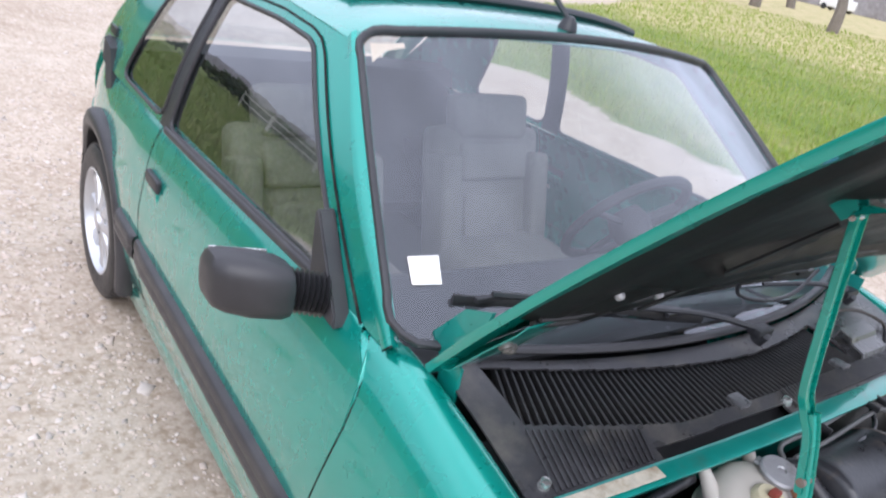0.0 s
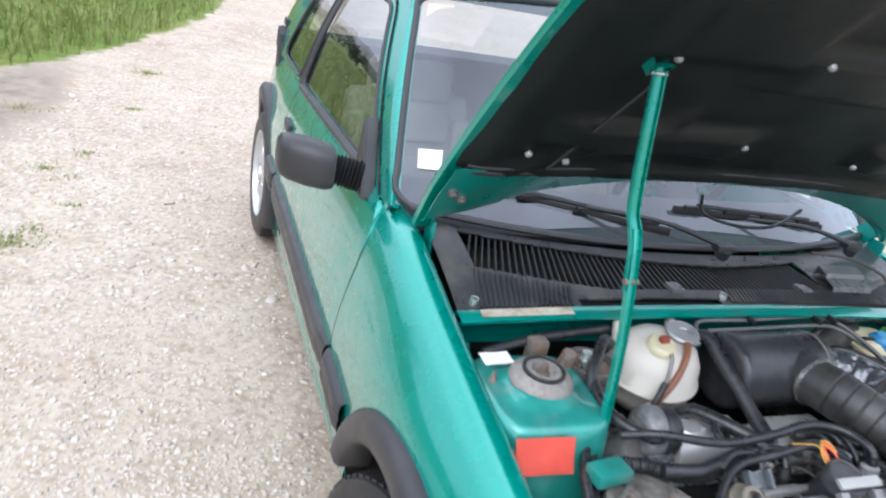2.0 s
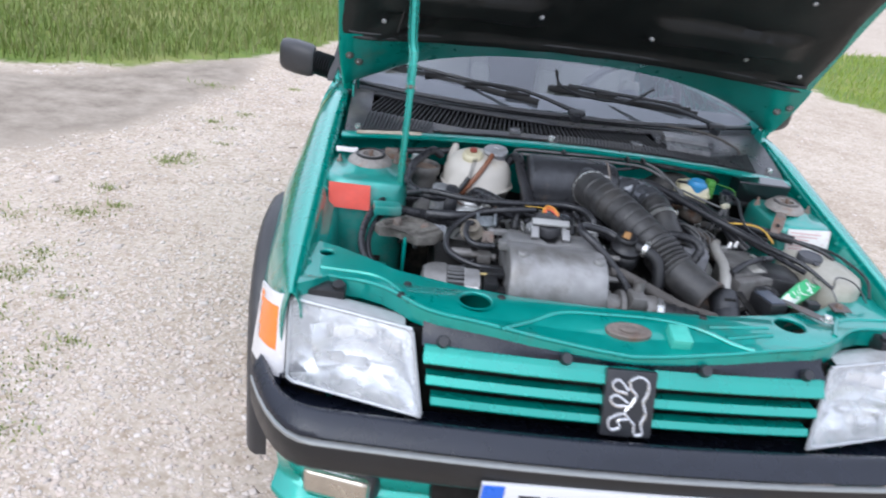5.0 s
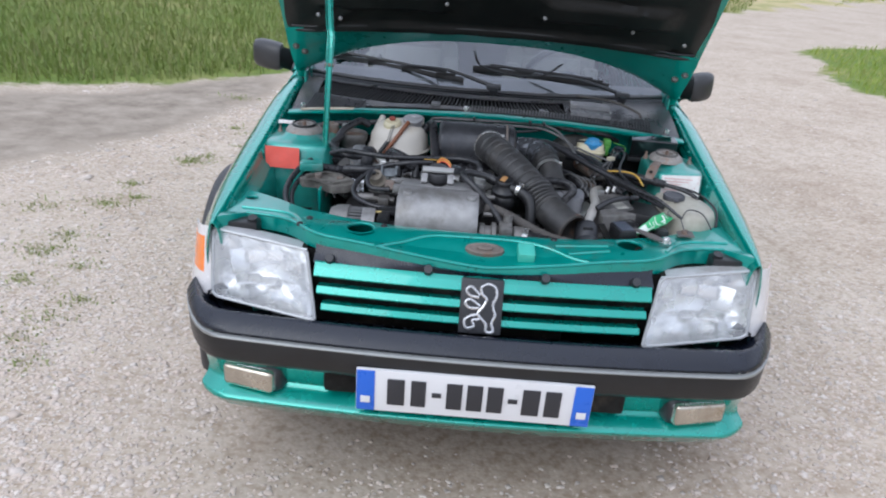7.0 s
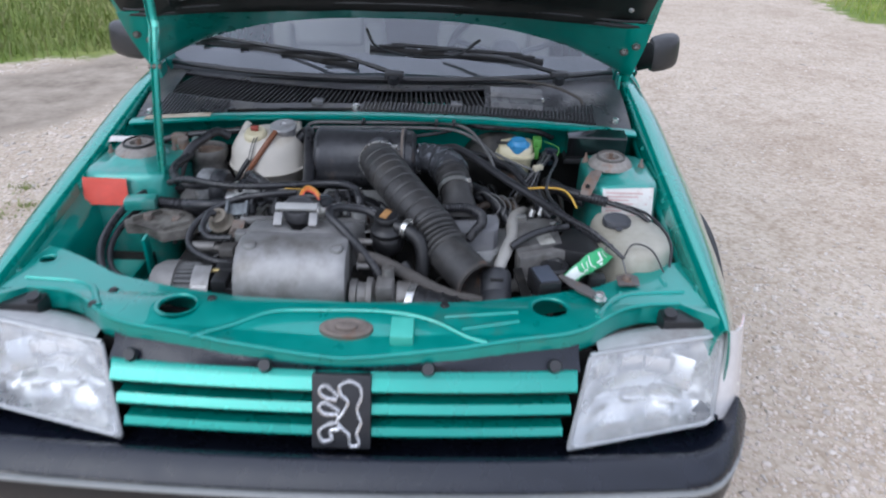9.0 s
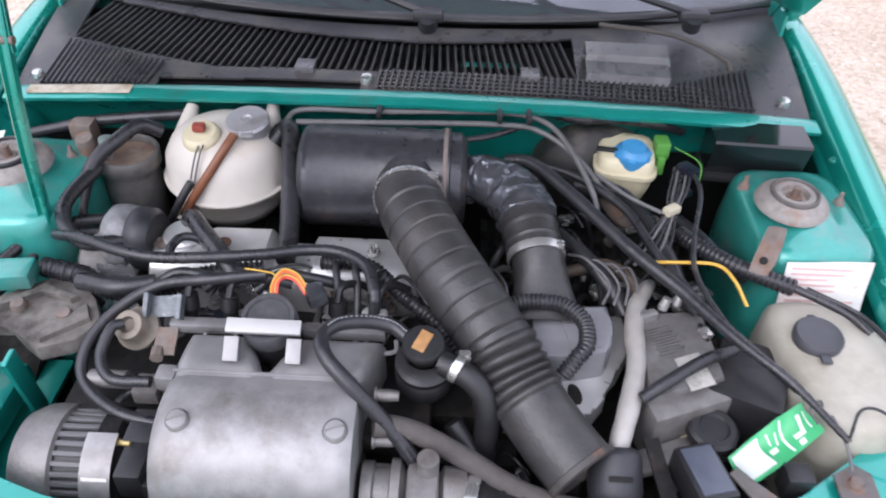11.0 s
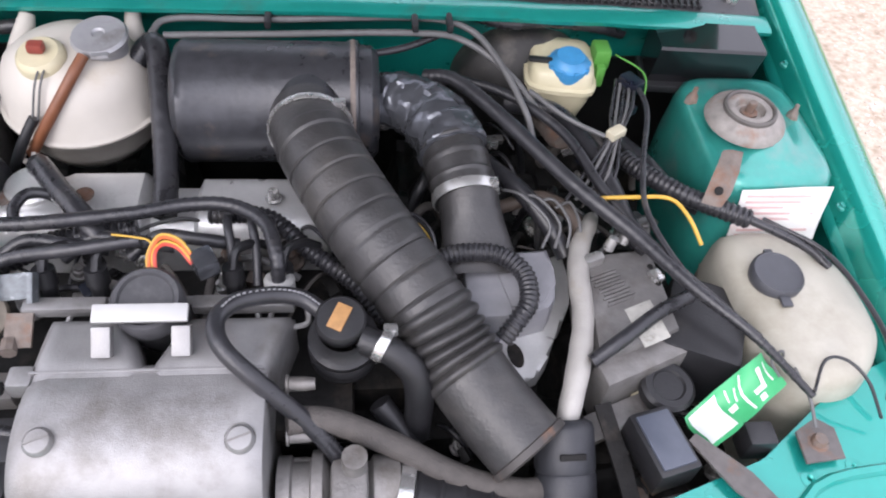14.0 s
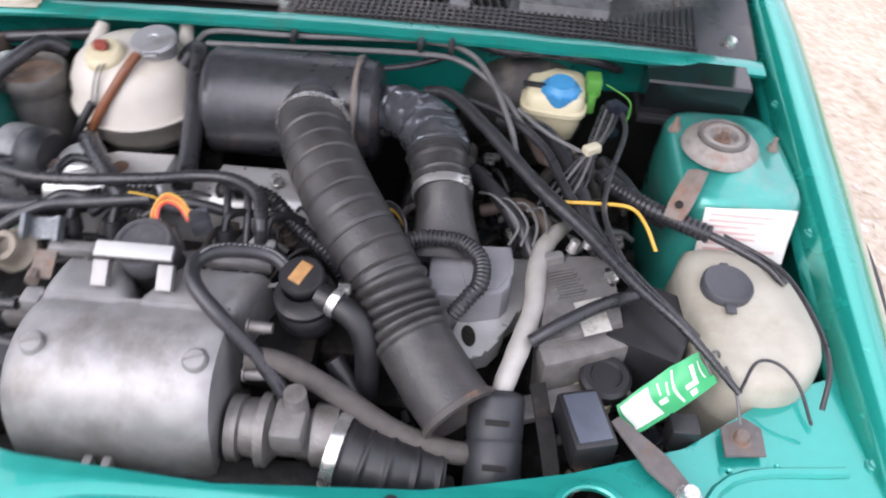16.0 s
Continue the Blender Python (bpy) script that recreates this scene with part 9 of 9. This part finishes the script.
hose("brake_pipe", [(0.278, 0.767, 0.795), (0.318, 0.722, 0.790), (0.362, 0.698, 0.782)], 0.003, WIRE_GREY, "thin pipe", seg=8)
for k in range(5):
    g = 0.006 * (k - 2)
    hose("loom_wire", [(0.410 + g, 0.800, 0.790), (0.392 + g, 0.742, 0.786 + g * 0.5), (0.375 + g * 0.6, 0.700, 0.782), (0.352 + g * 1.5, 0.655, 0.768), (0.332 + g * 2, 0.628, 0.745)], 0.0022, WIRE_GREY if k % 2 else HOSE, "thin loose wires", seg=6)
hose("loom_wire", [(0.418, 0.790, 0.795), (0.421, 0.735, 0.792), (0.393, 0.640, 0.786), (0.384, 0.575, 0.778), (0.405, 0.50, 0.77), (0.45, 0.44, 0.755)], 0.0035, HOSE, "black wire", seg=8)
hose("loom_wire", [(0.404, 0.84, 0.80), (0.432, 0.80, 0.80), (0.425, 0.76, 0.79)], 0.0012, GREEN_PLASTIC, "thin green wire", seg=6)
hose("bottle_wire", [(0.535, 0.590, 0.752), (0.591, 0.538, 0.752), (0.612, 0.465, 0.748), (0.614, 0.407, 0.740), (0.605, 0.37, 0.715)], 0.0030, HOSE, "thin black wire over the bottle", seg=8)
hose("bottle_wire", [(0.515, 0.372, 0.735), (0.535, 0.402, 0.744), (0.558, 0.402, 0.744), (0.575, 0.380, 0.738), (0.590, 0.352, 0.712)], 0.0018, HOSE, "thin black wire over the bottle", seg=6)
hose("bottle_wire", [(0.505, 0.40, 0.735), (0.512, 0.370, 0.728), (0.516, 0.345, 0.712)], 0.0018, WIRE_GREY, "thin wire", seg=6)
for p, s in (((0.375, 0.700, 0.786), (0.024, 0.014, 0.012)), ((0.415, 0.790, 0.792), (0.020, 0.030, 0.016)), ((0.405, 0.755, 0.780), (0.014, 0.020, 0.012))):
    bm = B()
    box(bm, p, s, 0.003, Matrix.Rotation(0.6, 3, "Z"))
    part("wire_connector", bm, mat("cream_connector", (0.50, 0.46, 0.34), 0.5, 0, 0.1, 40) if s[0] > 0.022 else TRIM_GREY, car, "small wiring connector")
for x in (-0.04, 0.137, 0.18):
    bm = B()
    box(bm, (x, 0.848, 0.842), (0.008, 0.05, 0.012), 0.003)
    part("pipe_clip", bm, RUBBER, car, "black pipe clip")
# loops on the car's right
hose("loom_loop", [(-0.400, 0.690, 0.735), (-0.450, 0.670, 0.742), (-0.493, 0.645, 0.740), (-0.535, 0.560, 0.720), (-0.548, 0.47, 0.690), (-0.525, 0.40, 0.665), (-0.48, 0.36, 0.650)], 0.0085, HOSE, "black wiring loop by the tower", rib=wound)
hose("loom_loop", [(-0.405, 0.675, 0.725), (-0.47, 0.65, 0.728), (-0.520, 0.55, 0.705), (-0.532, 0.47, 0.680), (-0.51, 0.41, 0.655), (-0.46, 0.38, 0.64)], 0.0065, HOSE, "black wiring loop by the tower")
hose("loom_loop", [(-0.36, 0.62, 0.755), (-0.40, 0.60, 0.765), (-0.44, 0.63, 0.770), (-0.455, 0.68, 0.775), (-0.44, 0.75, 0.78)], 0.010, HOSE, "black hose")
hose("loom_loop", [(-0.40, 0.56, 0.735), (-0.345, 0.545, 0.742), (-0.30, 0.555, 0.742)], 0.012, HOSE, "black hose to the engine")
hose("ground_lead", [(-0.26, 0.44, 0.70), (-0.30, 0.43, 0.68), (-0.33, 0.41, 0.66)], 0.006, HOSE, "black lead")
hose("lower_hose", [(0.225, 0.70, 0.735), (0.258, 0.650, 0.738), (0.288, 0.608, 0.722), (0.308, 0.580, 0.700)], 0.011, HOSE, "black hose beside the duct")
hose("lower_hose", [(0.24, 0.66, 0.70), (0.29, 0.655, 0.72), (0.325, 0.62, 0.715), (0.325, 0.57, 0.69)], 0.009, mat("brown_rubber_hose", (0.10, 0.075, 0.06), 0.6, 0, 0.25, 30), "brown rubber hose")
for k in range(4):
    hose("loom_wire", [(0.235 + 0.02 * k, 0.65 - 0.01 * k, 0.74), (0.255 + 0.02 * k, 0.63, 0.75 - 0.004 * k), (0.285 + 0.012 * k, 0.60, 0.735), (0.275 + 0.015 * k, 0.575, 0.72)], 0.002, WIRE_GREY, "thin loose wires", seg=6)
for k, z in enumerate((0.742, 0.748, 0.754)):
    hose("signal_wire", [(0.10, 0.585, z), (0.125, 0.592, z + 0.006), (0.145, 0.570, z), (0.15, 0.54, z - 0.02)], 0.002, (WIRE_YELLOW, HOSE, HOSE)[k], "coloured signal wire", seg=6)
rnd = random.Random(4)
for k in range(16):
    x, y = rnd.uniform(0.12, 0.42), rnd.uniform(0.58, 0.84)
    d, e = rnd.uniform(-0.10, 0.10), rnd.uniform(-0.12, 0.0)
    hose("hidden_hose", [(x, y, 0.63), (x + d * 0.3, y + e * 0.2, 0.680), (x + d * 0.7, y + e * 0.7, 0.690), (x + d, y + e, 0.62)], rnd.uniform(0.004, 0.010), (HOSE, RUBBER, DARK, CLOTH_HOSE)[k % 4], "dim hose low in the bay", seg=8, sub=6)
